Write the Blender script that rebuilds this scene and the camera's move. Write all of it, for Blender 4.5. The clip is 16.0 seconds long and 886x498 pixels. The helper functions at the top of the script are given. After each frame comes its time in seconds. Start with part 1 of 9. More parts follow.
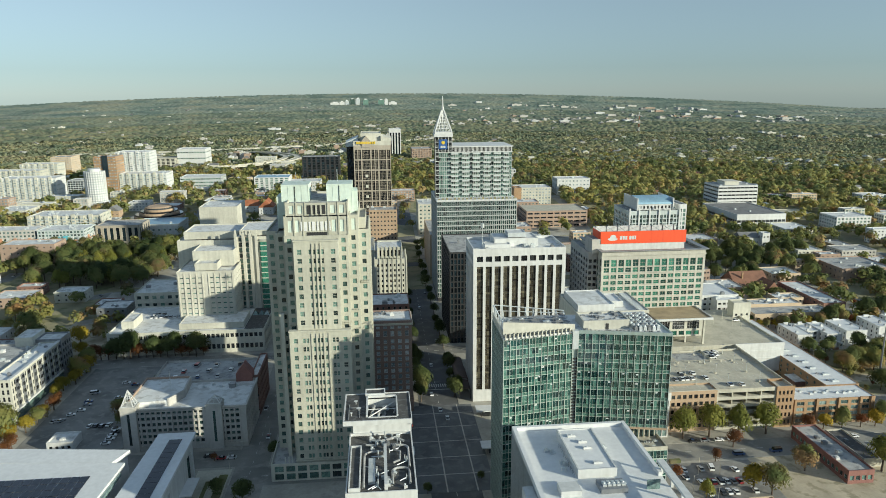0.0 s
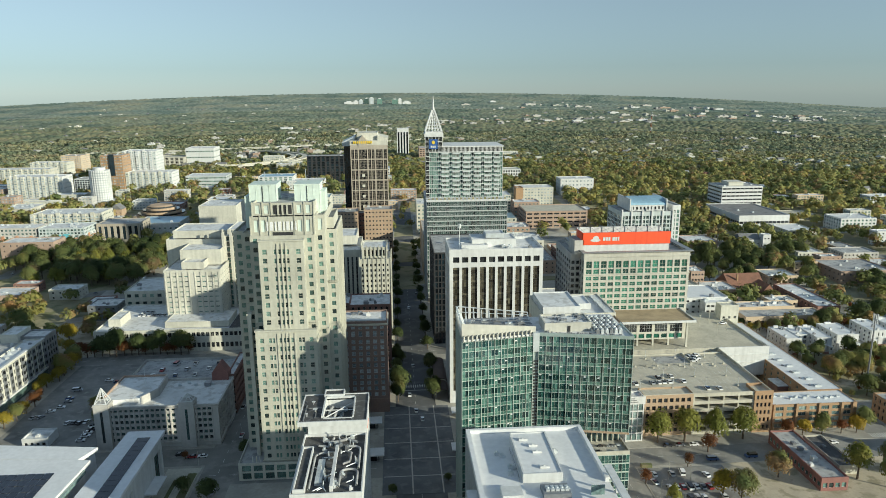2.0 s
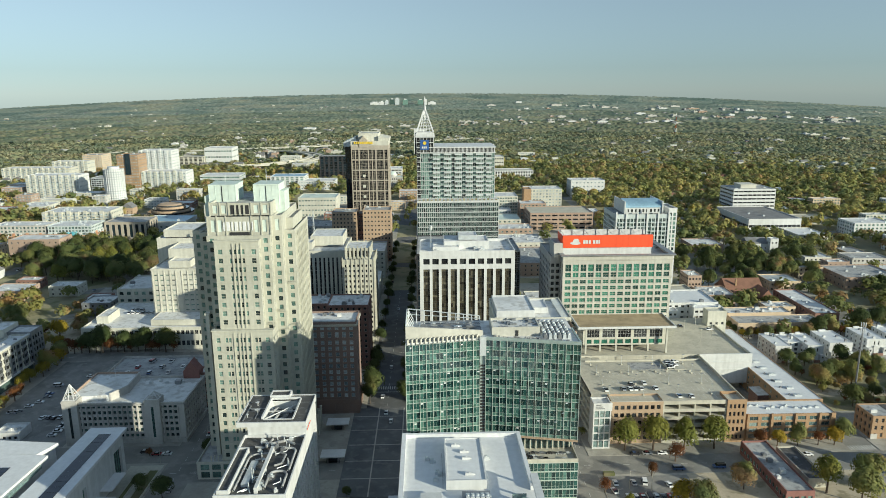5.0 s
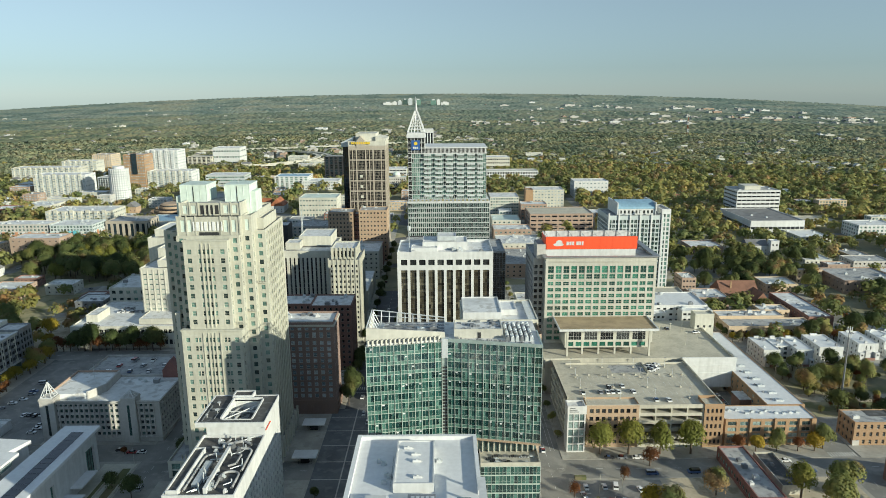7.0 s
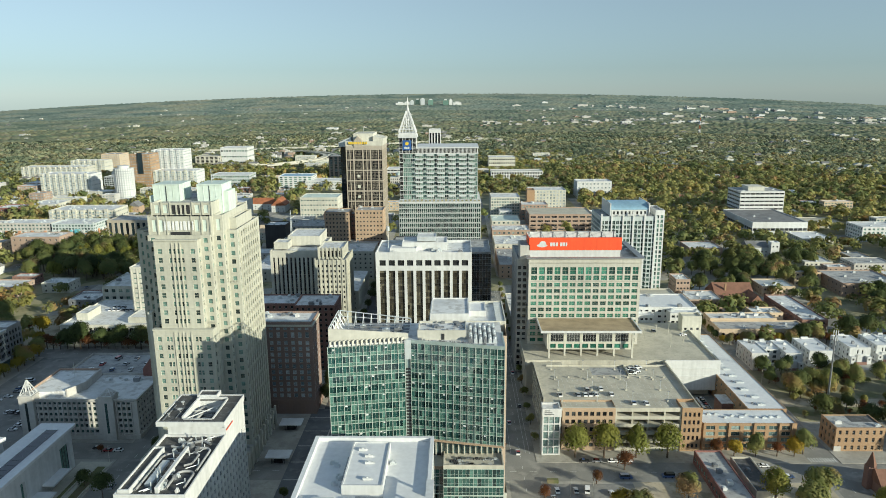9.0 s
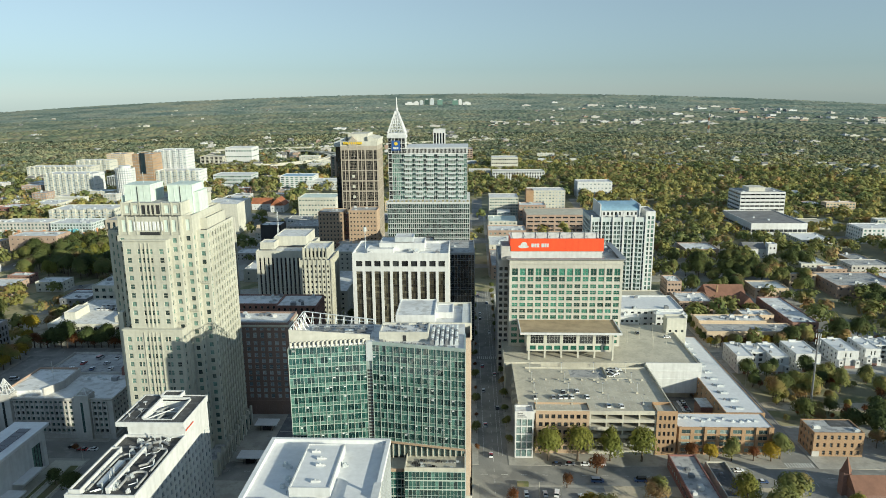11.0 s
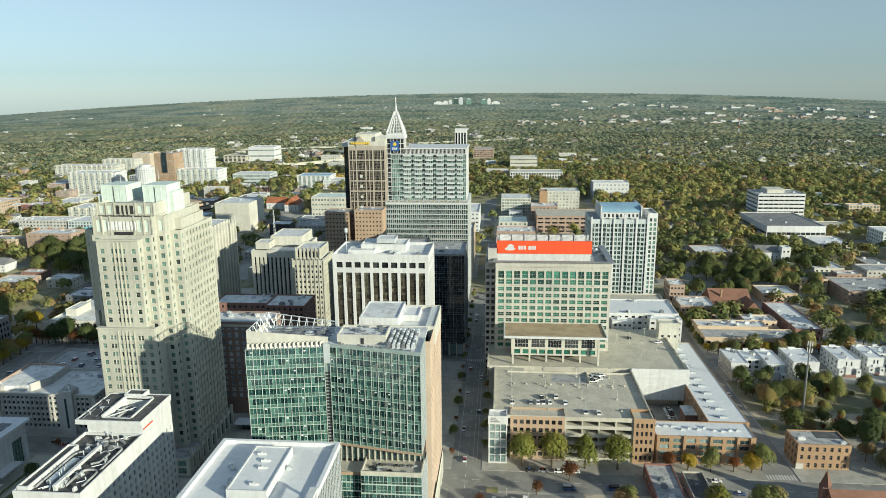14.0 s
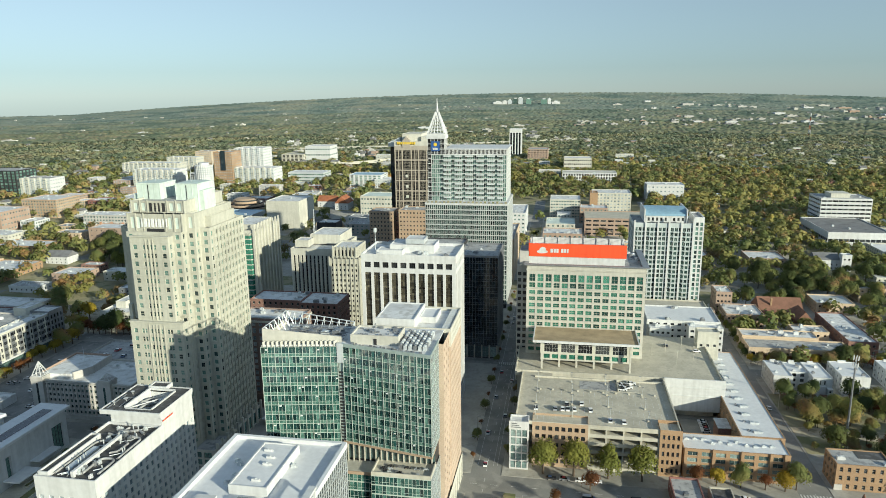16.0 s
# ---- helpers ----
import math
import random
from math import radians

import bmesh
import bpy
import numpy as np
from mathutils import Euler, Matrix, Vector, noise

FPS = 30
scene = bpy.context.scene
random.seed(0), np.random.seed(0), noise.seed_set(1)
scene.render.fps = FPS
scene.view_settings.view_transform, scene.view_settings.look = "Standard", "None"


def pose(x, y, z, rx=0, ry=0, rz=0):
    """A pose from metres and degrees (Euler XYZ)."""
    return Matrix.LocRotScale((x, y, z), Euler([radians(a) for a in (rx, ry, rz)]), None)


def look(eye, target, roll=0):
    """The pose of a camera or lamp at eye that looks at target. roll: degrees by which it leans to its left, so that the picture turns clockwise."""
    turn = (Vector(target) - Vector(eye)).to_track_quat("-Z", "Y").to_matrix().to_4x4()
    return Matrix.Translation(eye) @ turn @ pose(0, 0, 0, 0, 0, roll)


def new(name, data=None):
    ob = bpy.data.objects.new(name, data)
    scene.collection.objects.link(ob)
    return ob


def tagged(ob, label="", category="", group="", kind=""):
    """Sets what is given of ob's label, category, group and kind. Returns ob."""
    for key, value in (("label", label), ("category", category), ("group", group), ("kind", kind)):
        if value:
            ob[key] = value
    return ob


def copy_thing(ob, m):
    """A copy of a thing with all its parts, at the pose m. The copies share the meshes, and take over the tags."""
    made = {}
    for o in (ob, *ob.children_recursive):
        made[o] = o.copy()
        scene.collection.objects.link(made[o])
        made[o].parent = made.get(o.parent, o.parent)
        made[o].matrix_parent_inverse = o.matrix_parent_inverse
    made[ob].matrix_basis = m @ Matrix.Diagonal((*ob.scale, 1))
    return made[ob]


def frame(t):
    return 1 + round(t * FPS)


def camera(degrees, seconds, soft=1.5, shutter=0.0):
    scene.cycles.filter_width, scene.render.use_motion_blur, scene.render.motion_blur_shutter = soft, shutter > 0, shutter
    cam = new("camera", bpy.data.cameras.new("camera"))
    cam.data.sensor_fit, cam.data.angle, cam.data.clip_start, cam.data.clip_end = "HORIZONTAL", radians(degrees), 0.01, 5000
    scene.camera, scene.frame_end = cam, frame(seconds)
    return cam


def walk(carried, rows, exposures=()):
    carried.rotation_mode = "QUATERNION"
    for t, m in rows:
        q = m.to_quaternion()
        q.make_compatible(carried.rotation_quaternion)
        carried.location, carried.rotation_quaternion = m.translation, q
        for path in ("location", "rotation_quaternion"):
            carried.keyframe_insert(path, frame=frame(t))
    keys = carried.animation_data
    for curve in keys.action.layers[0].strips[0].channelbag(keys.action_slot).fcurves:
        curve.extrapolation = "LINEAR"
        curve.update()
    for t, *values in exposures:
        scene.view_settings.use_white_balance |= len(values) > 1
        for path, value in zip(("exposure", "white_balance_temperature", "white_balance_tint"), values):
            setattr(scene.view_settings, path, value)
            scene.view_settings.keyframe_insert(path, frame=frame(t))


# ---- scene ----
cam = camera(65.8, 16.0, soft=0.9)
METRES, EYE, TILT, LEAN, TURN = 153.0, 168.0, 0.0, 0.0, -5.4
ROWS = [
    (0.0, 0.0, 0.0, 0.0, -0.08, -12.94, 0.36),
    (0.5, 0.0353, 0.0023, 0.0005, 0.29, -12.95, 0.34),
    (1.0, 0.0703, 0.005, 0.0006, 0.64, -12.96, 0.35),
    (1.5, 0.1053, 0.0081, 0.0005, 0.99, -12.96, 0.35),
    (2.0, 0.1394, 0.0115, 0.0006, 1.34, -12.98, 0.36),
    (2.5, 0.1731, 0.0153, 0.0006, 1.71, -12.98, 0.35),
    (3.0, 0.2067, 0.0196, 0.0001, 2.14, -12.97, 0.37),
    (5.5, 0.3729, 0.0431, -0.001, 4.21, -12.91, 0.33),
    (6.0, 0.4052, 0.0478, -0.001, 4.53, -12.91, 0.33),
    (6.5, 0.4371, 0.0528, -0.0013, 4.87, -12.9, 0.34),
    (7.0, 0.4685, 0.0581, -0.0015, 5.2, -12.89, 0.36),
    (7.5, 0.4997, 0.0633, -0.0017, 5.56, -12.89, 0.36),
    (8.0, 0.5302, 0.0689, -0.002, 5.9, -12.88, 0.37),
    (8.5, 0.5604, 0.0744, -0.0024, 6.19, -12.88, 0.38),
    (9.0, 0.5901, 0.0802, -0.0027, 6.47, -12.88, 0.39),
    (9.5, 0.6195, 0.0861, -0.003, 6.71, -12.89, 0.4),
    (10.0, 0.6488, 0.0923, -0.0031, 6.94, -12.88, 0.42),
    (12.5, 0.7946, 0.1265, -0.0022, 8.58, -12.89, 0.48),
    (13.0, 0.8226, 0.1339, -0.0015, 9.01, -12.9, 0.51),
    (13.5, 0.8503, 0.1419, -0.001, 9.5, -12.9, 0.53),
    (14.0, 0.8775, 0.1502, -0.0003, 10.22, -12.9, 0.56),
    (14.5, 0.9042, 0.1591, 0.0004, 11.28, -12.9, 0.58),
    (15.0, 0.9299, 0.1686, 0.001, 12.55, -12.89, 0.6),
    (15.5, 0.9549, 0.1783, 0.0014, 14.13, -12.89, 0.62),
    (16.0, 0.9787, 0.188, 0.0017, 15.31, -12.88, 0.63),
]
walk(cam, [(t, pose(0, 0, EYE, TILT, LEAN, TURN) @ pose(METRES * x, METRES * y, METRES * z, 90 + pitch, roll, yaw)) for t, x, y, z, yaw, pitch, roll in ROWS], exposures=[(0.0, 0.91, 6450, 1), (16.0, 1.0, 6450, 1)])


# ---- light and sky ----
SUN_UP, SUN_EAST = 15.3, 124.0      # degrees above the horizon; clockwise from north
sky = bpy.data.worlds.new("sky")
scene.world = sky
sky.use_nodes = True
wn, wl = sky.node_tree.nodes, sky.node_tree.links
sky_tex = wn.new("ShaderNodeTexSky")
sky_tex.sky_type, sky_tex.sun_disc = "NISHITA", False
sky_tex.sun_elevation, sky_tex.sun_rotation = radians(SUN_UP), radians(SUN_EAST)
sky_tex.altitude, sky_tex.air_density, sky_tex.dust_density, sky_tex.ozone_density = 100, 1.0, 0.0, 6.0
haze = wn.new("ShaderNodeMix")          # thin even haze over the whole sky
haze.data_type, haze.blend_type = "RGBA", "ADD"
haze.inputs[0].default_value, haze.inputs[7].default_value = 1.0, (0.28, 0.44, 0.50, 1)
dull = wn.new("ShaderNodeHueSaturation")          # dusty air takes the blue out
way = wn.new("ShaderNodeTexCoord")
height = wn.new("ShaderNodeSeparateXYZ")
wl.new(way.outputs["Generated"], height.inputs[0])
clear = wn.new("ShaderNodeMapRange")
clear.interpolation_type = "SMOOTHSTEP"
for k, v in enumerate((0.10, 0.60, 0.46, 0.54)):          # dust lies low: full blue only well above the horizon
    clear.inputs[k + 1].default_value = v
wl.new(height.outputs["Z"], clear.inputs[0])
wl.new(clear.outputs[0], dull.inputs["Saturation"])
bright = wn.new("ShaderNodeMapRange")
bright.interpolation_type = "SMOOTHSTEP"
for k, v in enumerate((0.10, 0.60, 0.93, 1.48)):
    bright.inputs[k + 1].default_value = v
wl.new(height.outputs["Z"], bright.inputs[0])
wl.new(bright.outputs[0], dull.inputs["Value"])
wl.new(sky_tex.outputs[0], dull.inputs["Color"])
tint = wn.new("ShaderNodeMix")
tint.data_type, tint.blend_type = "RGBA", "MULTIPLY"
tint.inputs[0].default_value, tint.inputs[7].default_value = 1.0, (0.92, 1.0, 1.04, 1)
wl.new(dull.outputs[0], tint.inputs[6])
wl.new(tint.outputs[2], haze.inputs[6])
wl.new(haze.outputs[2], wn["Background"].inputs[0])
wn["Background"].inputs[1].default_value = 0.057
sun_data = bpy.data.lights.new("sun", "SUN")
sun_data.energy, sun_data.angle, sun_data.color = 3.35, radians(0.6), (1.0, 0.935, 0.79)
sun = new("sun", sun_data)
sx, sy = math.sin(radians(SUN_EAST)), math.cos(radians(SUN_EAST))
sun.matrix_world = look((0, 0, 400), (-sx * 100, -sy * 100, 400 - 100 * math.tan(radians(SUN_UP))))


# ---- materials ----
def nodes_of(name):
    m = bpy.data.materials.new(name)
    m.use_nodes = True
    return m, m.node_tree.nodes, m.node_tree.links, m.node_tree.nodes["Principled BSDF"]


def noise_node(n, l, scale, detail=3.0, stretch=None):
    pos = n.new("ShaderNodeNewGeometry")
    tex = n.new("ShaderNodeTexNoise")
    tex.inputs["Scale"].default_value, tex.inputs["Detail"].default_value = scale, detail
    if stretch:
        mp = n.new("ShaderNodeMapping")
        mp.inputs["Scale"].default_value = stretch
        l.new(pos.outputs["Position"], mp.inputs[0])
        l.new(mp.outputs[0], tex.inputs["Vector"])
    else:
        l.new(pos.outputs["Position"], tex.inputs["Vector"])
    return tex.outputs["Fac"]


def ramp_node(n, l, fac, stops, mode="LINEAR"):
    r = n.new("ShaderNodeValToRGB")
    r.color_ramp.interpolation = mode
    el = r.color_ramp.elements
    while len(el) < len(stops):
        el.new(0.5)
    for e, (p, c) in zip(el, stops):
        e.position, e.color = p, (*c, 1)
    l.new(fac, r.inputs[0])
    return r.outputs[0]


def mix_node(n, l, fac, a, b, how="MIX"):
    x = n.new("ShaderNodeMix")
    x.data_type, x.blend_type = "RGBA", how
    for sock, v in ((x.inputs[0], fac), (x.inputs[6], a), (x.inputs[7], b)):
        if isinstance(v, bpy.types.NodeSocket):
            l.new(v, sock)
        else:
            sock.default_value = v if isinstance(v, float) else (*v, 1)
    return x.outputs[2]


def random_node(n, l):
    """One number for each object and each island."""
    a, b, s = n.new("ShaderNodeObjectInfo"), n.new("ShaderNodeNewGeometry"), n.new("ShaderNodeMath")
    s.operation = "ADD"
    l.new(a.outputs["Random"], s.inputs[0])
    l.new(b.outputs["Random Per Island"], s.inputs[1])
    f = n.new("ShaderNodeMath")
    f.operation = "FRACT"
    l.new(s.outputs[0], f.inputs[0])
    return f.outputs[0]


def scaled(c, k):
    return tuple(min(v * k, 1.0) for v in c)


def mat(name, colour, rough=0.85, large=0.05, grain=1.2, stain=0.3, bump=0.15, streak=True, metal=0.0, patch=None):
    """A plain surface with stains, streaks and grain."""
    m, n, l, p = nodes_of(name)
    big = noise_node(n, l, large, 4)
    c = ramp_node(n, l, big, [(0.3, scaled(colour, 1 - stain)), (0.55, colour), (0.8, scaled(colour, 1 + stain * 0.35))])
    if patch:
        spots = ramp_node(n, l, noise_node(n, l, large * 3.1, 5), [(0.52, (0, 0, 0)), (0.62, (1, 1, 1))])
        c = mix_node(n, l, spots, c, patch)
    if streak:
        s = ramp_node(n, l, noise_node(n, l, 1.0, 2, (0.6, 0.6, 0.03)), [(0.3, (0.80, 0.80, 0.79)), (0.6, (1, 1, 1))])
        c = mix_node(n, l, 0.6, c, s, "MULTIPLY")
    g = noise_node(n, l, grain, 4)
    gr = ramp_node(n, l, g, [(0.25, (0.86, 0.86, 0.86)), (0.75, (1.06, 1.06, 1.06))])
    c = mix_node(n, l, 0.8, c, gr, "MULTIPLY")
    l.new(c, p.inputs["Base Color"])
    b = n.new("ShaderNodeBump")
    b.inputs["Strength"].default_value, b.inputs["Distance"].default_value = bump, 0.05
    l.new(g, b.inputs["Height"])
    l.new(b.outputs[0], p.inputs["Normal"])
    p.inputs["Roughness"].default_value, p.inputs["Metallic"].default_value = rough, metal
    return m


def brick_mat(name, colour, mortar=(0.45, 0.40, 0.35)):
    """Brickwork too far off to tell the bricks apart: courses as relief and tint."""
    m, n, l, p = nodes_of(name)
    big = noise_node(n, l, 0.08, 4)
    c = ramp_node(n, l, big, [(0.3, scaled(colour, 0.72)), (0.6, colour), (0.8, scaled(colour, 1.2))])
    course = noise_node(n, l, 1.0, 2, (2.2, 2.2, 9.0))
    c2 = ramp_node(n, l, course, [(0.3, scaled(colour, 0.7)), (0.62, scaled(colour, 1.1)), (0.75, mortar)])
    l.new(mix_node(n, l, 0.55, c, c2), p.inputs["Base Color"])
    p.inputs["Roughness"].default_value = 0.9
    b = n.new("ShaderNodeBump")
    b.inputs["Strength"].default_value, b.inputs["Distance"].default_value = 0.3, 0.05
    l.new(course, b.inputs["Height"])
    l.new(b.outputs[0], p.inputs["Normal"])
    return m


def glass_mat(name, shades, rough=0.05, ior=1.9, wobble=0.02):
    """Coated window glass; each pane shows its own blinds and rooms."""
    m, n, l, p = nodes_of(name)
    r = random_node(n, l)
    k = len(shades)
    c = ramp_node(n, l, r, [(i / k, s) for i, s in enumerate(shades)], "CONSTANT")
    inside = ramp_node(n, l, noise_node(n, l, 0.9, 2), [(0.35, (0.55, 0.55, 0.55)), (0.65, (1.15, 1.15, 1.15))])
    l.new(mix_node(n, l, 0.8, c, inside, "MULTIPLY"), p.inputs["Base Color"])
    p.inputs["Roughness"].default_value, p.inputs["IOR"].default_value = rough, ior
    b = n.new("ShaderNodeBump")
    b.inputs["Strength"].default_value, b.inputs["Distance"].default_value = wobble, 0.5
    l.new(noise_node(n, l, 0.35, 1), b.inputs["Height"])
    l.new(b.outputs[0], p.inputs["Normal"])
    return m


def leaf_mat(name, stops, scale=0.07, lo=0.72, hi=1.25, stand_scale=0.02):
    m, n, l, p = nodes_of(name)
    tree = noise_node(n, l, scale, 1.5)
    c = ramp_node(n, l, tree, stops)
    r = ramp_node(n, l, random_node(n, l), [(0.0, (lo, lo, lo * 0.98)), (1.0, (hi, hi * 0.97, hi * 0.9))])
    c = mix_node(n, l, 1.0, c, r, "MULTIPLY")
    stand = ramp_node(n, l, noise_node(n, l, stand_scale, 3.0), [(0.36, (0.60, 0.70, 0.70)), (0.47, (0.90, 0.94, 0.92)), (0.56, (1.06, 1.04, 1.0)), (0.66, (1.22, 1.12, 0.98))])
    c = mix_node(n, l, 1.0, c, stand, "MULTIPLY")          # stands of pine among the oaks
    l.new(c, p.inputs["Base Color"])
    p.inputs["Roughness"].default_value = 0.75
    p.inputs["Specular IOR Level"].default_value = 0.25
    t = n.new("ShaderNodeBsdfTranslucent")
    l.new(c, t.inputs[0])
    x = n.new("ShaderNodeMixShader")
    x.inputs[0].default_value = 0.42
    l.new(p.outputs[0], x.inputs[1])
    l.new(t.outputs[0], x.inputs[2])
    l.new(x.outputs[0], n["Material Output"].inputs[0])
    return m


def car_mat():
    m, n, l, p = nodes_of("car_paint")
    o = n.new("ShaderNodeObjectInfo")
    c = ramp_node(n, l, o.outputs["Random"], [(0, (0.75, 0.75, 0.74)), (0.44, (0.04, 0.04, 0.045)), (0.56, (0.32, 0.33, 0.35)),
                  (0.68, (0.8, 0.8, 0.8)), (0.8, (0.3, 0.03, 0.03)), (0.88, (0.05, 0.09, 0.2)), (0.94, (0.5, 0.5, 0.5))], "CONSTANT")
    l.new(c, p.inputs["Base Color"])
    p.inputs["Roughness"].default_value, p.inputs["Coat Weight"].default_value = 0.3, 0.6
    return m


LIMESTONE = mat("cream_limestone", (0.485, 0.475, 0.395), 0.85, 0.06, 0.7, 0.16)
CREAM = mat("cream_precast", (0.56, 0.545, 0.465), 0.85, 0.05, 0.6, 0.18)
PRECAST = mat("grey_cream_precast", (0.53, 0.515, 0.45), 0.85, 0.05, 0.6, 0.18)
STONE = mat("grey_stone", (0.50, 0.48, 0.44), 0.85, 0.07, 0.8, 0.22)
WHITE = mat("white_wall_panel", (0.61, 0.615, 0.60), 0.6, 0.06, 0.5, 0.08)
WHITE_ROOF = mat("white_roof_membrane", (0.68, 0.68, 0.66), 0.7, 0.09, 0.5, 0.2, 0.1, False, 0.0, (0.50, 0.49, 0.46))
CLEAN_ROOF = mat("clean_white_roof", (0.68, 0.685, 0.68), 0.6, 0.05, 0.5, 0.06, 0.05, False)
GREY_ROOF = mat("grey_gravel_roof", (0.40, 0.40, 0.385), 0.95, 0.12, 2.0, 0.3, 0.3, False, 0.0, (0.24, 0.24, 0.24))
DARK_ROOF = mat("dark_bitumen_roof", (0.075, 0.074, 0.072), 0.85, 0.15, 2.0, 0.35, 0.3, False, 0.0, (0.12, 0.12, 0.12))
BROWN_ROOF = mat("brown_ballast_roof", (0.40, 0.31, 0.19), 0.95, 0.15, 2.0, 0.3, 0.3, False)
CONCRETE = mat("concrete", (0.52, 0.495, 0.41), 0.9, 0.06, 0.9, 0.22)
DECK = mat("parking_deck_concrete", (0.50, 0.465, 0.37), 0.9, 0.10, 0.8, 0.2, 0.1, False, 0.0, (0.43, 0.40, 0.32))
ASPHALT = mat("asphalt", (0.245, 0.238, 0.215), 0.9, 0.05, 1.5, 0.3, 0.2, False, 0.0, (0.285, 0.275, 0.245))
# darker copy of the asphalt: the main street's shade put into its colour
SHADED_ASPHALT = mat("newer_dark_asphalt", (0.115, 0.118, 0.12), 0.9, 0.05, 1.5, 0.3, 0.2, False, 0.0, (0.145, 0.146, 0.146))
LOT = mat("parking_lot_asphalt", (0.225, 0.22, 0.205), 0.9, 0.08, 1.5, 0.35, 0.2, False, 0.0, (0.265, 0.258, 0.235))
PAVING = mat("pavement_slabs", (0.39, 0.37, 0.32), 0.9, 0.08, 0.8, 0.25, 0.2, False, 0.0, (0.32, 0.305, 0.265))
PAVERS = mat("dark_grey_pavers", (0.135, 0.142, 0.148), 0.85, 0.07, 1.2, 0.3, 0.2, False, 0.0, (0.17, 0.175, 0.178))
BROWN_AWNING = mat("dark_brown_awning", (0.11, 0.075, 0.06), 0.7, 0.2, 1.0, 0.2)
EARTH = mat("dry_grass_and_earth", (0.29, 0.265, 0.16), 0.95, 0.02, 0.4, 0.4, 0.3, False, 0.0, (0.16, 0.165, 0.075))
GRASS = mat("lawn_grass", (0.15, 0.16, 0.065), 0.95, 0.06, 1.0, 0.35, 0.3, False, 0.0, (0.17, 0.15, 0.08))
SAND = mat("bare_gravel_lot", (0.47, 0.405, 0.295), 0.95, 0.06, 0.8, 0.3, 0.3, False, 0.0, (0.29, 0.255, 0.17))
BRICK = brick_mat("red_brown_brick", (0.24, 0.135, 0.105))
HOTEL_BRICK = brick_mat("weathered_hotel_brick", (0.25, 0.175, 0.145))
FLANK_BRICK = brick_mat("pale_tan_brick", (0.50, 0.385, 0.29), (0.62, 0.57, 0.50))
DULL_BRICK = brick_mat("dull_brown_brick", (0.25, 0.17, 0.135))
TAN_BRICK = brick_mat("tan_brick", (0.43, 0.31, 0.21))
ORANGE_BRICK = brick_mat("orange_brick", (0.365, 0.235, 0.135))
PALE_BRICK = brick_mat("pale_buff_brick", (0.55, 0.43, 0.30))
PINK_BRICK = brick_mat("pinkish_brick", (0.38, 0.275, 0.21))
FLATS = mat("pale_grey_green_panel", (0.50, 0.55, 0.54), 0.6, 0.06, 0.5, 0.1)
COPPER = mat("pale_green_copper", (0.61, 0.695, 0.62), 0.6, 0.1, 0.6, 0.12)
METAL = mat("pale_metal", (0.62, 0.65, 0.65), 0.4, 0.1, 0.8, 0.12, 0.05, True, 0.3)
GREEN_METAL = mat("pale_green_metal", (0.42, 0.50, 0.47), 0.4, 0.1, 0.8, 0.12, 0.05, True, 0.3)
ALU = mat("pale_grey_aluminium", (0.47, 0.49, 0.475), 0.5, 0.1, 0.8, 0.1, 0.02, False)
MULLION = mat("pale_green_grey_mullion_paint", (0.45, 0.51, 0.455), 0.5, 0.1, 0.8, 0.1, 0.02, False)
GREY_METAL = mat("grey_metal", (0.30, 0.31, 0.32), 0.45, 0.1, 0.8, 0.2, 0.05, True, 0.5)
DARK_METAL = mat("dark_metal", (0.05, 0.05, 0.052), 0.5, 0.1, 0.8, 0.2, 0.05, True, 0.3)
GRANITE = mat("rose_brown_granite", (0.42, 0.37, 0.30), 0.5, 0.1, 0.8, 0.15)
RED_SIGN = mat("orange_red_sign", (0.86, 0.09, 0.025), 0.5, 0.05, 0.5, 0.05, 0.02)
RED_ROOF = mat("rust_tile_roof", (0.36, 0.13, 0.06), 0.85, 0.15, 1.5, 0.3)
BROWN_TILE = mat("brown_tile_roof", (0.23, 0.115, 0.075), 0.85, 0.15, 1.5, 0.3)
SHINGLE = mat("grey_shingle_roof", (0.20, 0.20, 0.20), 0.9, 0.15, 1.5, 0.3)
RED_WALL = mat("faded_red_wall", (0.26, 0.12, 0.10), 0.8, 0.1, 1.0, 0.2)
TEAL_WALL = mat("turquoise_panel", (0.16, 0.50, 0.58), 0.6, 0.1, 1.0, 0.1)
ORANGE_WALL = mat("terracotta_panel", (0.58, 0.30, 0.17), 0.7, 0.1, 1.0, 0.15)
BLUE_ROOF = mat("blue_metal_roof", (0.30, 0.47, 0.58), 0.4, 0.1, 0.6, 0.12, 0.05, True, 0.3)
SOLAR = glass_mat("solar_cells", [(0.012, 0.014, 0.022), (0.018, 0.02, 0.03)], 0.12, 1.5)
YELLOW = mat("yellow_letters", (0.75, 0.52, 0.05), 0.5, 0.3, 1, 0.05)
BLUE_SIGN = mat("blue_sign", (0.03, 0.10, 0.30), 0.5, 0.3, 1, 0.05)
PAINT = mat("white_road_paint", (0.62, 0.62, 0.58), 0.8, 0.5, 2, 0.3, 0.05, False)
TRUNK = mat("bark", (0.12, 0.09, 0.065), 0.95, 0.5, 3, 0.3, 0.4)
RUBBER = mat("black_rubber", (0.02, 0.02, 0.02), 0.9, 1.0, 3, 0.2, 0.05, False)
CAR_PAINT = car_mat()
CAR_GLASS = glass_mat("car_glass", [(0.015, 0.018, 0.02)], 0.05, 1.6)
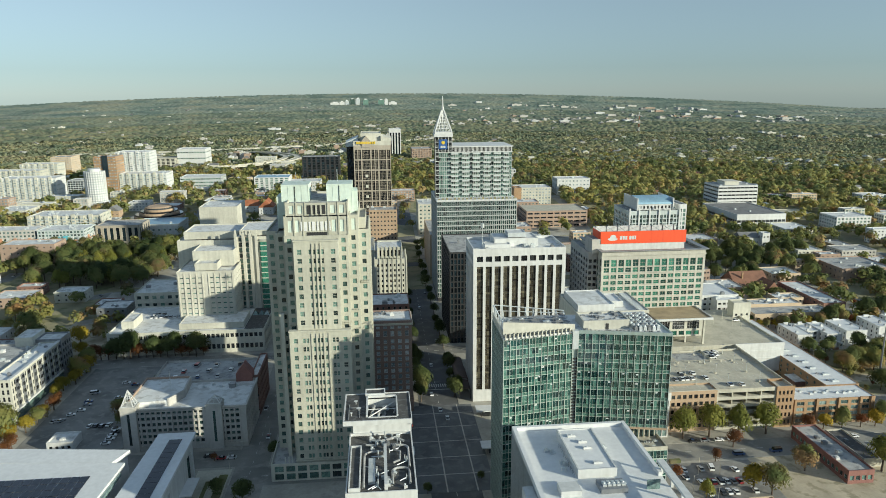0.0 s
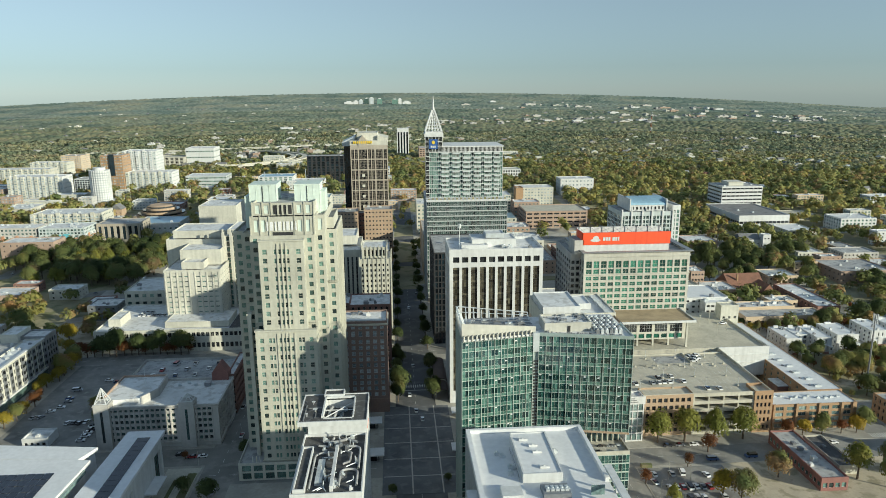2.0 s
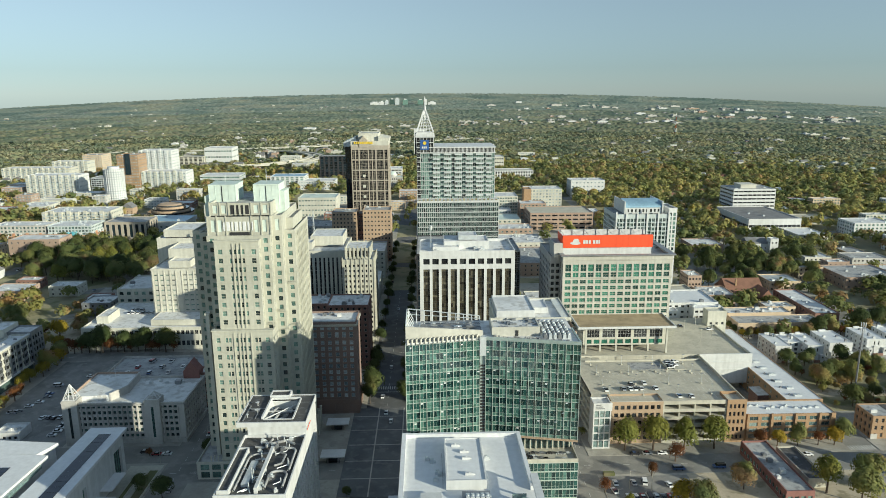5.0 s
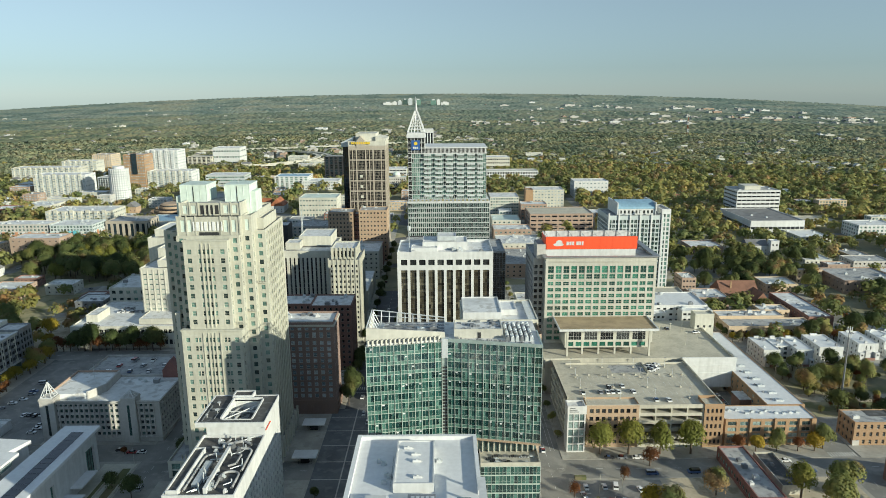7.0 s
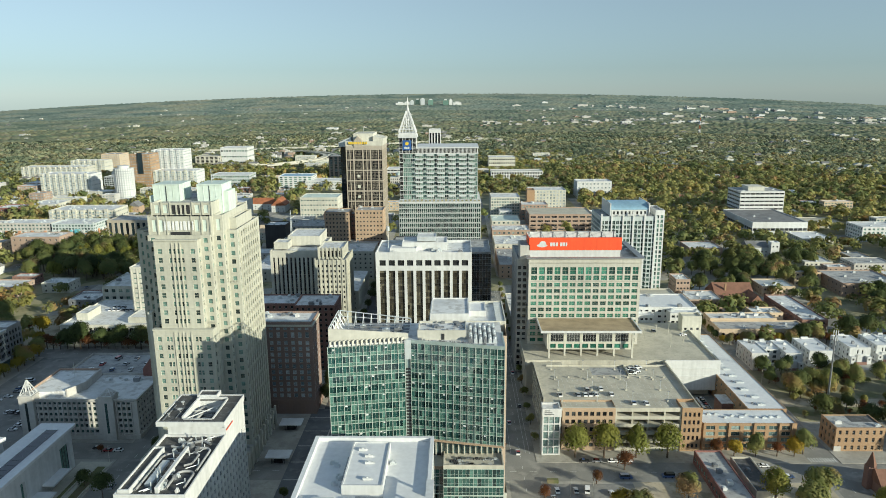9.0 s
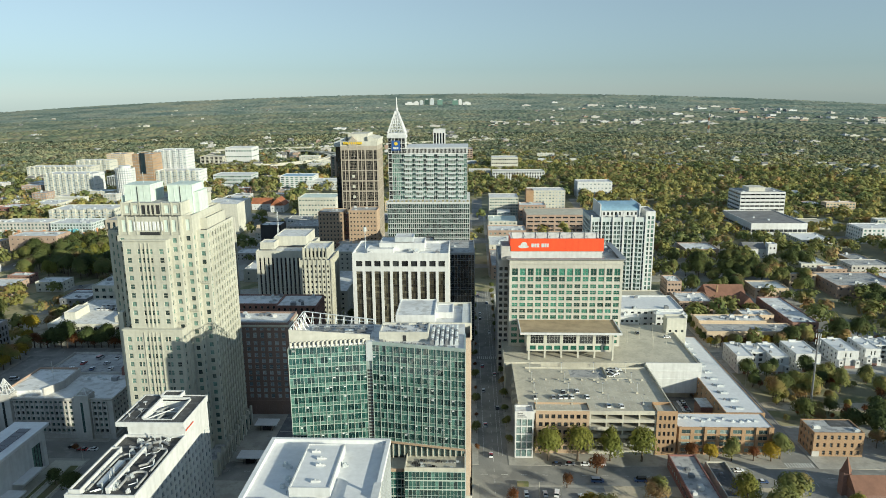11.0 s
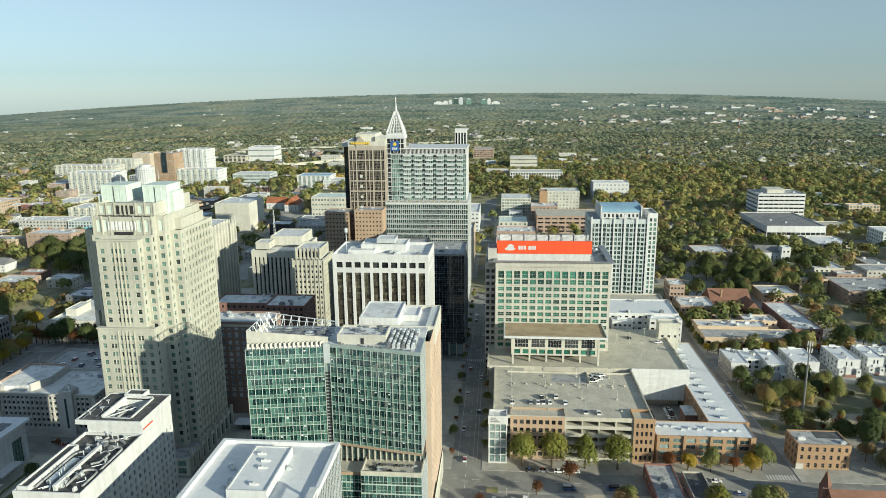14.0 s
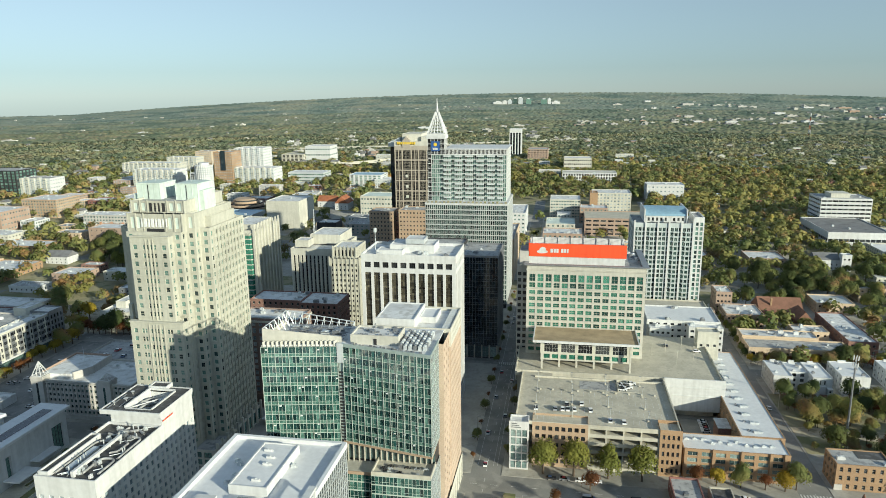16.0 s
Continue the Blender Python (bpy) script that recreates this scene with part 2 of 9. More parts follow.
GREEN_GLASS = glass_mat("green_curtain_glass", [(0.018, 0.056, 0.053), (0.028, 0.08, 0.071), (0.011, 0.036, 0.036), (0.055, 0.135, 0.115), (0.015, 0.05, 0.048),
                        (0.035, 0.11, 0.095), (0.01, 0.034, 0.034), (0.11, 0.23, 0.19), (0.026, 0.085, 0.074)], 0.03, 1.9)
SPANDREL = glass_mat("green_spandrel_glass", [(0.085, 0.185, 0.15), (0.11, 0.215, 0.175), (0.07, 0.16, 0.13), (0.13, 0.24, 0.195)], 0.08, 1.8)
WIN_GREEN = glass_mat("green_window_glass", [(0.03, 0.12, 0.085), (0.05, 0.19, 0.13), (0.02, 0.06, 0.05), (0.07, 0.24, 0.17), (0.04, 0.15, 0.11)], 0.06, 1.7)
WIN_TEAL = glass_mat("teal_window_glass", [(0.13, 0.22, 0.19), (0.06, 0.10, 0.09), (0.17, 0.28, 0.235), (0.10, 0.17, 0.15), (0.20, 0.31, 0.265), (0.03, 0.045, 0.045), (0.15, 0.25, 0.21)], 0.06, 1.6)
WIN_DEEP = glass_mat("deep_teal_glass", [(0.03, 0.06, 0.055), (0.05, 0.09, 0.08), (0.02, 0.035, 0.035), (0.09, 0.14, 0.125), (0.04, 0.075, 0.07)], 0.05, 1.7)
WIN_DARK = glass_mat("dark_window_glass", [(0.02, 0.022, 0.025), (0.035, 0.038, 0.04), (0.012, 0.013, 0.015), (0.07, 0.075, 0.075), (0.025, 0.028, 0.03)], 0.06, 1.55)
WIN_BRONZE = glass_mat("bronze_window_glass", [(0.045, 0.04, 0.027), (0.10, 0.09, 0.062), (0.06, 0.052, 0.036), (0.15, 0.135, 0.095), (0.028, 0.024, 0.016), (0.08, 0.07, 0.048)], 0.08, 1.5)
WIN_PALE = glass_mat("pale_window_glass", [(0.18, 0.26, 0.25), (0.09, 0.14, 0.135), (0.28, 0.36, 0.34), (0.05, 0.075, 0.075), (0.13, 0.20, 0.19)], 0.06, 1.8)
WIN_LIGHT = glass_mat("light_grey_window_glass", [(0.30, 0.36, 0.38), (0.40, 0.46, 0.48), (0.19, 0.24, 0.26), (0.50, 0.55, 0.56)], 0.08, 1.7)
WIN_BLACK = glass_mat("black_glass", [(0.010, 0.012, 0.014), (0.016, 0.018, 0.02), (0.03, 0.03, 0.028)], 0.08, 1.42)
WIN_BLUE = glass_mat("blue_black_glass", [(0.01, 0.016, 0.02), (0.016, 0.026, 0.032), (0.008, 0.012, 0.016), (0.02, 0.035, 0.045)], 0.05, 1.6)
# autumn colours, brightened to take in some distance haze
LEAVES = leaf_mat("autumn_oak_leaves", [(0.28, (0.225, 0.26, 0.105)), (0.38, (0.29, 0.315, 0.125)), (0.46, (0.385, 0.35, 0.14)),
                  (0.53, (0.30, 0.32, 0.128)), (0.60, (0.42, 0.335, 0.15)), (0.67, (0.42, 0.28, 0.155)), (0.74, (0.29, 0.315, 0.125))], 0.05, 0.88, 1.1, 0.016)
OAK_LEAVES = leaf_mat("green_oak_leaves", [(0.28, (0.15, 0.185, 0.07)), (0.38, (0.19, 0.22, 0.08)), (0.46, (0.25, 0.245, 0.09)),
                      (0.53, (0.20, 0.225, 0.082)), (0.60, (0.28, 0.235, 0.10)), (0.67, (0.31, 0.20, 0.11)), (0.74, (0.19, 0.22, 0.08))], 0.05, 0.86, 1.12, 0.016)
# from here paler and bluer by distance: air haze mixed into the leaf colour
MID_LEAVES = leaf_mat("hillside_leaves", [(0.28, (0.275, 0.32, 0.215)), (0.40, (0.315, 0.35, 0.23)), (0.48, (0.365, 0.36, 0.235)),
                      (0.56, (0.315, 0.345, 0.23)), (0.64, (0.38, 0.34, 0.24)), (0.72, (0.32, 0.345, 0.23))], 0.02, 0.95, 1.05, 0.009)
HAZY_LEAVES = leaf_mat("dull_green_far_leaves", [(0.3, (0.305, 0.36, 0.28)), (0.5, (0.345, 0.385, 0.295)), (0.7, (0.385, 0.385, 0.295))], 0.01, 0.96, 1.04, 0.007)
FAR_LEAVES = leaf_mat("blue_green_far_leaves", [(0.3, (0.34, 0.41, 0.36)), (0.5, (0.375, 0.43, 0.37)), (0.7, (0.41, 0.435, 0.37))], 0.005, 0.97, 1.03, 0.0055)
STREET_LEAVES = leaf_mat("yellow_green_leaves", [(0.3, (0.19, 0.205, 0.05)), (0.6, (0.25, 0.25, 0.06)), (0.75, (0.29, 0.245, 0.065))])
DARK_LEAVES = leaf_mat("dark_park_leaves", [(0.3, (0.08, 0.108, 0.042)), (0.6, (0.115, 0.14, 0.05)), (0.75, (0.17, 0.16, 0.06))])
GOLD_LEAVES = leaf_mat("golden_leaves", [(0.3, (0.30, 0.22, 0.03)), (0.7, (0.36, 0.28, 0.04))])
RED_LEAVES = leaf_mat("russet_leaves", [(0.3, (0.17, 0.065, 0.03)), (0.6, (0.20, 0.09, 0.035)), (0.75, (0.14, 0.05, 0.03))])


# ---- building kit ----
class Shape:
    """Faces collected for one mesh."""

    def __init__(self):
        self.v, self.f, self.m = [], [], []

    def quad(self, a, b, c, d, m=0):
        i = len(self.v)
        self.v += [a, b, c, d]
        self.f.append((i, i + 1, i + 2, i + 3))
        self.m.append(m)

    def tri(self, a, b, c, m=0):
        i = len(self.v)
        self.v += [a, b, c]
        self.f.append((i, i + 1, i + 2))
        self.m.append(m)

    def prism(self, poly, z0, z1, m=0, top=None, bottom=True):
        """poly runs anticlockwise from above; top: the top's height at each corner, if it slopes."""
        k, i = len(poly), len(self.v)
        tops = top or [z1] * k
        self.v += [(x, y, z0) for x, y in poly] + [(x, y, z) for (x, y), z in zip(poly, tops)]
        for j in range(k):
            q = (j + 1) % k
            self.f.append((i + j, i + q, i + k + q, i + k + j))
            self.m.append(m)
        self.f.append(tuple(range(i + k, i + 2 * k)))
        self.m.append(m)
        if bottom:
            self.f.append(tuple(range(i + k - 1, i - 1, -1)))
            self.m.append(m)
        return self

    def box(self, x0, x1, y0, y1, z0, z1, m=0):
        return self.prism([(x0, y0), (x1, y0), (x1, y1), (x0, y1)], z0, z1, m)

    def beam(self, a, b, w, m=0, sides=4):
        a, b = Vector(a), Vector(b)
        d = (b - a).normalized()
        s = d.cross(Vector((0, 0, 1)) if abs(d.z) < 0.95 else Vector((1, 0, 0))).normalized()
        t = d.cross(s)
        ring = [s * math.cos(k * math.tau / sides) * w + t * math.sin(k * math.tau / sides) * w for k in range(sides)]
        for k in range(sides):
            r, q = ring[k], ring[(k + 1) % sides]
            self.quad(tuple(a + q), tuple(a + r), tuple(b + r), tuple(b + q), m)
        return self

    def drum(self, x, y, r, z0, z1, m=0, sides=12, top=None):
        r1 = r if top is None else top
        i = len(self.v)
        for rr, z in ((r, z0), (r1, z1)):
            self.v += [(x + rr * math.cos(k * math.tau / sides), y + rr * math.sin(k * math.tau / sides), z) for k in range(sides)]
        for k in range(sides):
            q = (k + 1) % sides
            self.f.append((i + k, i + q, i + sides + q, i + sides + k))
            self.m.append(m)
        self.f.append(tuple(range(i + sides, i + 2 * sides)))
        self.m.append(m)
        return self

    def mesh(self, name, mats):
        me = bpy.data.meshes.new(name)
        me.from_pydata(self.v, [], self.f)
        for x in mats:
            me.materials.append(x)
        if len(mats) > 1:
            me.polygons.foreach_set("material_index", self.m)
        me.update()
        return me


def under(ob, parent):
    """Makes ob, whose mesh is in the world's metres, a part of parent."""
    ob.parent = parent
    ob.matrix_parent_inverse = parent.matrix_basis.inverted() if parent.parent is None else Matrix()
    return ob


def part(name, shape, mats, parent, label="", kind=""):
    mats = mats if isinstance(mats, (list, tuple)) else [mats]
    ob = new(name, shape.mesh(name, mats))
    return tagged(under(ob, parent), label, kind=kind)


def thing(name, label, category, x, y, z=0.0, group=""):
    ob = new(name)
    ob.empty_display_size = 0.5
    ob.matrix_basis = Matrix.Translation((x, y, z))
    return tagged(ob, label, category, group)


def ground_z(x, y):
    """The land: level in the town; its slight rise and low wooded ridges are shaped to fit the camera's view."""
    dx, dy = x - 75.0, y - 10.0
    d = math.hypot(dx, dy)
    if d < 560:
        return 0.0
    k = min((d - 560) / 640, 1)
    z = 20 * k * k * (3 - 2 * k)
    if d > 2000:
        az = abs(math.degrees(math.atan2(dx, dy)) + 1.0)
        q = (d - 2000) / 2850
        z += (130 - 84 * min(az / 33, 1.1) ** 2) * q * q
    return z


TAKEN = []          # plan rectangles where no tree may stand


class Face:
    """One upright side of a block: corner, direction along it (seen from outside, left to right) and width."""

    def __init__(self, side, x0, x1, y0, y1):
        self.o, self.u, self.w = {"S": ((x0, y0), (1, 0), x1 - x0), "E": ((x1, y0), (0, 1), y1 - y0),
                                  "N": ((x1, y1), (-1, 0), x1 - x0), "W": ((x0, y1), (0, -1), y1 - y0)}[side]
        self.out = (self.u[1], -self.u[0])

    def p(self, u, z, d=0.0):
        """d: metres behind the wall's face."""
        return (self.o[0] + self.u[0] * u - self.out[0] * d, self.o[1] + self.u[1] * u - self.out[1] * d, z)

    def turn(self):
        return math.degrees(math.atan2(self.u[1], self.u[0]))


class Slant(Face):
    """An upright side from point a to point b, at any angle."""

    def __init__(self, a, b):
        self.w = math.dist(a, b)
        self.o, self.u = a, ((b[0] - a[0]) / self.w, (b[1] - a[1]) / self.w)
        self.out = (self.u[1], -self.u[0])


class Windows:
    """All the windows of one building: the first ones as parts of their own, the rest in one mesh."""
    made = {}

    def __init__(self, root, glass, frame, cap=300):
        near = root.matrix_basis.translation.y
        share = 0.48 if near < 480 else 0.22 if near < 620 else 0.07
        self.root, self.glass, self.frame, self.cap, self.todo = root, glass, frame, int(cap * share), []

    def add(self, face, u0, u1, z0, z1, d=0.3, bars=(0, 0), edge=0.07):
        self.todo.append((face, u0, u1, z0, z1, d, bars, edge))

    @staticmethod
    def shape(w, h, bars, edge):
        s = Shape()
        s.quad((-w / 2, 0, -h / 2), (w / 2, 0, -h / 2), (w / 2, 0, h / 2), (-w / 2, 0, h / 2), 0)

        def bar(x0, x1, z0, z1):
            y = -0.07
            s.quad((x0, y, z0), (x1, y, z0), (x1, y, z1), (x0, y, z1), 1)
            if x1 - x0 > z1 - z0:
                s.quad((x0, y, z1), (x1, y, z1), (x1, 0, z1), (x0, 0, z1), 1)
                s.quad((x0, 0, z0), (x1, 0, z0), (x1, y, z0), (x0, y, z0), 1)
            else:
                s.quad((x0, 0, z0), (x0, y, z0), (x0, y, z1), (x0, 0, z1), 1)
                s.quad((x1, y, z0), (x1, 0, z0), (x1, 0, z1), (x1, y, z1), 1)
        if edge > 0:
            bar(-w / 2, -w / 2 + edge, -h / 2, h / 2)
            bar(w / 2 - edge, w / 2, -h / 2, h / 2)
            bar(-w / 2 + edge, w / 2 - edge, -h / 2, -h / 2 + edge)
            bar(-w / 2 + edge, w / 2 - edge, h / 2 - edge, h / 2)
        e = max(edge, 0.05)
        for k in range(bars[0]):
            x = -w / 2 + w * (k + 1) / (bars[0] + 1)
            bar(x - e / 2, x + e / 2, -h / 2 + edge, h / 2 - edge)
        for k in range(bars[1]):
            z = -h / 2 + h * (k + 1) / (bars[1] + 1)
            bar(-w / 2 + edge, w / 2 - edge, z - e / 2, z + e / 2)
        return s

    def finish(self, name="window"):
        rest = Shape()
        inv = self.root.matrix_basis.inverted()
        for i, (face, u0, u1, z0, z1, d, bars, edge) in enumerate(self.todo):
            w, h = round(u1 - u0, 2), round(z1 - z0, 2)
            mid = face.p((u0 + u1) / 2, (z0 + z1) / 2, d)
            if i < self.cap:
                key = (w, h, bars, edge, self.glass.name, self.frame.name)
                if key not in Windows.made:
                    Windows.made[key] = self.shape(w, h, bars, edge).mesh(name, [self.glass, self.frame])
                ob = new(name, Windows.made[key])
                ob.parent, ob.matrix_parent_inverse = self.root, inv
                ob.matrix_basis = pose(*mid, 0, 0, face.turn())
            else:
                s = self.shape(w, h, (0, 0) if edge > 0 and sum(bars) < 5 else bars, edge)
                n0, (ux, uy) = len(rest.v), face.u
                rest.v += [(mid[0] + ux * x - uy * y, mid[1] + uy * x + ux * y, mid[2] + z) for x, y, z in s.v]
                rest.f += [tuple(n0 + k for k in f) for f in s.f]
                rest.m += s.m
        if rest.f:
            part("window", rest, [self.glass, self.frame], self.root, kind="stuff")


def holed(s, face, z0, z1, cols, rows, d=0.35, m=0):
    """A wall with an opening for each column and row, with its reveals."""
    w = face.w
    P = face.p
    zs = z0
    for za, zb in rows:
        if za > zs + 1e-4:
            s.quad(P(0, zs), P(w, zs), P(w, za), P(0, za), m)
        us = 0.0
        for ua, ub in cols:
            s.quad(P(us, za), P(ua, za), P(ua, zb), P(us, zb), m)
            s.quad(P(ua, za), P(ua, za, d), P(ua, zb, d), P(ua, zb), m)
            s.quad(P(ub, za, d), P(ub, za), P(ub, zb), P(ub, zb, d), m)
            s.quad(P(ua, za), P(ub, za), P(ub, za, d), P(ua, za, d), m)
            s.quad(P(ua, zb, d), P(ub, zb, d), P(ub, zb), P(ua, zb), m)
            us = ub
        s.quad(P(us, za), P(w, za), P(w, zb), P(us, zb), m)
        zs = zb
    s.quad(P(0, zs), P(w, zs), P(w, z1), P(0, z1), m)


def evenly(width, n, w, margin=0.0):
    """n openings of width w, evenly over a wall."""
    step = (width - 2 * margin) / n
    return [(margin + step * (k + 0.5) - w / 2, margin + step * (k + 0.5) + w / 2) for k in range(n)]


def storeys(z0, n, step, sill, h):
    return [(z0 + k * step + sill, z0 + k * step + sill + h) for k in range(n)]


def block(root, wall_mat, roof_mat, x0, x1, y0, y1, z0, z1, faces=None, wins=None, name="wall", parapet=0.9, roof=True, d=0.35, bars=(0, 0), cap_mat=None):
    """A block with walls, openings (faces: side -> (columns, rows)), a parapet and a roof."""
    s = Shape()
    faces = faces or {}
    for side in "SEWN":
        f = Face(side, x0, x1, y0, y1)
        if side in faces:
            cols, rows = faces[side]
            holed(s, f, z0, z1, cols, rows, d)
            if wins:
                for za, zb in reversed(rows):
                    for ua, ub in cols:
                        wins.add(f, ua, ub, za, zb, d - 0.05, bars)
        else:
            s.quad(f.p(0, z0), f.p(f.w, z0), f.p(f.w, z1), f.p(0, z1))
    t = 0.45 if min(x1 - x0, y1 - y0) > 3 else 0.2
    if parapet and roof:
        zi = z1 - parapet
        for a, b, c, e in ((x0, x1, y0, y0 + t), (x0, x1, y1 - t, y1), (x0, x0 + t, y0 + t, y1 - t), (x1 - t, x1, y0 + t, y1 - t)):
            s.quad((a, c, z1), (b, c, z1), (b, e, z1), (a, e, z1))
        s.quad((x0 + t, y0 + t, zi), (x0 + t, y0 + t, z1), (x1 - t, y0 + t, z1), (x1 - t, y0 + t, zi))
        s.quad((x1 - t, y1 - t, zi), (x1 - t, y1 - t, z1), (x0 + t, y1 - t, z1), (x0 + t, y1 - t, zi))
        s.quad((x0 + t, y1 - t, zi), (x0 + t, y1 - t, z1), (x0 + t, y0 + t, z1), (x0 + t, y0 + t, zi))
        s.quad((x1 - t, y0 + t, zi), (x1 - t, y0 + t, z1), (x1 - t, y1 - t, z1), (x1 - t, y1 - t, zi))
    part(name, s, wall_mat, root)
    if roof:
        r = Shape()
        zi = z1 - (parapet or 0)
        k = t if parapet else 0
        r.quad((x0 + k, y0 + k, zi), (x1 - k, y0 + k, zi), (x1 - k, y1 - k, zi), (x0 + k, y1 - k, zi))
        part("roof", r, roof_mat, root)
    TAKEN.append((x0 - 4, x1 + 4, y0 - 4, y1 + 4))


def unit(root, x, y, z, w, l, h, m=None):
    """A rooftop air unit: casing, fan ring and duct."""
    s = Shape().box(x - w / 2, x + w / 2, y - l / 2, y + l / 2, z, z + h)
    s.drum(x, y, min(w, l) * 0.32, z + h, z + h + 0.25, 0, 8)
    s.box(x + w / 2, x + w / 2 + 0.5, y - l * 0.2, y + l * 0.2, z, z + h * 0.6)
    part("air_unit", s, m or METAL, root)


def roof_clutter(root, x0, x1, y0, y1, z, n, seed, big=3.0):
    rng = random.Random(seed)
    if y0 > 520:          # far roofs: the small units in one mesh
        s = Shape()
        for _ in range(n):
            x, y, w, l, h = rng.uniform(x0, x1), rng.uniform(y0, y1), rng.uniform(1.2, big), rng.uniform(1.2, big), rng.uniform(0.8, 2.0)
            s.box(x - w / 2, x + w / 2, y - l / 2, y + l / 2, z, z + h).drum(x, y, min(w, l) * 0.3, z + h, z + h + 0.25, 0, 8)
        part("air_unit", s, METAL, root, kind="stuff")
        return
    for _ in range(n):
        unit(root, rng.uniform(x0, x1), rng.uniform(y0, y1), z, rng.uniform(1.2, big), rng.uniform(1.2, big), rng.uniform(0.8, 2.0),
             rng.choice([METAL, WHITE, GREY_METAL]))


def curtain(root, wins, face, z0, z1, nu, nz, frame, proud=0.14, thick=0.12, belt=0.35, name="mullions", umargin=0.0, low=None):
    """A curtain wall: panes between proud mullions and floor belts."""
    s = Shape()
    du, dz = (face.w - 2 * umargin) / nu, (z1 - z0) / nz

    def bar(u0, u1, za, zb, out):
        P = face.p
        s.quad(P(u0, za, -out), P(u1, za, -out), P(u1, zb, -out), P(u0, zb, -out))
        s.quad(P(u0, zb, -out), P(u1, zb, -out), P(u1, zb, 0.05), P(u0, zb, 0.05))
        s.quad(P(u0, za, 0.05), P(u1, za, 0.05), P(u1, za, -out), P(u0, za, -out))
        s.quad(P(u0, za, 0.05), P(u0, za, -out), P(u0, zb, -out), P(u0, zb, 0.05))
        s.quad(P(u1, za, -out), P(u1, za, 0.05), P(u1, zb, 0.05), P(u1, zb, -out))
    for k in range(nu + 1):
        u = umargin + k * du
        bar(max(u - thick / 2, 0), min(u + thick / 2, face.w), z0, z1, proud)
    for k in range(nz + 1):
        z = z0 + k * dz
        bar(0, face.w, max(z - belt / 2, z0), min(z + belt / 2, z1), proud * 0.7)
        if k < nz and dz > 3:
            bar(0, face.w, z + dz * 0.33, z + dz * 0.33 + 0.08, proud * 0.6)
    part(name, s, frame, root, kind="stuff")
    for j in reversed(range(nz)):
        for k in range(nu):
            za, zm, zb = z0 + j * dz, z0 + (j + 0.34) * dz, z0 + (j + 1) * dz
            if low:          # the panel before the floor slab has a glass of its own
                low.add(face, umargin + k * du, umargin + (k + 1) * du, za, zm, 0.0, (0, 0), 0.0)
            wins.add(face, umargin + k * du, umargin + (k + 1) * du, zm if low else za, zb, 0.0, (0, 0), 0.0)


def bars_sign(root, face, u0, z0, widths, h, m, gap=0.5, d=-0.25, name="sign_bar"):
    """Lettering drawn as plain raised bars."""
    u = u0
    for w in widths:
        s = Shape()
        a = [face.p(u, z0, d), face.p(u + w, z0, d), face.p(u + w, z0 + h, d), face.p(u, z0 + h, d)]
        b = [face.p(u, z0, 0), face.p(u + w, z0, 0), face.p(u + w, z0 + h, 0), face.p(u, z0 + h, 0)]
        s.quad(*a)
        for k in range(4):
            q = (k + 1) % 4
            s.quad(a[q], a[k], b[k], b[q])
        part(name, s, m, root)
        u += w + gap


# ---- ground, roads, pavements ----
def land():
    """One sheet of land that reaches the horizon."""
    rings = [0, 150, 300, 450, 560, 650, 750, 850, 950, 1100, 1200, 1400, 1700, 2000, 2300, 2600, 2900, 3200, 3500, 3800, 4100, 4400, 4650, 4850]
    n = 120
    v, f = [(75.0, 10.0, -0.06)], []
    for r in rings[1:]:
        for k in range(n):
            a = k * math.tau / n
            x, y = 75 + r * math.sin(a), 10 + r * math.cos(a)
            v.append((x, y, ground_z(x, y) - 0.06))
    for k in range(n):
        f.append((0, 1 + (k + 1) % n, 1 + k))
    for i in range(len(rings) - 2):
        for k in range(n):
            a, b = 1 + i * n + k, 1 + i * n + (k + 1) % n
            f.append((a, b, b + n, a + n))
    me = bpy.data.meshes.new("ground")
    me.from_pydata(v, [], f)
    me.materials.append(EARTH)
    tagged(new("ground", me), "dry autumn grass and earth under the woods", "ground", kind="structure")


land()
STREETS_X = [(-345, -332), (-243, -230), (-168, -152), (-69, -54), (19, 41), (114, 128), (254, 268), (388, 400), (500, 512)]
STREETS_Y = [(140, 154), (276, 292), (421, 435), (590, 604), (748, 760), (890, 902)]
road = Shape()
for a, b in STREETS_X:
    for y in range(60, 1000, 20):
        if a < -250 or a > 300:
            if y > 700:
                continue
        q = [(a, y), (b, y), (b, y + 20), (a, y + 20)]
        # slot 1, the main street, has its shade in the asphalt colour
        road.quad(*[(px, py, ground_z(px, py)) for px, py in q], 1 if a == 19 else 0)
for a, b in STREETS_Y:
    for x in range(-420, 620, 20):
        q = [(x, a), (x + 20, a), (x + 20, b), (x, b)]
        if any(s0 <= x and x + 20 <= s1 for s0, s1 in STREETS_X):
            continue
        if a == 276 and x < -60:          # the street jogs north in the west
            q = [(px, py + 17) for px, py in q]
        road.quad(*[(px, py, ground_z(px, py) - 0.012) for px, py in q])
ob = new("road", road.mesh("road", [ASPHALT, SHADED_ASPHALT]))
tagged(ob, "worn grey asphalt city streets in a grid", "road", kind="structure")
pave = Shape()
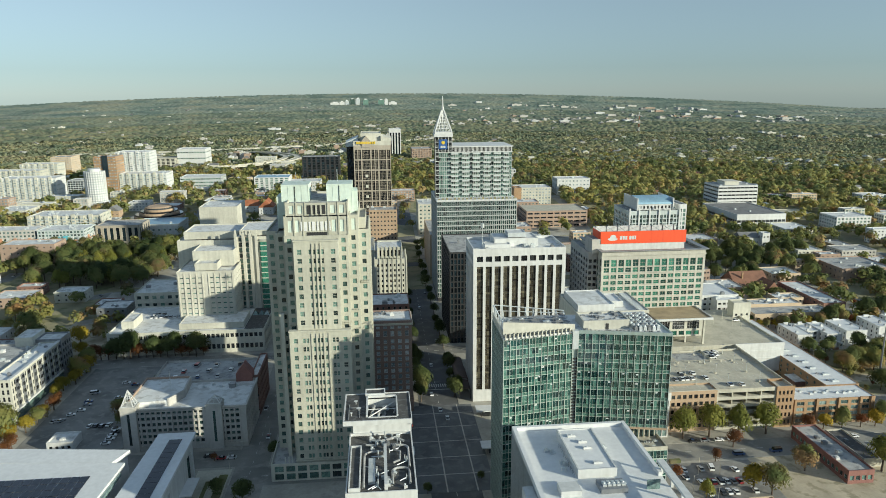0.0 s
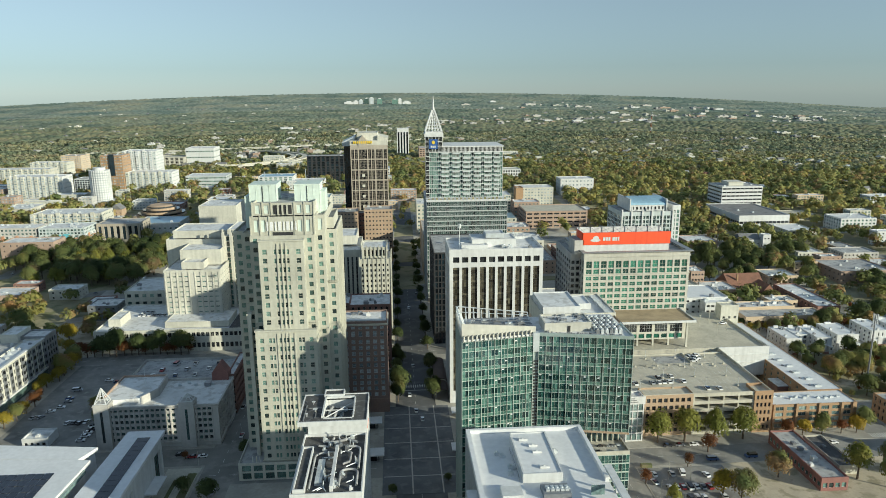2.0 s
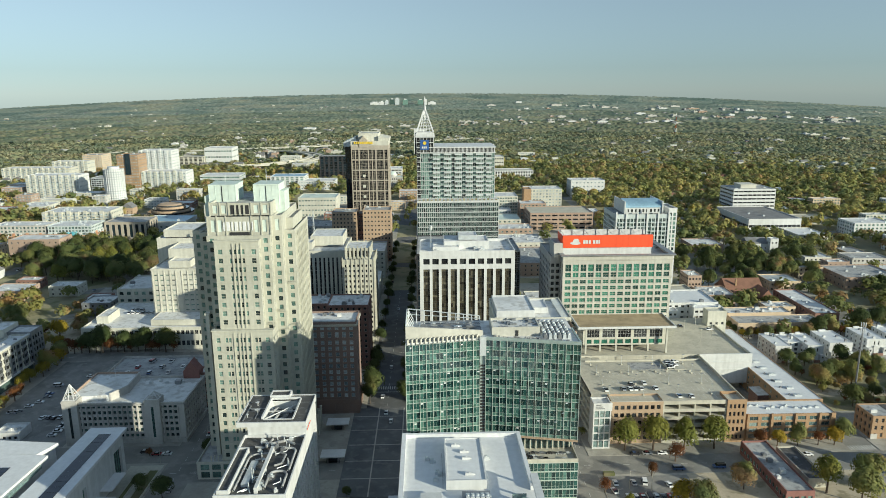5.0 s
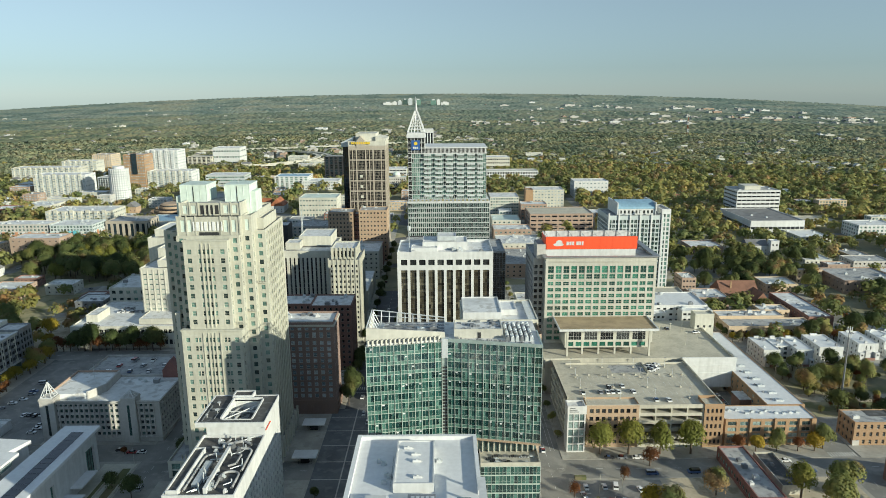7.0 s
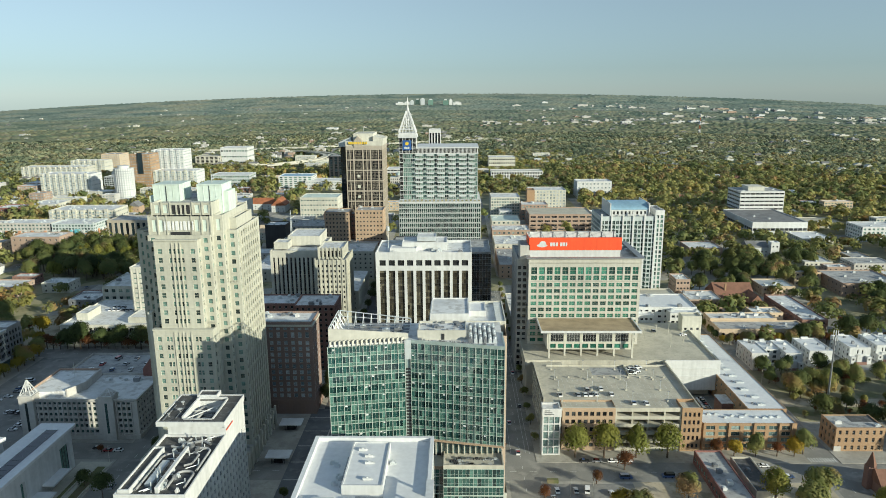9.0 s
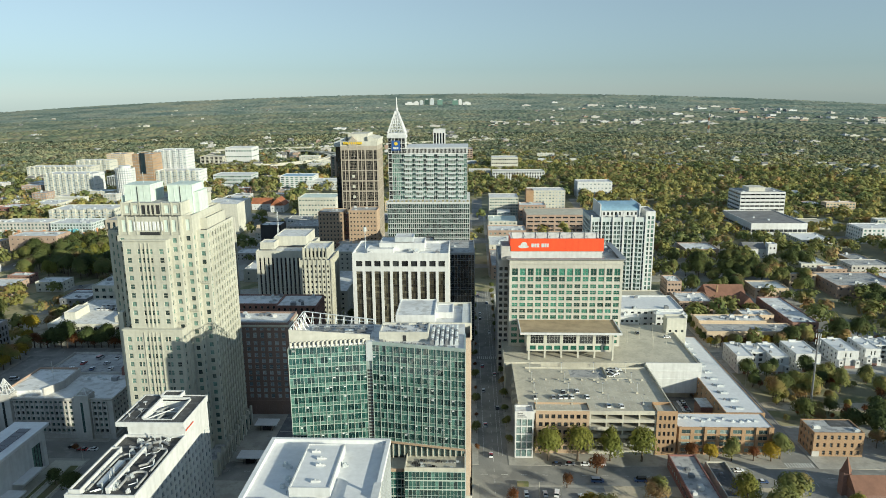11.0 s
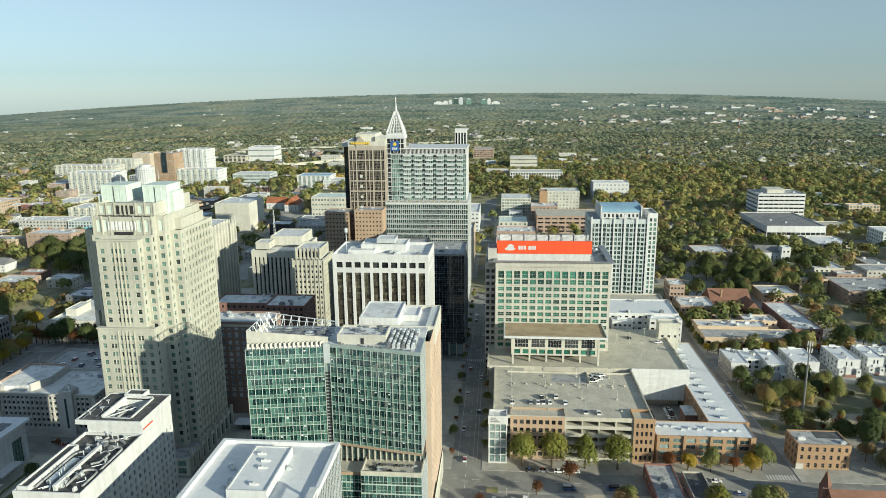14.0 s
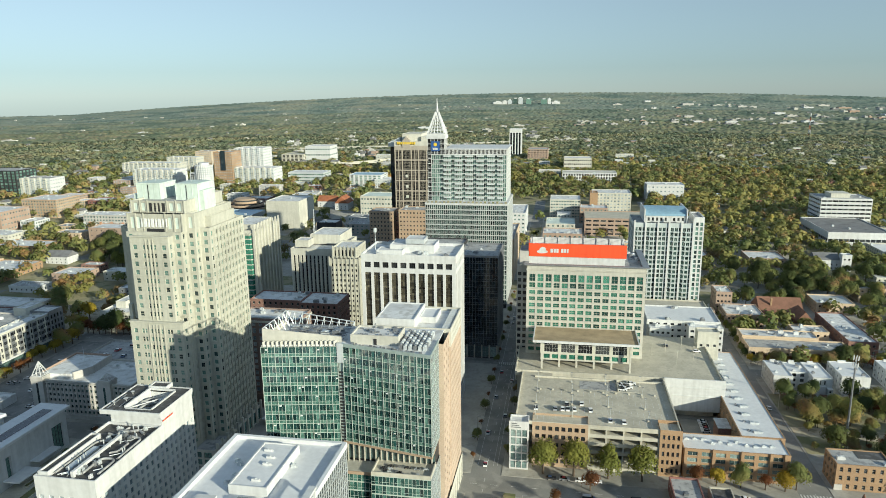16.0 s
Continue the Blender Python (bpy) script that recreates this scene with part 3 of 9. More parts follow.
for (_, xa), (xb, _) in zip(STREETS_X, STREETS_X[1:]):
    for (_, ya), (yb, _) in zip(STREETS_Y, STREETS_Y[1:]):
        if xb < -240 or xa > 380:
            continue
        if xb <= -54:
            ya, yb = (309 if ya == 292 else ya), (293 if yb == 276 else yb)
        n = max(1, int((yb - ya) / 30))
        for k in range(n):
            y0, y1 = ya + (yb - ya) * k / n, ya + (yb - ya) * (k + 1) / n
            poly = [(xa, y0), (xb, y0), (xb, y1), (xa, y1)]
            pave.prism(poly, -0.3, 0.15, 0, [ground_z(px, py) + 0.15 for px, py in poly])
ob = new("pavement", pave.mesh("pavement", [PAVING]))
tagged(ob, "grey concrete pavements and lots with raised kerbs", "pavement", kind="structure")
for a, b in STREETS_X:
    TAKEN.append((a - 1, b + 1, 0, 760))
for a, b in STREETS_Y:
    TAKEN.append((-340, 400, a - 1, b + 1))


def paint(name, label, rects, z=0.02, m=PAINT):
    s = Shape()
    for x0, x1, y0, y1 in rects:
        s.box(x0, x1, y0, y1, z - 0.01, z + 0.01)
    tagged(new(name, s.mesh(name, [m])), label, "road marking", kind="structure")


paint("crosswalk", "white zebra crossing over the shaded main street", [(20 + k * 1.3, 20.6 + k * 1.3, 370.5, 374.5) for k in range(16)])
paint("crosswalk", "white zebra crossing by the brick corner building", [(254.5 + k * 1.3, 255.1 + k * 1.3, 293, 297) for k in range(10)])
paint("crosswalk", "white zebra crossing over a side street", [(114.8 + k * 1.3, 115.4 + k * 1.3, 421, 425) for k in range(10)])
for sx0, sx1 in ((19, 41), (114, 128), (254, 268), (-69, -54)):
    mid = (sx0 + sx1) / 2
    paint("lane_line", "pale dashed lane line on the asphalt", [(mid - 0.08, mid + 0.08, y, y + 3) for y in range(160, 740, 9)])
paint("lane_line", "pale dashed lane line on the cross street", [(x, x + 3, 283.9, 284.1) for x in range(-200, 380, 9)])
paint("lane_line", "pale dashed lane line on the cross street", [(x, x + 3, 427.9, 428.1) for x in range(-200, 380, 9)])


# ---- paved square on the main street ----
tagged(new("plaza", Shape().box(13, 47.5, 262, 346, 0.1, 0.19).mesh("plaza", [PAVERS])), "dark paved street square with pale seams", "pavement", kind="structure")
paint("paving_seam", "pale stone seams across the dark square", [(26.0, 26.6, 262, 346), (39.2, 39.8, 262, 346)] + [(13.5, 47, y, y + 0.5) for y in (276, 291, 306, 321, 336)], 0.21, STONE)
paint("stop_line", "pale stop line and kerb lines of the crossing", [(20, 40, 366.5, 367.1), (19.2, 19.5, 378, 420), (40.6, 40.9, 378, 420)], 0.03)
paint("cycle_lane_line", "thin white edge lines along the side street", [(116.6, 116.75, 300, 588), (125.4, 125.55, 300, 588), (123.6, 123.75, 300, 588)], 0.02)


def arched_awning(y0, y1, z):
    """One bay of the dark arched awning over the pavement."""
    r = thing("arched_awning", "dark brown arched awning over the pavement", "awning", 45, (y0 + y1) / 2, 0.15, "arched awnings")
    s = Shape()
    for k in range(6):
        a0, a1 = math.pi * k / 6, math.pi * (k + 1) / 6
        xa, xb = 45 - 3.6 * math.cos(a0), 45 - 3.6 * math.cos(a1)
        za, zb = z + 1.8 * math.sin(a0), z + 1.8 * math.sin(a1)
        s.quad((xa, y0, za), (xb, y0, zb), (xb, y1, zb), (xa, y1, za))
        s.quad((xa, y0, za), (xa, y0, za - 0.3), (xb, y0, zb - 0.3), (xb, y0, zb))
    part("roof", s, BROWN_AWNING, r)
    for x in (41.8, 48.2):
        for y in (y0 + 0.5, y1 - 0.5):
            part("post", Shape().beam((x, y, 0.1), (x, y, z), 0.16, 0, 6), DARK_METAL, r)


for y0, y1, z in ((352, 364, 5.2), (364.4, 382, 6.2), (382.4, 398, 5.6)):
    arched_awning(y0, y1, z)


# ---- stepped limestone office tower ----
def stone_tower():
    root = thing("office_tower", "tall stepped cream limestone office tower with pale green copper roof boxes", "office tower", -26, 308)
    w = Windows(root, WIN_TEAL, CREAM, 300)
    n, step, z0 = 26, 3.85, 9.0
    rows = storeys(z0, n, step, 0.85, 2.15)
    slim = [(6.1, 7.2), (8.0, 9.1), (9.7, 10.8), (11.4, 12.5)]
    upper_cols = [(1.4, 3.3)] + slim + [(15.3, 17.2)]
    lower_cols = [(1.6, 3.4), (5.5, 6.7), (6.95, 8.1), (9.9, 11.0), (11.8, 12.9), (13.1, 14.2), (14.9, 16.0), (18.1, 19.3), (19.55, 20.7), (22.6, 24.4)]
    upper = [r for r in rows if r[0] > 70 and r[1] < 107.5]
    lower = [r for r in rows if r[1] < 68.5]
    block(root, LIMESTONE, GREY_ROOF, -35.8, -17.3, 281.2, 334, 69, 108, {"S": (upper_cols, upper), "E": ([(1.4, 2.9)], upper)}, w, bars=(0, 1))
    block(root, LIMESTONE, GREY_ROOF, -39.3, -13.5, 280, 334, 0, 69, {"S": (lower_cols, lower), "E": ([(1.8, 3.3)], lower), "W": ([(50.0, 51.6)], lower)}, w, bars=(0, 1))
    steps = [(-39.9, -13.3, 285.4, 332, 109.4), (-44.2, -9.2, 289.9, 330, 110), (-48.6, -4.6, 294.4, 328, 110)]
    inner = (-35.8, -17.3)
    for k, (x0, x1, y0, y1, zt) in enumerate(steps):
        a, b = inner[0] - x0, x1 - inner[1]
        south = [(a * 0.5 - 0.95, a * 0.5 + 0.95), (x1 - x0 - b * 0.5 - 0.95, x1 - x0 - b * 0.5 + 0.95)]
        inner = (x0, x1)
        if k < 2:
            east, west = [(1.5, 3.0)], [(y1 - y0 - 3.0, y1 - y0 - 1.5)]
        else:
            east = [(1.2, 2.6)] + [(4.4 + i * 3.3 + d, 5.35 + i * 3.3 + d) for i in range(8) for d in (0, 1.5)] + [(31.0, 32.4)]
            west = evenly(y1 - y0, 9, 1.5, 0.6)
        block(root, LIMESTONE, GREY_ROOF, x0, x1, y0, y1, 0, zt, {"S": (south, rows), "E": (east, rows), "W": (west, rows)}, w, bars=(0, 1))
    # floor ledges, ribs between the slim windows, balustrades where the steps end
    ledge = Shape()
    for z in (69.1, 108.1, 9.0):
        ledge.box(-39.6 if z < 100 else -36.1, -13.2 if z < 100 else -17.0, 279.6 if z < 100 else 280.8, 282.2, z - 0.3, z + 0.3)
    for k in range(n):
        z = z0 + k * step + 0.2
        fronts = [(-39.3, -13.5, 280.0) if z < 69 else (-35.8, -17.3, 281.2)] + [(x0, x1, y0) for x0, x1, y0, y1, zt in steps]
        for i, (x0, x1, ya) in enumerate(fronts):
            ledge.box(x0 - 0.06, x1 + 0.06, ya - 0.08, ya + 0.5, z - 0.14, z + 0.14)
            ledge.box(x1 - 0.5, x1 + 0.08, ya, ya + (33 if i == 3 else 5), z - 0.14, z + 0.14)
    part("ledge", ledge, LIMESTONE, root, kind="stuff")
    for u in (7.6, 9.4, 11.1):
        part("rib", Shape().box(-35.8 + u - 0.2, -35.8 + u + 0.2, 280.85, 281.2, 70, 107), LIMESTONE, root)
    for u in (9.3, 11.4, 13.0, 14.5, 16.6):
        part("rib", Shape().box(-39.3 + u - 0.2, -39.3 + u + 0.2, 279.7, 280, 12, 68), LIMESTONE, root)
    for i in range(9):
        y = 298.0 + i * 3.3
        part("rib", Shape().box(-4.6, -4.2, y - 0.3, y + 0.3, 8.4, 109), LIMESTONE, root)
    for x0, x1, ya, z in ((-8.8, -4.4, 293.6, 86.2), (-13.2, -9.0, 289.1, 74.6), (-13.2, -9.0, 289.1, 51.5), (-39.8, -36, 284.6, 70), (-17.2, -13.3, 284.6, 70.2), (-44.2, -40, 289.1, 62)):
        b = Shape().box(x0, x1, ya, ya + 0.9, z, z + 0.3).box(x0, x1, ya, ya + 0.12, z + 0.95, z + 1.1)
        for i in range(7):
            u = x0 + (x1 - x0 - 0.2) * i / 6
            b.box(u, u + 0.2, ya, ya + 0.12, z + 0.3, z + 0.95)
        part("balustrade", b, LIMESTONE, root)
    # crown
    cr = Windows(root, COPPER, CREAM, 60)
    block(root, LIMESTONE, GREY_ROOF, -39.6, -13.0, 287.0, 327, 108.5, 117.2, {"S": ([(1.4, 3.2), (4.3, 6.1), (19.6, 21.4), (23.0, 24.8)], [(110.6, 115.8)])}, cr, "crown_wall")
    block(root, LIMESTONE, GREY_ROOF, -13.0, -9.0, 290.0, 325, 109.5, 117.2, {"S": ([(1.1, 2.9)], [(110.6, 115.6)])}, cr, "crown_wall")
    block(root, LIMESTONE, GREY_ROOF, -39.2, -13.2, 290.2, 325, 117.2, 122.6, {"S": ([(1.3, 3.2), (4.9, 6.9), (18.6, 20.6), (22.4, 24.4)], [(118.0, 121.6)])}, cr, "crown_wall")
    block(root, LIMESTONE, GREY_ROOF, -9.0, -6.0, 299, 322, 109.5, 114.5, name="crown_wall")
    cr.finish("copper_panel")
    for x in (-39.6, -35.6, -31.8, -21.2, -17.0, -13.2):
        part("fin", Shape().box(x - 0.25, x + 0.25, 286.7, 287.1, 108.6, 117.6), LIMESTONE, root)
    for x in (-39.2, -34.9, -31.2, -21.6, -17.4, -13.4):
        part("fin", Shape().box(x - 0.22, x + 0.22, 289.9, 290.3, 117.2, 123.0), LIMESTONE, root)
    part("louvre", Shape().box(-30.4, -22.0, 286.8, 287.0, 108.9, 110.6), DARK_METAL, root)
    # dark plate gives the shade inside this tier's open centre as colour
    part("louvre", Shape().box(-30.2, -22.6, 289.95, 290.2, 117.8, 121.6), DARK_METAL, root)
    for x in (-28.3, -26.4, -24.5):
        part("post", Shape().box(x - 0.35, x + 0.35, 289.6, 289.95, 117.4, 121.8), LIMESTONE, root)
    for x0, x1 in ((-41.8, -30.3), (-22.4, -11.6)):
        s = Shape().box(x0, x1, 299.5, 313, 116, 129)
        s.box(x0 - 0.15, x1 + 0.15, 299.3, 313.2, 128.7, 129.2)
        box = part("copper_box", s, COPPER, root, "pale green copper roof box")
        s = Shape()
        for k in range(5):
            x = x0 + (x1 - x0) * k / 4
            s.box(x - 0.1, x + 0.1, 299.4, 299.5, 118, 128.7)
        for k in range(1, 5):
            s.box(x1, x1 + 0.1, 299.5 + k * 2.7, 299.7 + k * 2.7, 118, 128.7)
        part("seam", s, COPPER, box, kind="stuff")
        part("slot", Shape().box((x0 + x1) / 2 - 0.2, (x0 + x1) / 2 + 0.1, 299.3, 299.45, 120.5, 128.4), DARK_METAL, box)
    part("copper_box", Shape().box(-11.6, -9.4, 300.5, 311, 110, 126), COPPER, root, "pale green copper roof box")
    part("copper_box", Shape().box(-44.2, -41.8, 300.5, 311, 110, 124), COPPER, root, "pale green copper roof box")
    for x, zt in ((-36, 134), (-18, 135)):
        part("antenna", Shape().beam((x, 306, 129), (x, 306, zt), 0.12, 0, 5), METAL, root)
    f = Face("S", -39.6, -13.0, 287.0, 327)
    bars_sign(root, f, 6.7, 111.3, (0.6, 1.2, 0.6, 1.2, 0.6, 1.2, 0.7, 0.7), 3.8, CLEAN_ROOF, 0.8, -0.3)
    # base with dark shop glass and piers
    bw = Windows(root, WIN_TEAL, DARK_METAL, 40)
    block(root, CREAM, GREY_ROOF, -50.5, -3.0, 278.6, 330, 0, 8.4, {"S": (evenly(47.5, 9, 3.9, 1.0), [(0.6, 3.6), (4.4, 7.2)]), "E": (evenly(51.4, 9, 3.9, 1.0), [(0.6, 7.0)])}, bw, "base_wall", bars=(1, 0), d=0.6)
    bw.finish("shop_window")
    for k in range(10):
        y = 281 + k * 5.2
        part("pilaster", Shape().box(-3.2, -2.2, y - 0.5, y + 0.5, 0, 11), CREAM, root)
    w.finish()
    part("pier", Shape().box(-43.6, -42.0, 286.5, 288.3, 0, 74).box(-43.8, -41.8, 286.3, 288.5, 74, 75), CREAM, root)
    for side in (-44.2, -42.6, -41.0):
        part("entrance_fin", Shape().box(side - 0.15, side + 0.15, 279.4, 280, 8.4, 11), CREAM, root)


stone_tower()


# ---- green glass tower with the brick flank ----
def glass_tower():
    root = thing("glass_office_tower", "green glass office tower with mechanical roof and brick flank", "office tower", 78, 262)
    w = Windows(root, GREEN_GLASS, METAL, 300)
    sp = Windows(root, SPANDREL, METAL, 120)
    sw, nook, se = (44.5, 235.4), (73.0, 240.4), (108.2, 233.4)
    part("floors", Shape().prism([(44.9, 236.1), (73.0, 241.0), (107.8, 234.1), (107.8, 262), (80, 262), (80, 260.4), (44.9, 260.4)], 40.4, 78), DARK_METAL, root)
    part("floors", Shape().box(45.0, 107.8, 241.2, 260.4, 0, 40.4), DARK_METAL, root)
    fa, fb = Slant(sw, (72.0, 240.2)), Slant((74.2, 240.2), se)
    curtain(root, w, fa, 2, 78.2, 22, 20, MULLION, 0.06, 0.06, 0.2, low=sp)
    curtain(root, w, fb, 40.6, 78.2, 27, 10, MULLION, 0.05, 0.05, 0.2, low=sp)
    curtain(root, w, Face("W", 44.5, 108, 235.4, 260.4), 2, 78.2, 18, 20, MULLION, 0.12, 0.11, 0.26, low=sp)
    part("rear_wall", Shape().box(44.6, 80, 260.4, 260.8, 0, 78.2), CREAM, root)
    curtain(root, w, Face("E", 45, 108.2, 233.4, 248.4), 40.6, 78.2, 11, 10, METAL, 0.1, 0.08, 0.2, low=sp)
    # broader fins every third pane
    for f, n in ((fa, 11), (fb, 13)):
        for k in range(n + 1):
            u, z0 = f.w * k / n, (2 if f is fa else 40.6)
            b = Shape()
            b.prism([f.p(u - 0.1, 0, -0.1)[:2], f.p(u - 0.1, 0, -0.26)[:2], f.p(u + 0.1, 0, -0.26)[:2], f.p(u + 0.1, 0, -0.1)[:2]], z0, 78.4)
            part("fin", b, MULLION, root)
    # ceiling lights and blinds inside, drawn as white patches before some panes
    brng = random.Random(12)
    for f, n, floors, zb in ((fa, 22, 17, 14), (fb, 27, 9, 40.6)):
        q = Shape()
        for k in range(26):
            u = (brng.randrange(n) + 0.25) * f.w / n
            z = zb + brng.randrange(floors) * 3.76 + brng.choice([2.6, 2.8, 3.0])
            q.quad(f.p(u, z, -0.012), f.p(u + brng.uniform(0.6, 1.1), z, -0.012), f.p(u + 0.9, z + 0.5, -0.012), f.p(u, z + 0.5, -0.012))
        part("blind", q, CLEAN_ROOF, root, kind="stuff")
    # slot with the stair between the halves
    part("stair_shaft", Shape().box(72.0, 74.2, 240.7, 242, 2, 78.6), GREEN_METAL, root)
    part("shaft_cap", Shape().box(71.9, 74.3, 239.9, 242, 72.0, 79.4), METAL, root)
    sl = Shape()
    for k in range(30):
        z = 30 + k * 1.3
        sl.box(72.2, 74.0, 240.3, 240.7, z, z + 0.6)
    part("louvre", sl, DARK_METAL, root, kind="stuff")
    # terrace podium
    lw = Windows(root, GREEN_GLASS, METAL, 110)
    curtain(root, lw, Face("S", 86, 108.2, 230.6, 238), 0, 33.0, 16, 9, MULLION, 0.1, 0.1, 0.5)
    curtain(root, lw, Face("E", 86, 108.2, 230.6, 248.4), 0, 33.0, 9, 9, METAL)
    curtain(root, lw, Face("S", 74, 86, 233.0, 238), 0, 32.0, 8, 9, MULLION, 0.1, 0.1, 0.5)
    lw.finish("podium_pane")
    part("floors", Shape().box(86.3, 107.9, 231.0, 241.2, 0, 32.9).box(74.3, 86.3, 233.4, 241.2, 0, 31.9), DARK_METAL, root)
    t = Shape().box(86, 108.2, 230.6, 241.0, 33.0, 33.5)
    t.box(86, 108.2, 230.6, 231.0, 33.5, 34.5).box(107.8, 108.2, 231.0, 240.8, 33.5, 34.5).box(86, 86.4, 231.0, 240.8, 33.5, 34.5)
    part("terrace", t, CONCRETE, root)
    part("terrace", Shape().box(74, 86, 233.0, 241.0, 32, 32.5), CONCRETE, root)
    band = Shape().prism([(73.0, 239.9), (108.3, 232.9), (108.3, 241.0), (73.0, 241.0)], 39.9, 40.6)
    part("timber_band", band, TAN_BRICK, root, "orange brown soffit band")
    part("timber_band", Shape().box(74, 86, 232.8, 233.1, 31.4, 32.6), TAN_BRICK, root)
    for k in range(16):
        x = 74.5 + k * 2.15
        part("column", Shape().box(x - 0.2, x + 0.2, 240.0, 240.5, 32.5, 39.9), CONCRETE, root)
    part("terrace_glazing", Shape().box(74.2, 107.8, 240.9, 241.1, 33.4, 39.9), WIN_PALE, root)
    rng = random.Random(4)
    for k in range(14):
        x, y = 88 + rng.uniform(0, 18), 231.8 + rng.uniform(0, 5)
        c = Shape().box(x - 0.6, x + 0.6, y - 0.5, y + 0.5, 33.9, 34.3).box(x - 0.15, x + 0.15, y - 0.15, y + 0.15, 33.5, 33.9)
        c.box(x - 1.2, x - 0.8, y - 0.3, y + 0.3, 33.5, 34.0).box(x + 0.8, x + 1.2, y - 0.3, y + 0.3, 33.5, 34.0)
        part("terrace_seat", c, rng.choice([GREY_METAL, METAL, DARK_METAL]), root)
    # roof plate and parapet
    r = Shape().prism([(44.6, 235.9), (73.0, 240.8), (108.0, 233.9), (108.0, 250), (108.0, 261.8), (79.6, 261.8), (79.6, 260.6), (44.6, 260.6)], 78.2, 78.8)
    part("roof", r, WHITE_ROOF, root)
    edge = Shape().prism([(74.2, 240.0), (108.3, 233.2), (108.3, 233.6), (74.2, 240.5)], 78.2, 79.5).box(107.8, 108.3, 233.6, 249, 78.2, 79.5)
    part("parapet", edge, GREEN_METAL, root)
    # angled fins and sloping screen over the west half
    for k in range(17):
        x = 45.0 + k * 1.6
        y = 235.5 + (x - 44.5) * 0.175
        s = Shape().prism([(x, y + 0.1), (x + 0.25, y), (x + 1.05, y + 1.7), (x + 0.8, y + 1.8)], 78.2, 80.2)
        part("fin", s, PRECAST, root)
    scr = Shape().prism([(44.6, 237.2), (73.2, 241.8), (73.2, 242.2), (44.6, 237.6)], 79.0, 82, 0, [84.8, 81.4, 81.4, 84.8])
    scr.prism([(44.4, 237.6), (44.8, 237.6), (44.8, 260), (44.4, 260)], 79.0, 80, 0, [81.0, 81.0, 81.4, 81.4])
    part("roof_screen", scr, PRECAST, root, "sloping beige roof screen")
    tr = Shape()
    for k in range(10):
        x = 45.2 + k * 3.1
        yb = 260.2 - (x - 45.2) * 0.05
        zt = 84.3 - (x - 45.2) * 0.10
        tr.beam((x, yb - 0.3, zt), (x, yb - 5.0, 79), 0.16).beam((x, yb - 0.3, 79), (x, yb - 0.3, zt), 0.16)
    for k in range(6):
        y = 240 + k * 4.0
        tr.beam((44.9, y, 84.3), (47.4, y, 79), 0.14).beam((44.6, y, 81), (44.6, y, 84.4), 0.14)
    tr.beam((45.2, 259.9, 84.3), (73.2, 258.5, 81.5), 0.22).beam((45.2, 259.9, 82.0), (73.2, 258.5, 80.4), 0.16).beam((44.6, 237.4, 84.6), (44.6, 260, 84.3), 0.2)
    part("roof_truss", tr, METAL, root, kind="stuff")
    for i in range(5):
        for j in range(3):
            unit(root, 50 + i * 4.8 + rng.uniform(-.5, .5), 245 + j * 4.6 + rng.uniform(-.6, .6), 78.8, rng.uniform(1.6, 3), rng.uniform(1.5, 3.2), rng.uniform(1, 2.2), rng.choice([METAL, GREY_METAL, GREY_METAL]))
    pp = Shape()
    for k in range(14):
        y = 243.0 + k * 1.1
        pp.beam((50, y, 79.4 + (k % 3) * 0.5), (73, y + rng.uniform(-.6, .6), 79.4 + (k % 3) * 0.5), 0.16)
    part("roof_pipe", pp, GREY_METAL, root, kind="stuff")
    # penthouse and the fan field
    block(root, PRECAST, WHITE_ROOF, 76.6, 94.6, 242.2, 253, 78.8, 82.4, name="penthouse", parapet=0.7)
    cl = Shape()
    for k in range(26):          # vents, curbs and loose pipe on the penthouse and along the edge
        x, y = brng.uniform(77.5, 93), brng.uniform(243.2, 252)
        cl.box(x, x + brng.uniform(0.4, 1.8), y, y + brng.uniform(0.3, 1.0), 81.7, 81.7 + brng.uniform(0.3, 1.0))
        x = brng.uniform(75.5, 106)
        y = 240.6 - (x - 74.2) * 0.2 + brng.uniform(0.2, 1.4)
        cl.box(x, x + brng.uniform(0.3, 1.2), y, y + 0.6, 78.8, 78.8 + brng.uniform(0.3, 0.9))
    part("roof_vent", cl, GREY_METAL, root, kind="stuff")
    part("door", Shape().box(85.4, 86.5, 242.05, 242.2, 78.8, 81.1), DARK_METAL, root)
    for i in range(6):
        for j in range(7):
            x, y = 96.2 + i * 1.75, 239.6 + j * 2.5
            s = Shape().box(x - 0.62, x + 0.62, y - 0.95, y + 0.95, 78.8, 80.4)
            s.drum(x, y, 0.55, 80.4, 80.8, 0, 8)
            part("condenser", s, METAL if (i + j) % 3 else GREY_METAL, root)
    # brick flank behind
    bw = Windows(root, WIN_DARK, DARK_METAL, 170)
    rows = storeys(14, 19, 3.3, 0.9, 1.5)
    block(root, FLANK_BRICK, WHITE_ROOF, 80, 110.4, 262, 289, 12, 72, {"E": (evenly(27, 18, 0.8), [r for r in rows if r[1] < 71]), "W": (evenly(27, 9, 1.6), rows[:17])}, bw, "brick_wall", roof=False)
    block(root, CREAM, WHITE_ROOF, 79.9, 110.6, 261.9, 289.1, 72, 79.2, {"E": (evenly(27.2, 14, 0.9), [(73.4, 74.8), (76.2, 77.4)])}, bw, "cornice_wall", parapet=1.4)
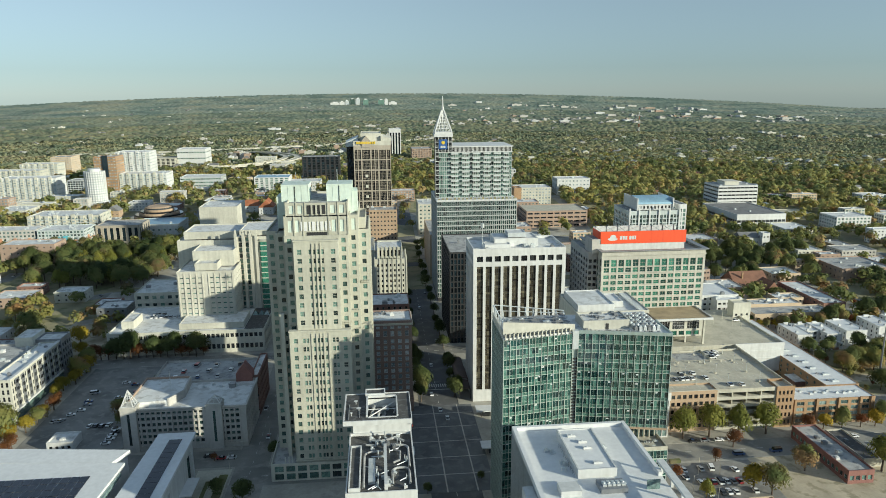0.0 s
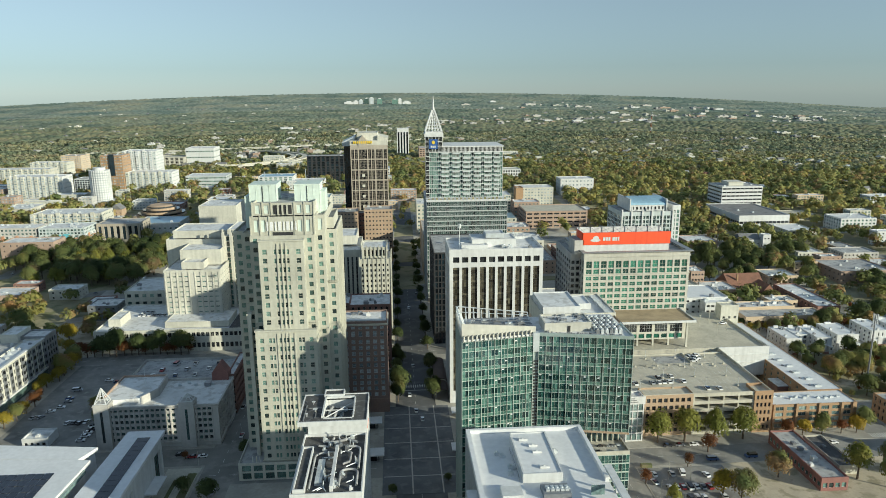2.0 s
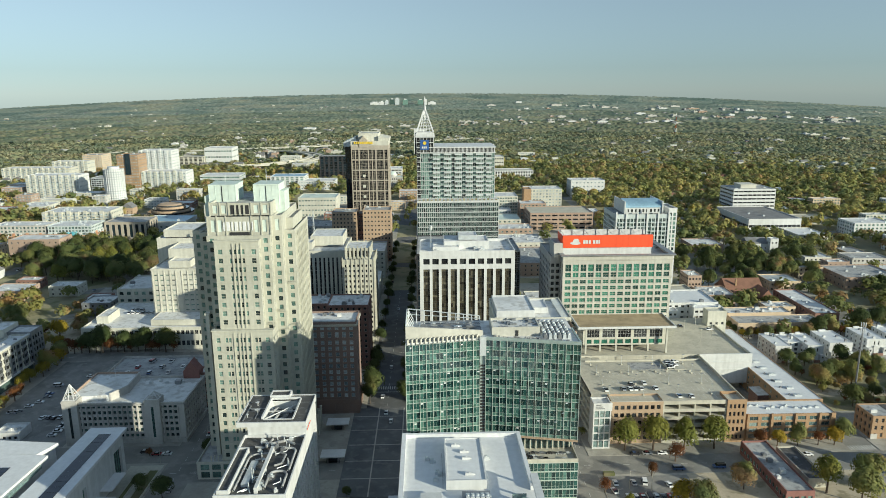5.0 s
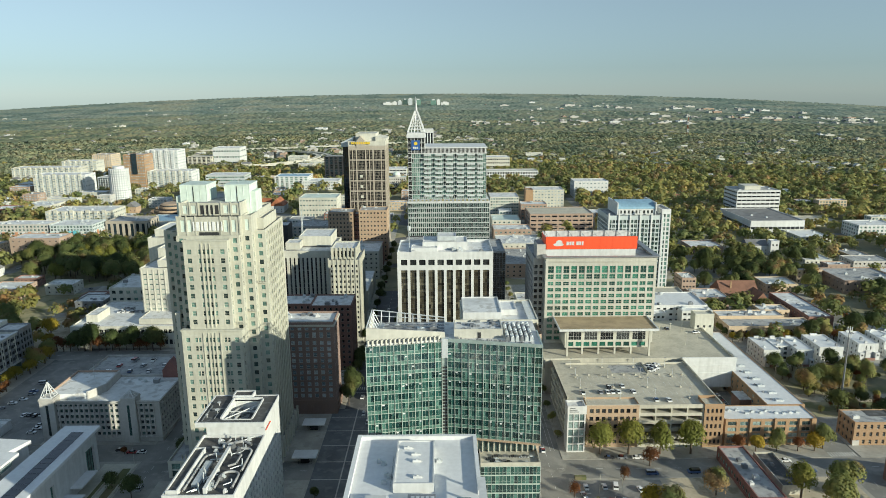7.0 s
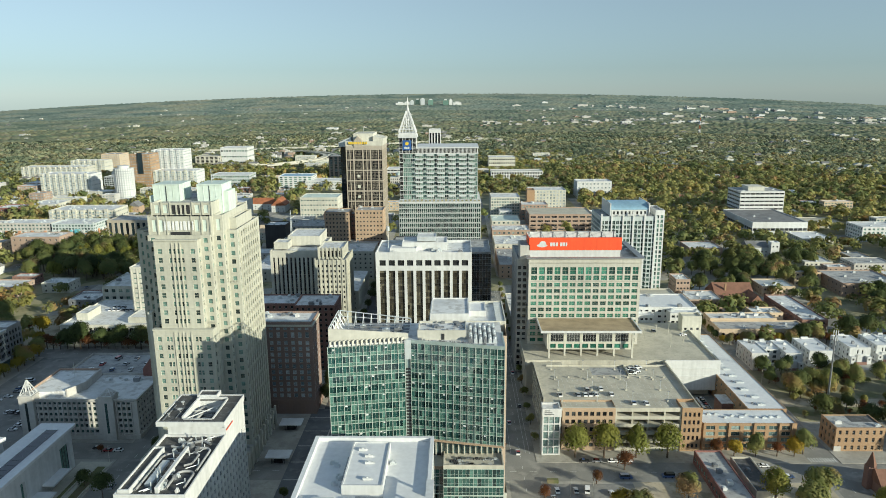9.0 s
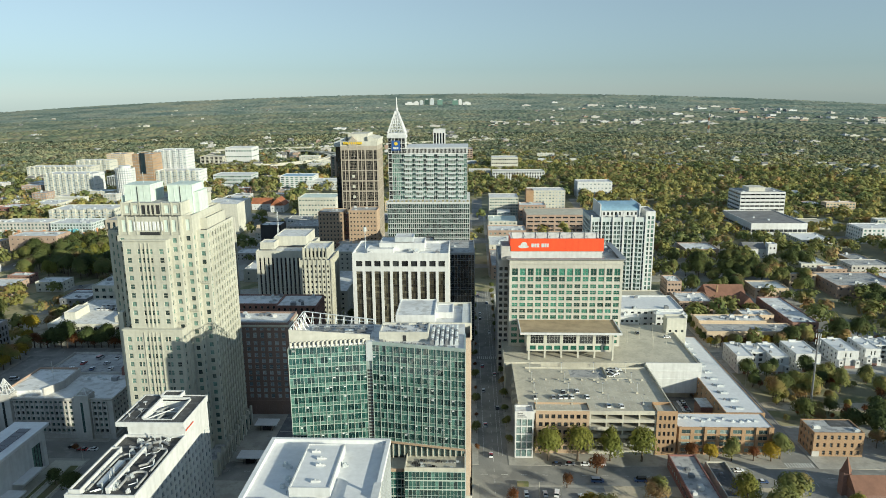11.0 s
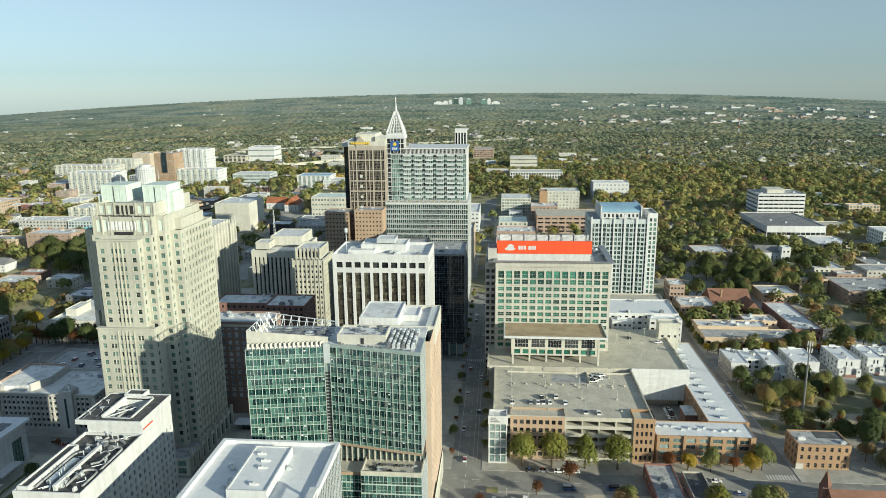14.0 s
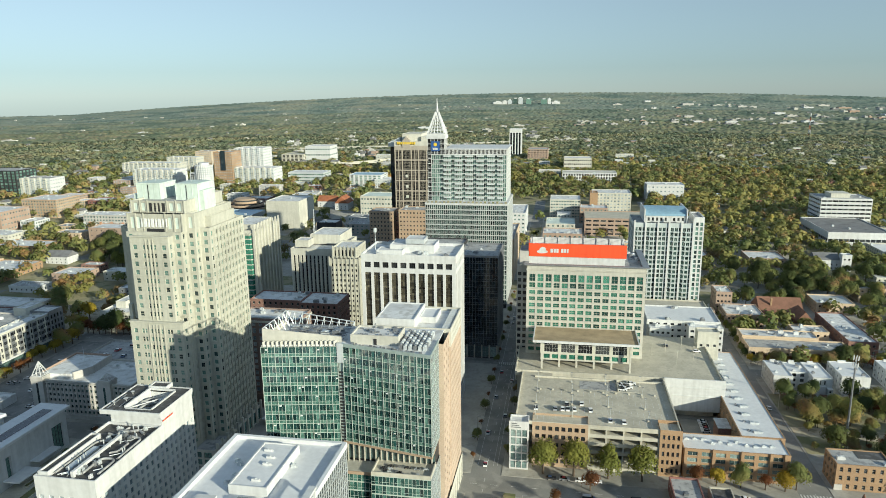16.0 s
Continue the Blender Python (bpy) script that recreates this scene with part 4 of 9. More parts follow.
    block(root, FLANK_BRICK, WHITE_ROOF, 107, 110.0, 248.5, 262, 6, 78, {"E": (evenly(13.5, 3, 1.5), [r for r in rows if r[1] < 77])}, bw, "brick_wall", roof=False)
    block(root, CREAM, WHITE_ROOF, 80, 110.8, 248.4, 289.4, 0, 12, {"E": (evenly(41, 7, 3.6), [(0.8, 8.5)])}, bw, "base_wall", roof=False, d=0.8)
    bw.finish("brick_flank_window")
    block(root, WHITE, WHITE_ROOF, 80.5, 96, 263, 284.5, 77.8, 82.0, name="roof_house", parapet=0.4)
    block(root, WHITE, CLEAN_ROOF, 96, 103, 272, 284, 77.8, 80.2, name="roof_house", parapet=0.4)
    gr = Shape()
    for k in range(20):
        y = 262.4 + k * 1.3
        gr.box(106.8, 109.8, y, y + 0.5, 78.3, 79.0)
    part("roof_grille", gr, METAL, root, kind="stuff")
    w.finish("pane")
    sp.finish("spandrel_pane")


glass_tower()


# ---- near white-roofed building ----
def white_roof_block():
    root = thing("white_roofed_office", "glass sided office block with a clean white flat roof and penthouse", "office building", 64, 188)
    w = Windows(root, WIN_BLUE, METAL, 260)
    part("floors", Shape().box(44.5, 82.5, 150, 212.5, 0, 53.5), DARK_METAL, root)
    curtain(root, w, Face("E", 44, 83, 150, 213), 0, 53.4, 34, 13, METAL, proud=0.28, thick=0.14, belt=0.12)
    curtain(root, w, Face("W", 44, 83, 150, 213), 0, 53.4, 36, 13, METAL, proud=0.5, thick=0.16, belt=0.12)
    w.finish("pane")
    s = Shape()
    s.box(43.6, 83.4, 150, 213.4, 53.4, 53.9)
    part("roof", s, CLEAN_ROOF, root)
    p = Shape()
    for b in ((43.6, 45.0, 168, 213.4, 53.9, 55.3), (82.2, 83.4, 180, 213.4, 53.9, 55.3), (45.0, 82.2, 212.2, 213.4, 53.9, 55.3)):
        p.box(*b)
    part("parapet", p, CLEAN_ROOF, root)
    block(root, WHITE, CLEAN_ROOF, 57.5, 69.5, 181, 206.5, 53.9, 57.0, name="penthouse", parapet=0.35)
    for x, y in ((61, 201.5), (63.5, 197.5), (64, 193.5), (64.5, 184.5)):
        unit(root, x, y, 56.7, 2.4, 0.9, 0.7, WHITE)
    for x, y in ((52, 198), (53.5, 196.5), (55, 190), (55.8, 189), (70.8, 198), (54.4, 186)):
        unit(root, x, y, 53.9, 1.3, 1.3, 1.1, METAL)
    rl = Shape()
    for k in range(10):
        rl.beam((56.6, 182 + k * 2, 53.9), (56.6, 182 + k * 2, 55.2), 0.05)
    rl.beam((56.6, 182, 55.2), (56.6, 200, 55.2), 0.05)
    part("railing", rl, GREY_METAL, root)
    fr = Shape().box(82.2, 84.4, 158, 182, 57.6, 58.4).box(60, 84.4, 158, 160, 57.6, 58.4)
    for y in (160, 167, 174, 181.4):
        fr.box(83.4, 84.2, y - 0.3, y + 0.3, 53.9, 57.6)
    part("roof_frame", fr, WHITE, root, "white roof terrace frame")
    part("roof_frame", Shape().box(40.5, 44.0, 156, 181, 51.5, 52.5).box(40.5, 41.2, 156, 181, 46, 51.5), WHITE, root)
    part("glass_screen", Shape().box(76, 80, 173.5, 173.7, 53.9, 57.0), WIN_PALE, root)
    part("mechanical_pit", Shape().box(62, 70, 172.5, 178, 53.9, 55.4), GREY_METAL, root)
    for k in range(5):
        unit(root, 63.5 + k * 1.4, 175, 55.4, 1.1, 2.2, 0.6, METAL)
    part("roof_stair", Shape().box(50, 56, 172, 177, 53.9, 55.8), WHITE, root)


white_roof_block()


# ---- white hotel with the dark roofs ----
def white_hotel():
    root = thing("white_hotel", "slim white hotel tower with dark flat roofs full of ducts", "hotel", -3, 212)
    w = Windows(root, WIN_LIGHT, WHITE, 200)
    rows = storeys(4, 13, 3.1, 0.6, 2.0)
    block(root, WHITE, DARK_ROOF, -12.4, 9.4, 186, 223.6, 0, 50.4, {"E": (evenly(37.6, 12, 1.6), rows), "W": (evenly(37.6, 12, 1.6), rows), "S": (evenly(21.8, 6, 1.6), rows)}, w, parapet=1.0)
    rows2 = storeys(4, 13, 3.1, 0.6, 2.0)
    block(root, WHITE, DARK_ROOF, -11.2, 9.4, 223.6, 244.6, 0, 54.8, {"E": (evenly(21, 7, 1.5), rows2), "N": (evenly(20.6, 4, 1.3), rows2)}, w, roof=False)
    w.finish()
    s = Shape()
    for b in ((-14.2, 9.4, 222.6, 225.4, 54.8, 55.3), (-14.2, 9.4, 241.2, 244.6, 54.8, 55.3), (-14.2, -6.2, 225.4, 241.2, 54.8, 55.3), (4.6, 9.4, 225.4, 241.2, 54.8, 55.3)):
        s.box(*b)
    part("roof_slab", s, DARK_ROOF, root, "dark bitumen roof slab")
    e = Shape()
    for b in ((-14.6, 9.7, 222.2, 222.7, 53.9, 55.6), (-14.6, -14.1, 222.7, 244.6, 53.9, 55.6), (9.4, 9.7, 222.7, 244.6, 53.2, 55.6), (-14.6, 9.7, 244.6, 245.0, 53.9, 55.6),
              (-14.1, -11.2, 222.7, 244.6, 53.9, 54.8), (-11.2, 9.4, 222.7, 223.6, 53.9, 54.8),
              (-6.6, -6.0, 225.4, 241.2, 51.1, 56.2), (4.4, 4.9, 225.4, 241.2, 51.1, 55.9), (-6.0, 4.4, 241.2, 241.7, 51.1, 56.2), (-6.0, 4.4, 224.9, 225.4, 51.1, 55.5)):
        e.box(*b)
    part("roof_frame", e, WHITE, root)
    block(root, WHITE, DARK_ROOF, -7.0, 0.5, 241.7, 246.4, 54.8, 56.8, name="roof_house", parapet=0.4)
    part("roof_pit", Shape().box(-6.0, 4.4, 225.4, 241.2, 51.0, 51.4), DARK_ROOF, root)
    rng = random.Random(7)
    for x, y, r in ((-9.2, 230.5, 0.9), (-10.4, 236.5, 0.75), (-11.8, 227.0, 0.5)):
        part("dish", Shape().drum(x, y, 0.12, 55.3, 56.1, 0, 6).drum(x, y, r * 0.3, 56.1, 56.6, 0, 14, r), WHITE, root)
    part("cable_tray", Shape().box(-12.9, -12.5, 224, 236, 55.3, 55.6).box(-12.5, -7.0, 233.2, 233.6, 55.3, 55.6).box(-9.0, -8.7, 225.6, 233.2, 55.3, 55.55), GREY_METAL, root)
    # bent ducts and braces in the open pit
    for k, (x, w0) in enumerate(((-4.6, 0.55), (-2.4, 0.5), (-0.6, 0.6), (1.6, 0.5))):
        s = Shape()
        pts = [(x + 3.2 * (1 - math.cos(a * 0.26)) * (1 if k % 2 else 0.4), 227.0 + a * 2.1, 52.4 + 1.6 * math.sin(a * 0.5 + k)) for a in range(7)]
        for p, q in zip(pts, pts[1:]):
            s.beam(p, q, w0, 0, 8)
        part("bent_duct", s, GREY_ROOF, root)
    part("brace", Shape().beam((-5.9, 226.5, 54.6), (4.3, 239.5, 54.6), 0.25).beam((-5.9, 233, 54.6), (4.3, 233, 54.6), 0.2), WHITE, root)
    for k in range(5):
        unit(root, rng.uniform(-4.8, 3.2), 227.5 + k * 2.8, 51.4, rng.uniform(1, 2.2), rng.uniform(1, 1.6), rng.uniform(1.0, 2.2), METAL)
    # walled strip, ducts and pipes on the long roof
    z = 49.4
    ws = Shape().box(-11.6, -11.2, 187, 213, z, z + 2.0).box(-8.4, -8.0, 187, 213, z, z + 2.0).box(-11.2, -8.4, 212.6, 213, z, z + 2.0).box(-11.2, -8.4, 187, 187.4, z, z + 2.0)
    part("strip_wall", ws, WHITE, root)
    part("strip_roof", Shape().box(-11.2, -8.4, 187.4, 212.6, z, z + 1.4), DARK_ROOF, root)
    part("long_beam", Shape().box(-0.6, 0.4, 188, 213, z + 1.2, z + 2.2).box(-0.6, 0.4, 212, 213, z, z + 1.2).box(-0.6, 0.4, 200, 201, z, z + 1.2).box(-0.6, 0.4, 188, 189, z, z + 1.2), WHITE, root)
    part("skylight", Shape().box(-5.6, -3.4, 192, 206, z, z + 1.0), METAL, root)
    def run(points, width):
        d = Shape()
        for p, q in zip(points, points[1:]):
            d.beam((p[0], p[1], z + 0.7), (q[0], q[1], z + 0.7), width * 0.8, 0, 8)
        part("duct", d, GREY_ROOF, root)

    def bend(x, y, r, a0, a1):
        return [(x + r * math.cos(radians(a)), y + r * math.sin(radians(a))) for a in range(a0, a1 + 1, 18)]

    run([(2.0, 190)] + bend(4.2, 197.5, 2.2, 90, 180)[::-1] + bend(5.2, 197.5, 2.2, 0, 90)[::-1] + [(7.4, 190.5)], 0.5)
    run([(7.6, 200), (7.6, 211)] + bend(5.4, 212, 2.2, 0, 90) + [(2.4, 214.6)], 0.5)
    run([(2.4, 203), (4.6, 204.5), (4.8, 210), (2.6, 211.5)], 0.45)
    run([(-7.0, 189), (-7.0, 206)] + bend(-4.6, 208, 2.4, 90, 180)[::-1] + [(-1.0, 211)], 0.45)
    run([(-5.5, 219), (-2.0, 217.2), (3.0, 219.4), (6.4, 217.0)], 0.6)
    run([(-6.6, 215.4), (-3.2, 214.4), (-1.8, 220.6)], 0.5)
    for k in range(16):
        unit(root, rng.uniform(-6.6, 6.0), (189 + k * 1.4 if k < 7 else 212.5 + (k - 7) * 1.05), z, rng.uniform(0.6, 1.6), rng.uniform(0.6, 1.6), rng.uniform(0.8, 2.0), rng.choice([METAL, WHITE, GREY_METAL, METAL]))
    pp = Shape()
    for k in range(18):
        x, y = rng.uniform(-8, 7), rng.uniform(189, 221)
        pp.beam((x, y, z), (x, y, z + rng.uniform(1.5, 3.2)), 0.2, 0, 6)
        pp.beam((x, y, z + 0.6), (x + rng.uniform(-4, 4), y + rng.uniform(-3, 3), z + 0.6), 0.15, 0, 6)
    part("roof_pipe", pp, METAL, root, kind="stuff")
    f = Face("E", -15, 9.7, 223, 244.6)
    bars_sign(root, f, 0.6, 51.8, (1.1, 1.1, 1.2, 1.0, 1.1), 0.42, RED_SIGN, 0.3, -0.12)


white_hotel()


# ---- white tower with tall bronze window strips ----
def strip_tower():
    root = thing("white_office_tower", "white office tower with tall dark bronze window strips between piers", "office tower", 74, 371)
    w = Windows(root, WIN_BRONZE, DARK_METAL, 300)
    cols, rows = evenly(50, 10, 3.3, 1.2), storeys(7, 20, 3.5, 0.0, 3.5)
    top = Windows(root, WIN_DARK, DARK_METAL, 60)
    block(root, WHITE, GREY_ROOF, 49, 99, 348.5, 379, 78.6, 87.0, {"S": (cols, [(79.8, 82.8)]), "E": (evenly(30.5, 6, 3.3, 1), [(79.8, 82.8)]), "W": (evenly(30.5, 6, 3.3, 1), [(79.8, 82.8)])}, top, parapet=1.6, bars=(2, 0), d=0.7)
    for side, nu in (("S", 10), ("E", 6), ("W", 6)):
        f = Face(side, 49, 99, 348.5, 379)
        cs = evenly(f.w, nu, 3.3, 1.2 if side == "S" else 1)
        s = Shape()
        holed(s, f, 0, 78.6, cs, [(7, 77.2)], 0.8)
        part("pier_wall", s, WHITE, root)
        for za, zb in reversed(rows):
            for ua, ub in cs:
                k = 3
                for q in range(k):
                    a, b = ua + (ub - ua) * q / k, ua + (ub - ua) * (q + 1) / k
                    w.add(f, a, b, za, za + 2.3, 0.75, (0, 0), 0.08)
                    if q == 1:
                        w.add(f, ua, ub, za + 2.3, zb, 0.7, (2, 0), 0.06)
    part("floors", Shape().box(50, 98, 349.6, 378.5, 0, 78.6), DARK_METAL, root)
    top.finish("top_window")
    w.finish()
    TAKEN.append((45, 104, 342, 384))
    roof = Shape().box(49.4, 98.6, 348.9, 378.6, 85.3, 85.6)
    part("roof", roof, WHITE_ROOF, root)
    block(root, WHITE, WHITE_ROOF, 62, 86, 359, 374, 85.6, 90.0, name="penthouse", parapet=0.4)
    block(root, WHITE, WHITE_ROOF, 56, 70, 354, 362, 85.6, 88.0, name="penthouse", parapet=0.3)
    block(root, METAL, WHITE_ROOF, 70, 80, 362, 372, 90, 92.5, name="penthouse", parapet=0.3)
    roof_clutter(root, 57, 95, 352, 376, 85.6, 9, 12)
    m = Shape().beam((55, 356, 85.6), (55, 356, 99), 0.2, 0, 6).drum(55, 356, 0.9, 97, 99.2, 0, 8)
    part("antenna", m, METAL, root)


strip_tower()


# ---- headquarters tower with the orange-red roof sign ----
def sign_tower():
    root = thing("sign_office_tower", "cream grid office tower with green windows under an orange-red rooftop sign", "office tower", 165, 410)
    w = Windows(root, WIN_GREEN, PRECAST, 300)
    rows = storeys(22, 10, 3.75, 0.7, 2.25) + [(60.4, 63.2), (64.0, 68.2)]
    cols = evenly(65, 14, 3.4, 0.9)
    block(root, PRECAST, GREY_ROOF, 133, 198, 390, 432, 0, 73, {"S": (cols, rows), "E": (evenly(42, 8, 2.6), rows), "W": (evenly(42, 8, 2.6), rows)}, w, bars=(1, 1))
    dk = Windows(root, WIN_DARK, GREY_METAL, 90)
    block(root, STONE, GREY_ROOF, 127, 133, 398, 436, 0, 71.5, {"S": (evenly(6, 2, 2.0), storeys(4, 17, 3.75, 0.8, 2.2)), "W": (evenly(38, 7, 3.0), storeys(4, 17, 3.75, 0.8, 2.2))}, dk, "side_wall")
    dk.finish("side_window")
    belt = Shape()
    for z in (59.8, 70.6, 73.0):
        belt.box(132.6, 198.4, 389.5, 390.1, z, z + 0.5).box(197.9, 198.6, 390.1, 432, z, z + 0.5)
    for za, zb in rows:
        belt.box(132.9, 198.1, 389.75, 390.05, za - 0.35, za - 0.05)
    part("belt", belt, PRECAST, root, kind="stuff")
    tr = Shape().box(131.5, 199.5, 388.6, 391, 73.5, 74.1).box(196, 199.5, 391, 433, 73.5, 74.1).box(131.5, 134, 391, 433, 73.5, 74.1)
    part("trellis", tr, GREY_METAL, root)
    w.finish()
    part("sign_base", Shape().box(134, 187, 396.5, 398.5, 72.6, 77), WHITE, root)
    panel = part("sign_panel", Shape().box(133.6, 187.6, 396.0, 397.2, 77, 84.4), RED_SIGN, root, "orange-red sign panel")
    f = Face("S", 133.6, 187.6, 396.0, 397.2)
    hat = Shape()
    for cx, cz, rx, rz, u0 in ((7.6, 79.8, 3.1, 1.0, 0.12), (7.9, 81.0, 1.9, 1.5, 0.14)):
        ring = [(133.6 + cx + rx * math.cos(a * math.tau / 16), cz + rz * math.sin(a * math.tau / 16)) for a in range(16)]
        i = len(hat.v)
        hat.v += [(x, 396.0 - u0, z) for x, z in ring] + [(x, 396.0, z) for x, z in ring]
        hat.f.append(tuple(range(i, i + 16)))
        hat.m.append(0)
        for a in range(16):
            b = (a + 1) % 16
            hat.f.append((i + b, i + a, i + 16 + a, i + 16 + b))
            hat.m.append(0)
    part("emblem", hat, WHITE, panel, "plain white emblem shape")
    bars_sign(panel, f, 12.2, 79.4, (1.4, 1.2, 1.2), 2.2, WHITE, 0.35, -0.15)
    bars_sign(panel, f, 18.0, 79.4, (1.4, 1.2, 0.9), 2.2, WHITE, 0.35, -0.15)
    bk = Shape().box(133.8, 134.4, 397, 412, 76, 84).box(186.8, 187.4, 397, 412, 76, 82).box(133.8, 187.4, 411, 411.6, 77.5, 85.0)
    part("sign_back", bk, WHITE, root)
    part("sign_side", Shape().box(133.4, 133.7, 397.2, 411, 77.2, 84.2), RED_SIGN, root)
    fr = Shape()
    for k in range(8):
        x = 135 + k * 7.3
        fr.beam((x, 397.2, 84), (x, 411, 85), 0.12).beam((x, 410.8, 77), (x, 410.8, 85.3), 0.2)
    part("sign_frame", fr, GREY_METAL, root, kind="stuff")
    block(root, STONE, GREY_ROOF, 128.5, 134, 396, 410, 71, 80, name="roof_house", parapet=0.4)
    roof_clutter(root, 140, 196, 414, 430, 72.1, 10, 21)
    # low wing on columns over the deck
    lw = Windows(root, WIN_DARK, WHITE, 60)
    block(root, CREAM, BROWN_ROOF, 142, 190, 371, 390, 28.9, 36.4, {"S": (evenly(48, 5, 7.4, 1.2), [(29.6, 35.9)]), "E": (evenly(19, 2, 7, 1), [(29.6, 35.9)])}, lw, "wing_wall", roof=False, bars=(4, 2), d=0.2)
    lw.finish("wing_window")
    lg = Windows(root, WIN_GREEN, CREAM, 30)
    block(root, CREAM, BROWN_ROOF, 142.2, 189.8, 371.2, 390, 24.9, 28.9, {"S": (evenly(47.6, 10, 3.4, 1.0), [(25.7, 28.3)])}, lg, "wing_wall", roof=False)
    lg.finish("wing_window")
    part("wing_roof", Shape().box(138.5, 193.5, 366.5, 391, 36.8, 37.1), BROWN_ROOF, root, "brown ballast roof")
    part("wing_fascia", Shape().box(138, 194, 366, 366.6, 36.4, 37.7).box(138, 138.6, 366.6, 391, 36.4, 37.7).box(193.4, 194, 366.6, 391, 36.4, 37.7).box(138.6, 193.4, 366.6, 391, 36.4, 36.79), WHITE, root)
    for k in range(6):
        x = 143 + k * 9.3
        part("column", Shape().box(x - 0.5, x + 0.5, 367.6, 368.6, 21, 36.4) if k in (0, 5) else Shape().box(x - 0.5, x + 0.5, 371.4, 372.4, 21, 25), CREAM, root)


sign_tower()


# ---- residential tower with balconies and lattice spire ----
def spire_tower():
    root = thing("spire_tower", "pale glass tower with white balconies and a white lattice spire", "skyscraper", 78, 555)
    w = Windows(root, WIN_TEAL, FLATS, 300)
    part("floors", Shape().box(46.4, 109.6, 536, 590, 0, 83).box(49.5, 107.6, 548.6, 590, 83, 124), DARK_METAL, root)
    # lower office half
    wl = Windows(root, WIN_DEEP, FLATS, 120)
    curtain(root, wl, Face("S", 46, 110, 535, 590), 4, 83, 40, 20, ALU, 0.22, 0.30, 0.85)
    curtain(root, wl, Face("W", 46, 110, 535, 590), 4, 83, 18, 20, ALU, 0.3, 0.35, 1.1)
    curtain(root, wl, Face("E", 46, 110, 535, 590), 4, 83, 18, 20, ALU, 0.3, 0.35, 1.1)
    wl.finish("office_pane")
    part("roof_terrace", Shape().box(45.6, 110.4, 534.6, 590, 83, 84.2), WHITE, root)
    tr = Shape()
    for k in range(20):
        tr.box(47 + k * 3.2, 48.6 + k * 3.2, 536, 537.4, 84.2, 84.9 + (k % 3) * 0.4)
    part("planter", tr, EARTH, root, kind="stuff")
    # upper flats
    curtain(root, w, Face("S", 49, 108, 548, 590), 84.2, 120.4, 40, 10, ALU, 0.2, 0.24, 0.5)
    curtain(root, w, Face("E", 49, 108, 548, 590), 84.2, 120.4, 16, 10, WHITE, 0.2, 0.25, 0.6)
    curtain(root, w, Face("W", 49, 108, 548, 590), 84.2, 120.4, 16, 10, WHITE, 0.2, 0.25, 0.6)
    w.finish("pane")
    for k in range(10):
        z = 86.6 + k * 3.62
        for x0, x1 in ((58.6, 64.5), (67.4, 73.4), (76, 82), (84.8, 90.6), (93, 99), (101, 105.5)):
            s = Shape().box(x0, x1, 546.0, 548, z - 0.15, z + 0.1)
            s.box(x0, x1, 546.0, 546.1, z + 0.1, z + 1.05, 1).box(x0, x0 + 0.1, 546.1, 548, z + 0.1, z + 1.15, 1).box(x1 - 0.1, x1, 546.1, 548, z + 0.1, z + 1.15, 1)
            s.box(x0, x1, 545.95, 546.15, z + 1.15, z + 1.25)
            part("balcony", s, [WHITE, FLATS], root, "white balcony slab with pale rail")
    # crown louvres and roof
    part("roof", Shape().box(48.6, 108.6, 547.4, 590, 120.4, 121), WHITE, root)
    lv = Shape()
    for k in range(46):
        x = 60 + k * 1.05
        lv.box(x, x + 0.4, 547.8, 548.2, 121, 124.6)
    for k in range(34):
        y = 549 + k * 1.2
        lv.box(107.8, 108.2, y, y + 0.4, 121, 124.6)
    part("louvre", lv, WHITE, root, kind="stuff")
    part("screen", Shape().box(60, 107.4, 548.6, 549, 121, 124.4).box(107, 107.4, 549, 589, 121, 124.4), DARK_METAL, root)
    part("roof_edge", Shape().box(59, 109, 547.2, 590, 124.6, 125.4), WHITE, root)
    # corner turret and spire
    tw = Windows(root, WIN_DARK, WHITE, 40)
    tf = Face("S", 46, 59.4, 547, 560)
    part("turret_core", Shape().box(46.3, 59.1, 547.4, 560, 121, 133).box(46.3, 48.8, 547.4, 560, 84, 121), DARK_METAL, root)
    curtain(root, tw, tf, 121, 133, 5, 3, WHITE, 0.2, 0.35, 0.5)
    curtain(root, tw, Face("E", 46, 59.4, 547, 560), 124.6, 133, 5, 2, WHITE, 0.2, 0.35, 0.5)
    curtain(root, tw, Face("S", 46, 49, 547, 560), 84.2, 121, 1, 10, WHITE, 0.2, 0.35, 0.5)
    tw.finish("turret_pane")
    plate = part("sign_plate", Shape().box(49, 55.6, 546.4, 546.8, 123.4, 131), BLUE_SIGN, root, "blue square sign plate")
    part("sign_disc", Shape().drum(52.3, 0, 1.4, 0, 0.2, 0, 12), YELLOW, plate).matrix_basis = Matrix.Translation((0, 546.4, 128.6)) @ Matrix.Translation((52.3, 0, 0)) @ pose(0, 0, 0, 90, 0, 0) @ Matrix.Translation((-52.3, 0, 0))
    bars_sign(plate, Face("S", 49, 55.6, 546.4, 547), 1.2, 124.4, (1.1, 1.1, 1.1), 1.6, WHITE, 0.3, -0.15)
    sp = Shape().box(45.2, 60.2, 546.2, 561, 133, 135.6).box(45.8, 59.6, 546.8, 560.4, 135.6, 137)
    part("spire_base", sp, WHITE, root)
    lat = Shape()
    cx, cy = 52.7, 553.6
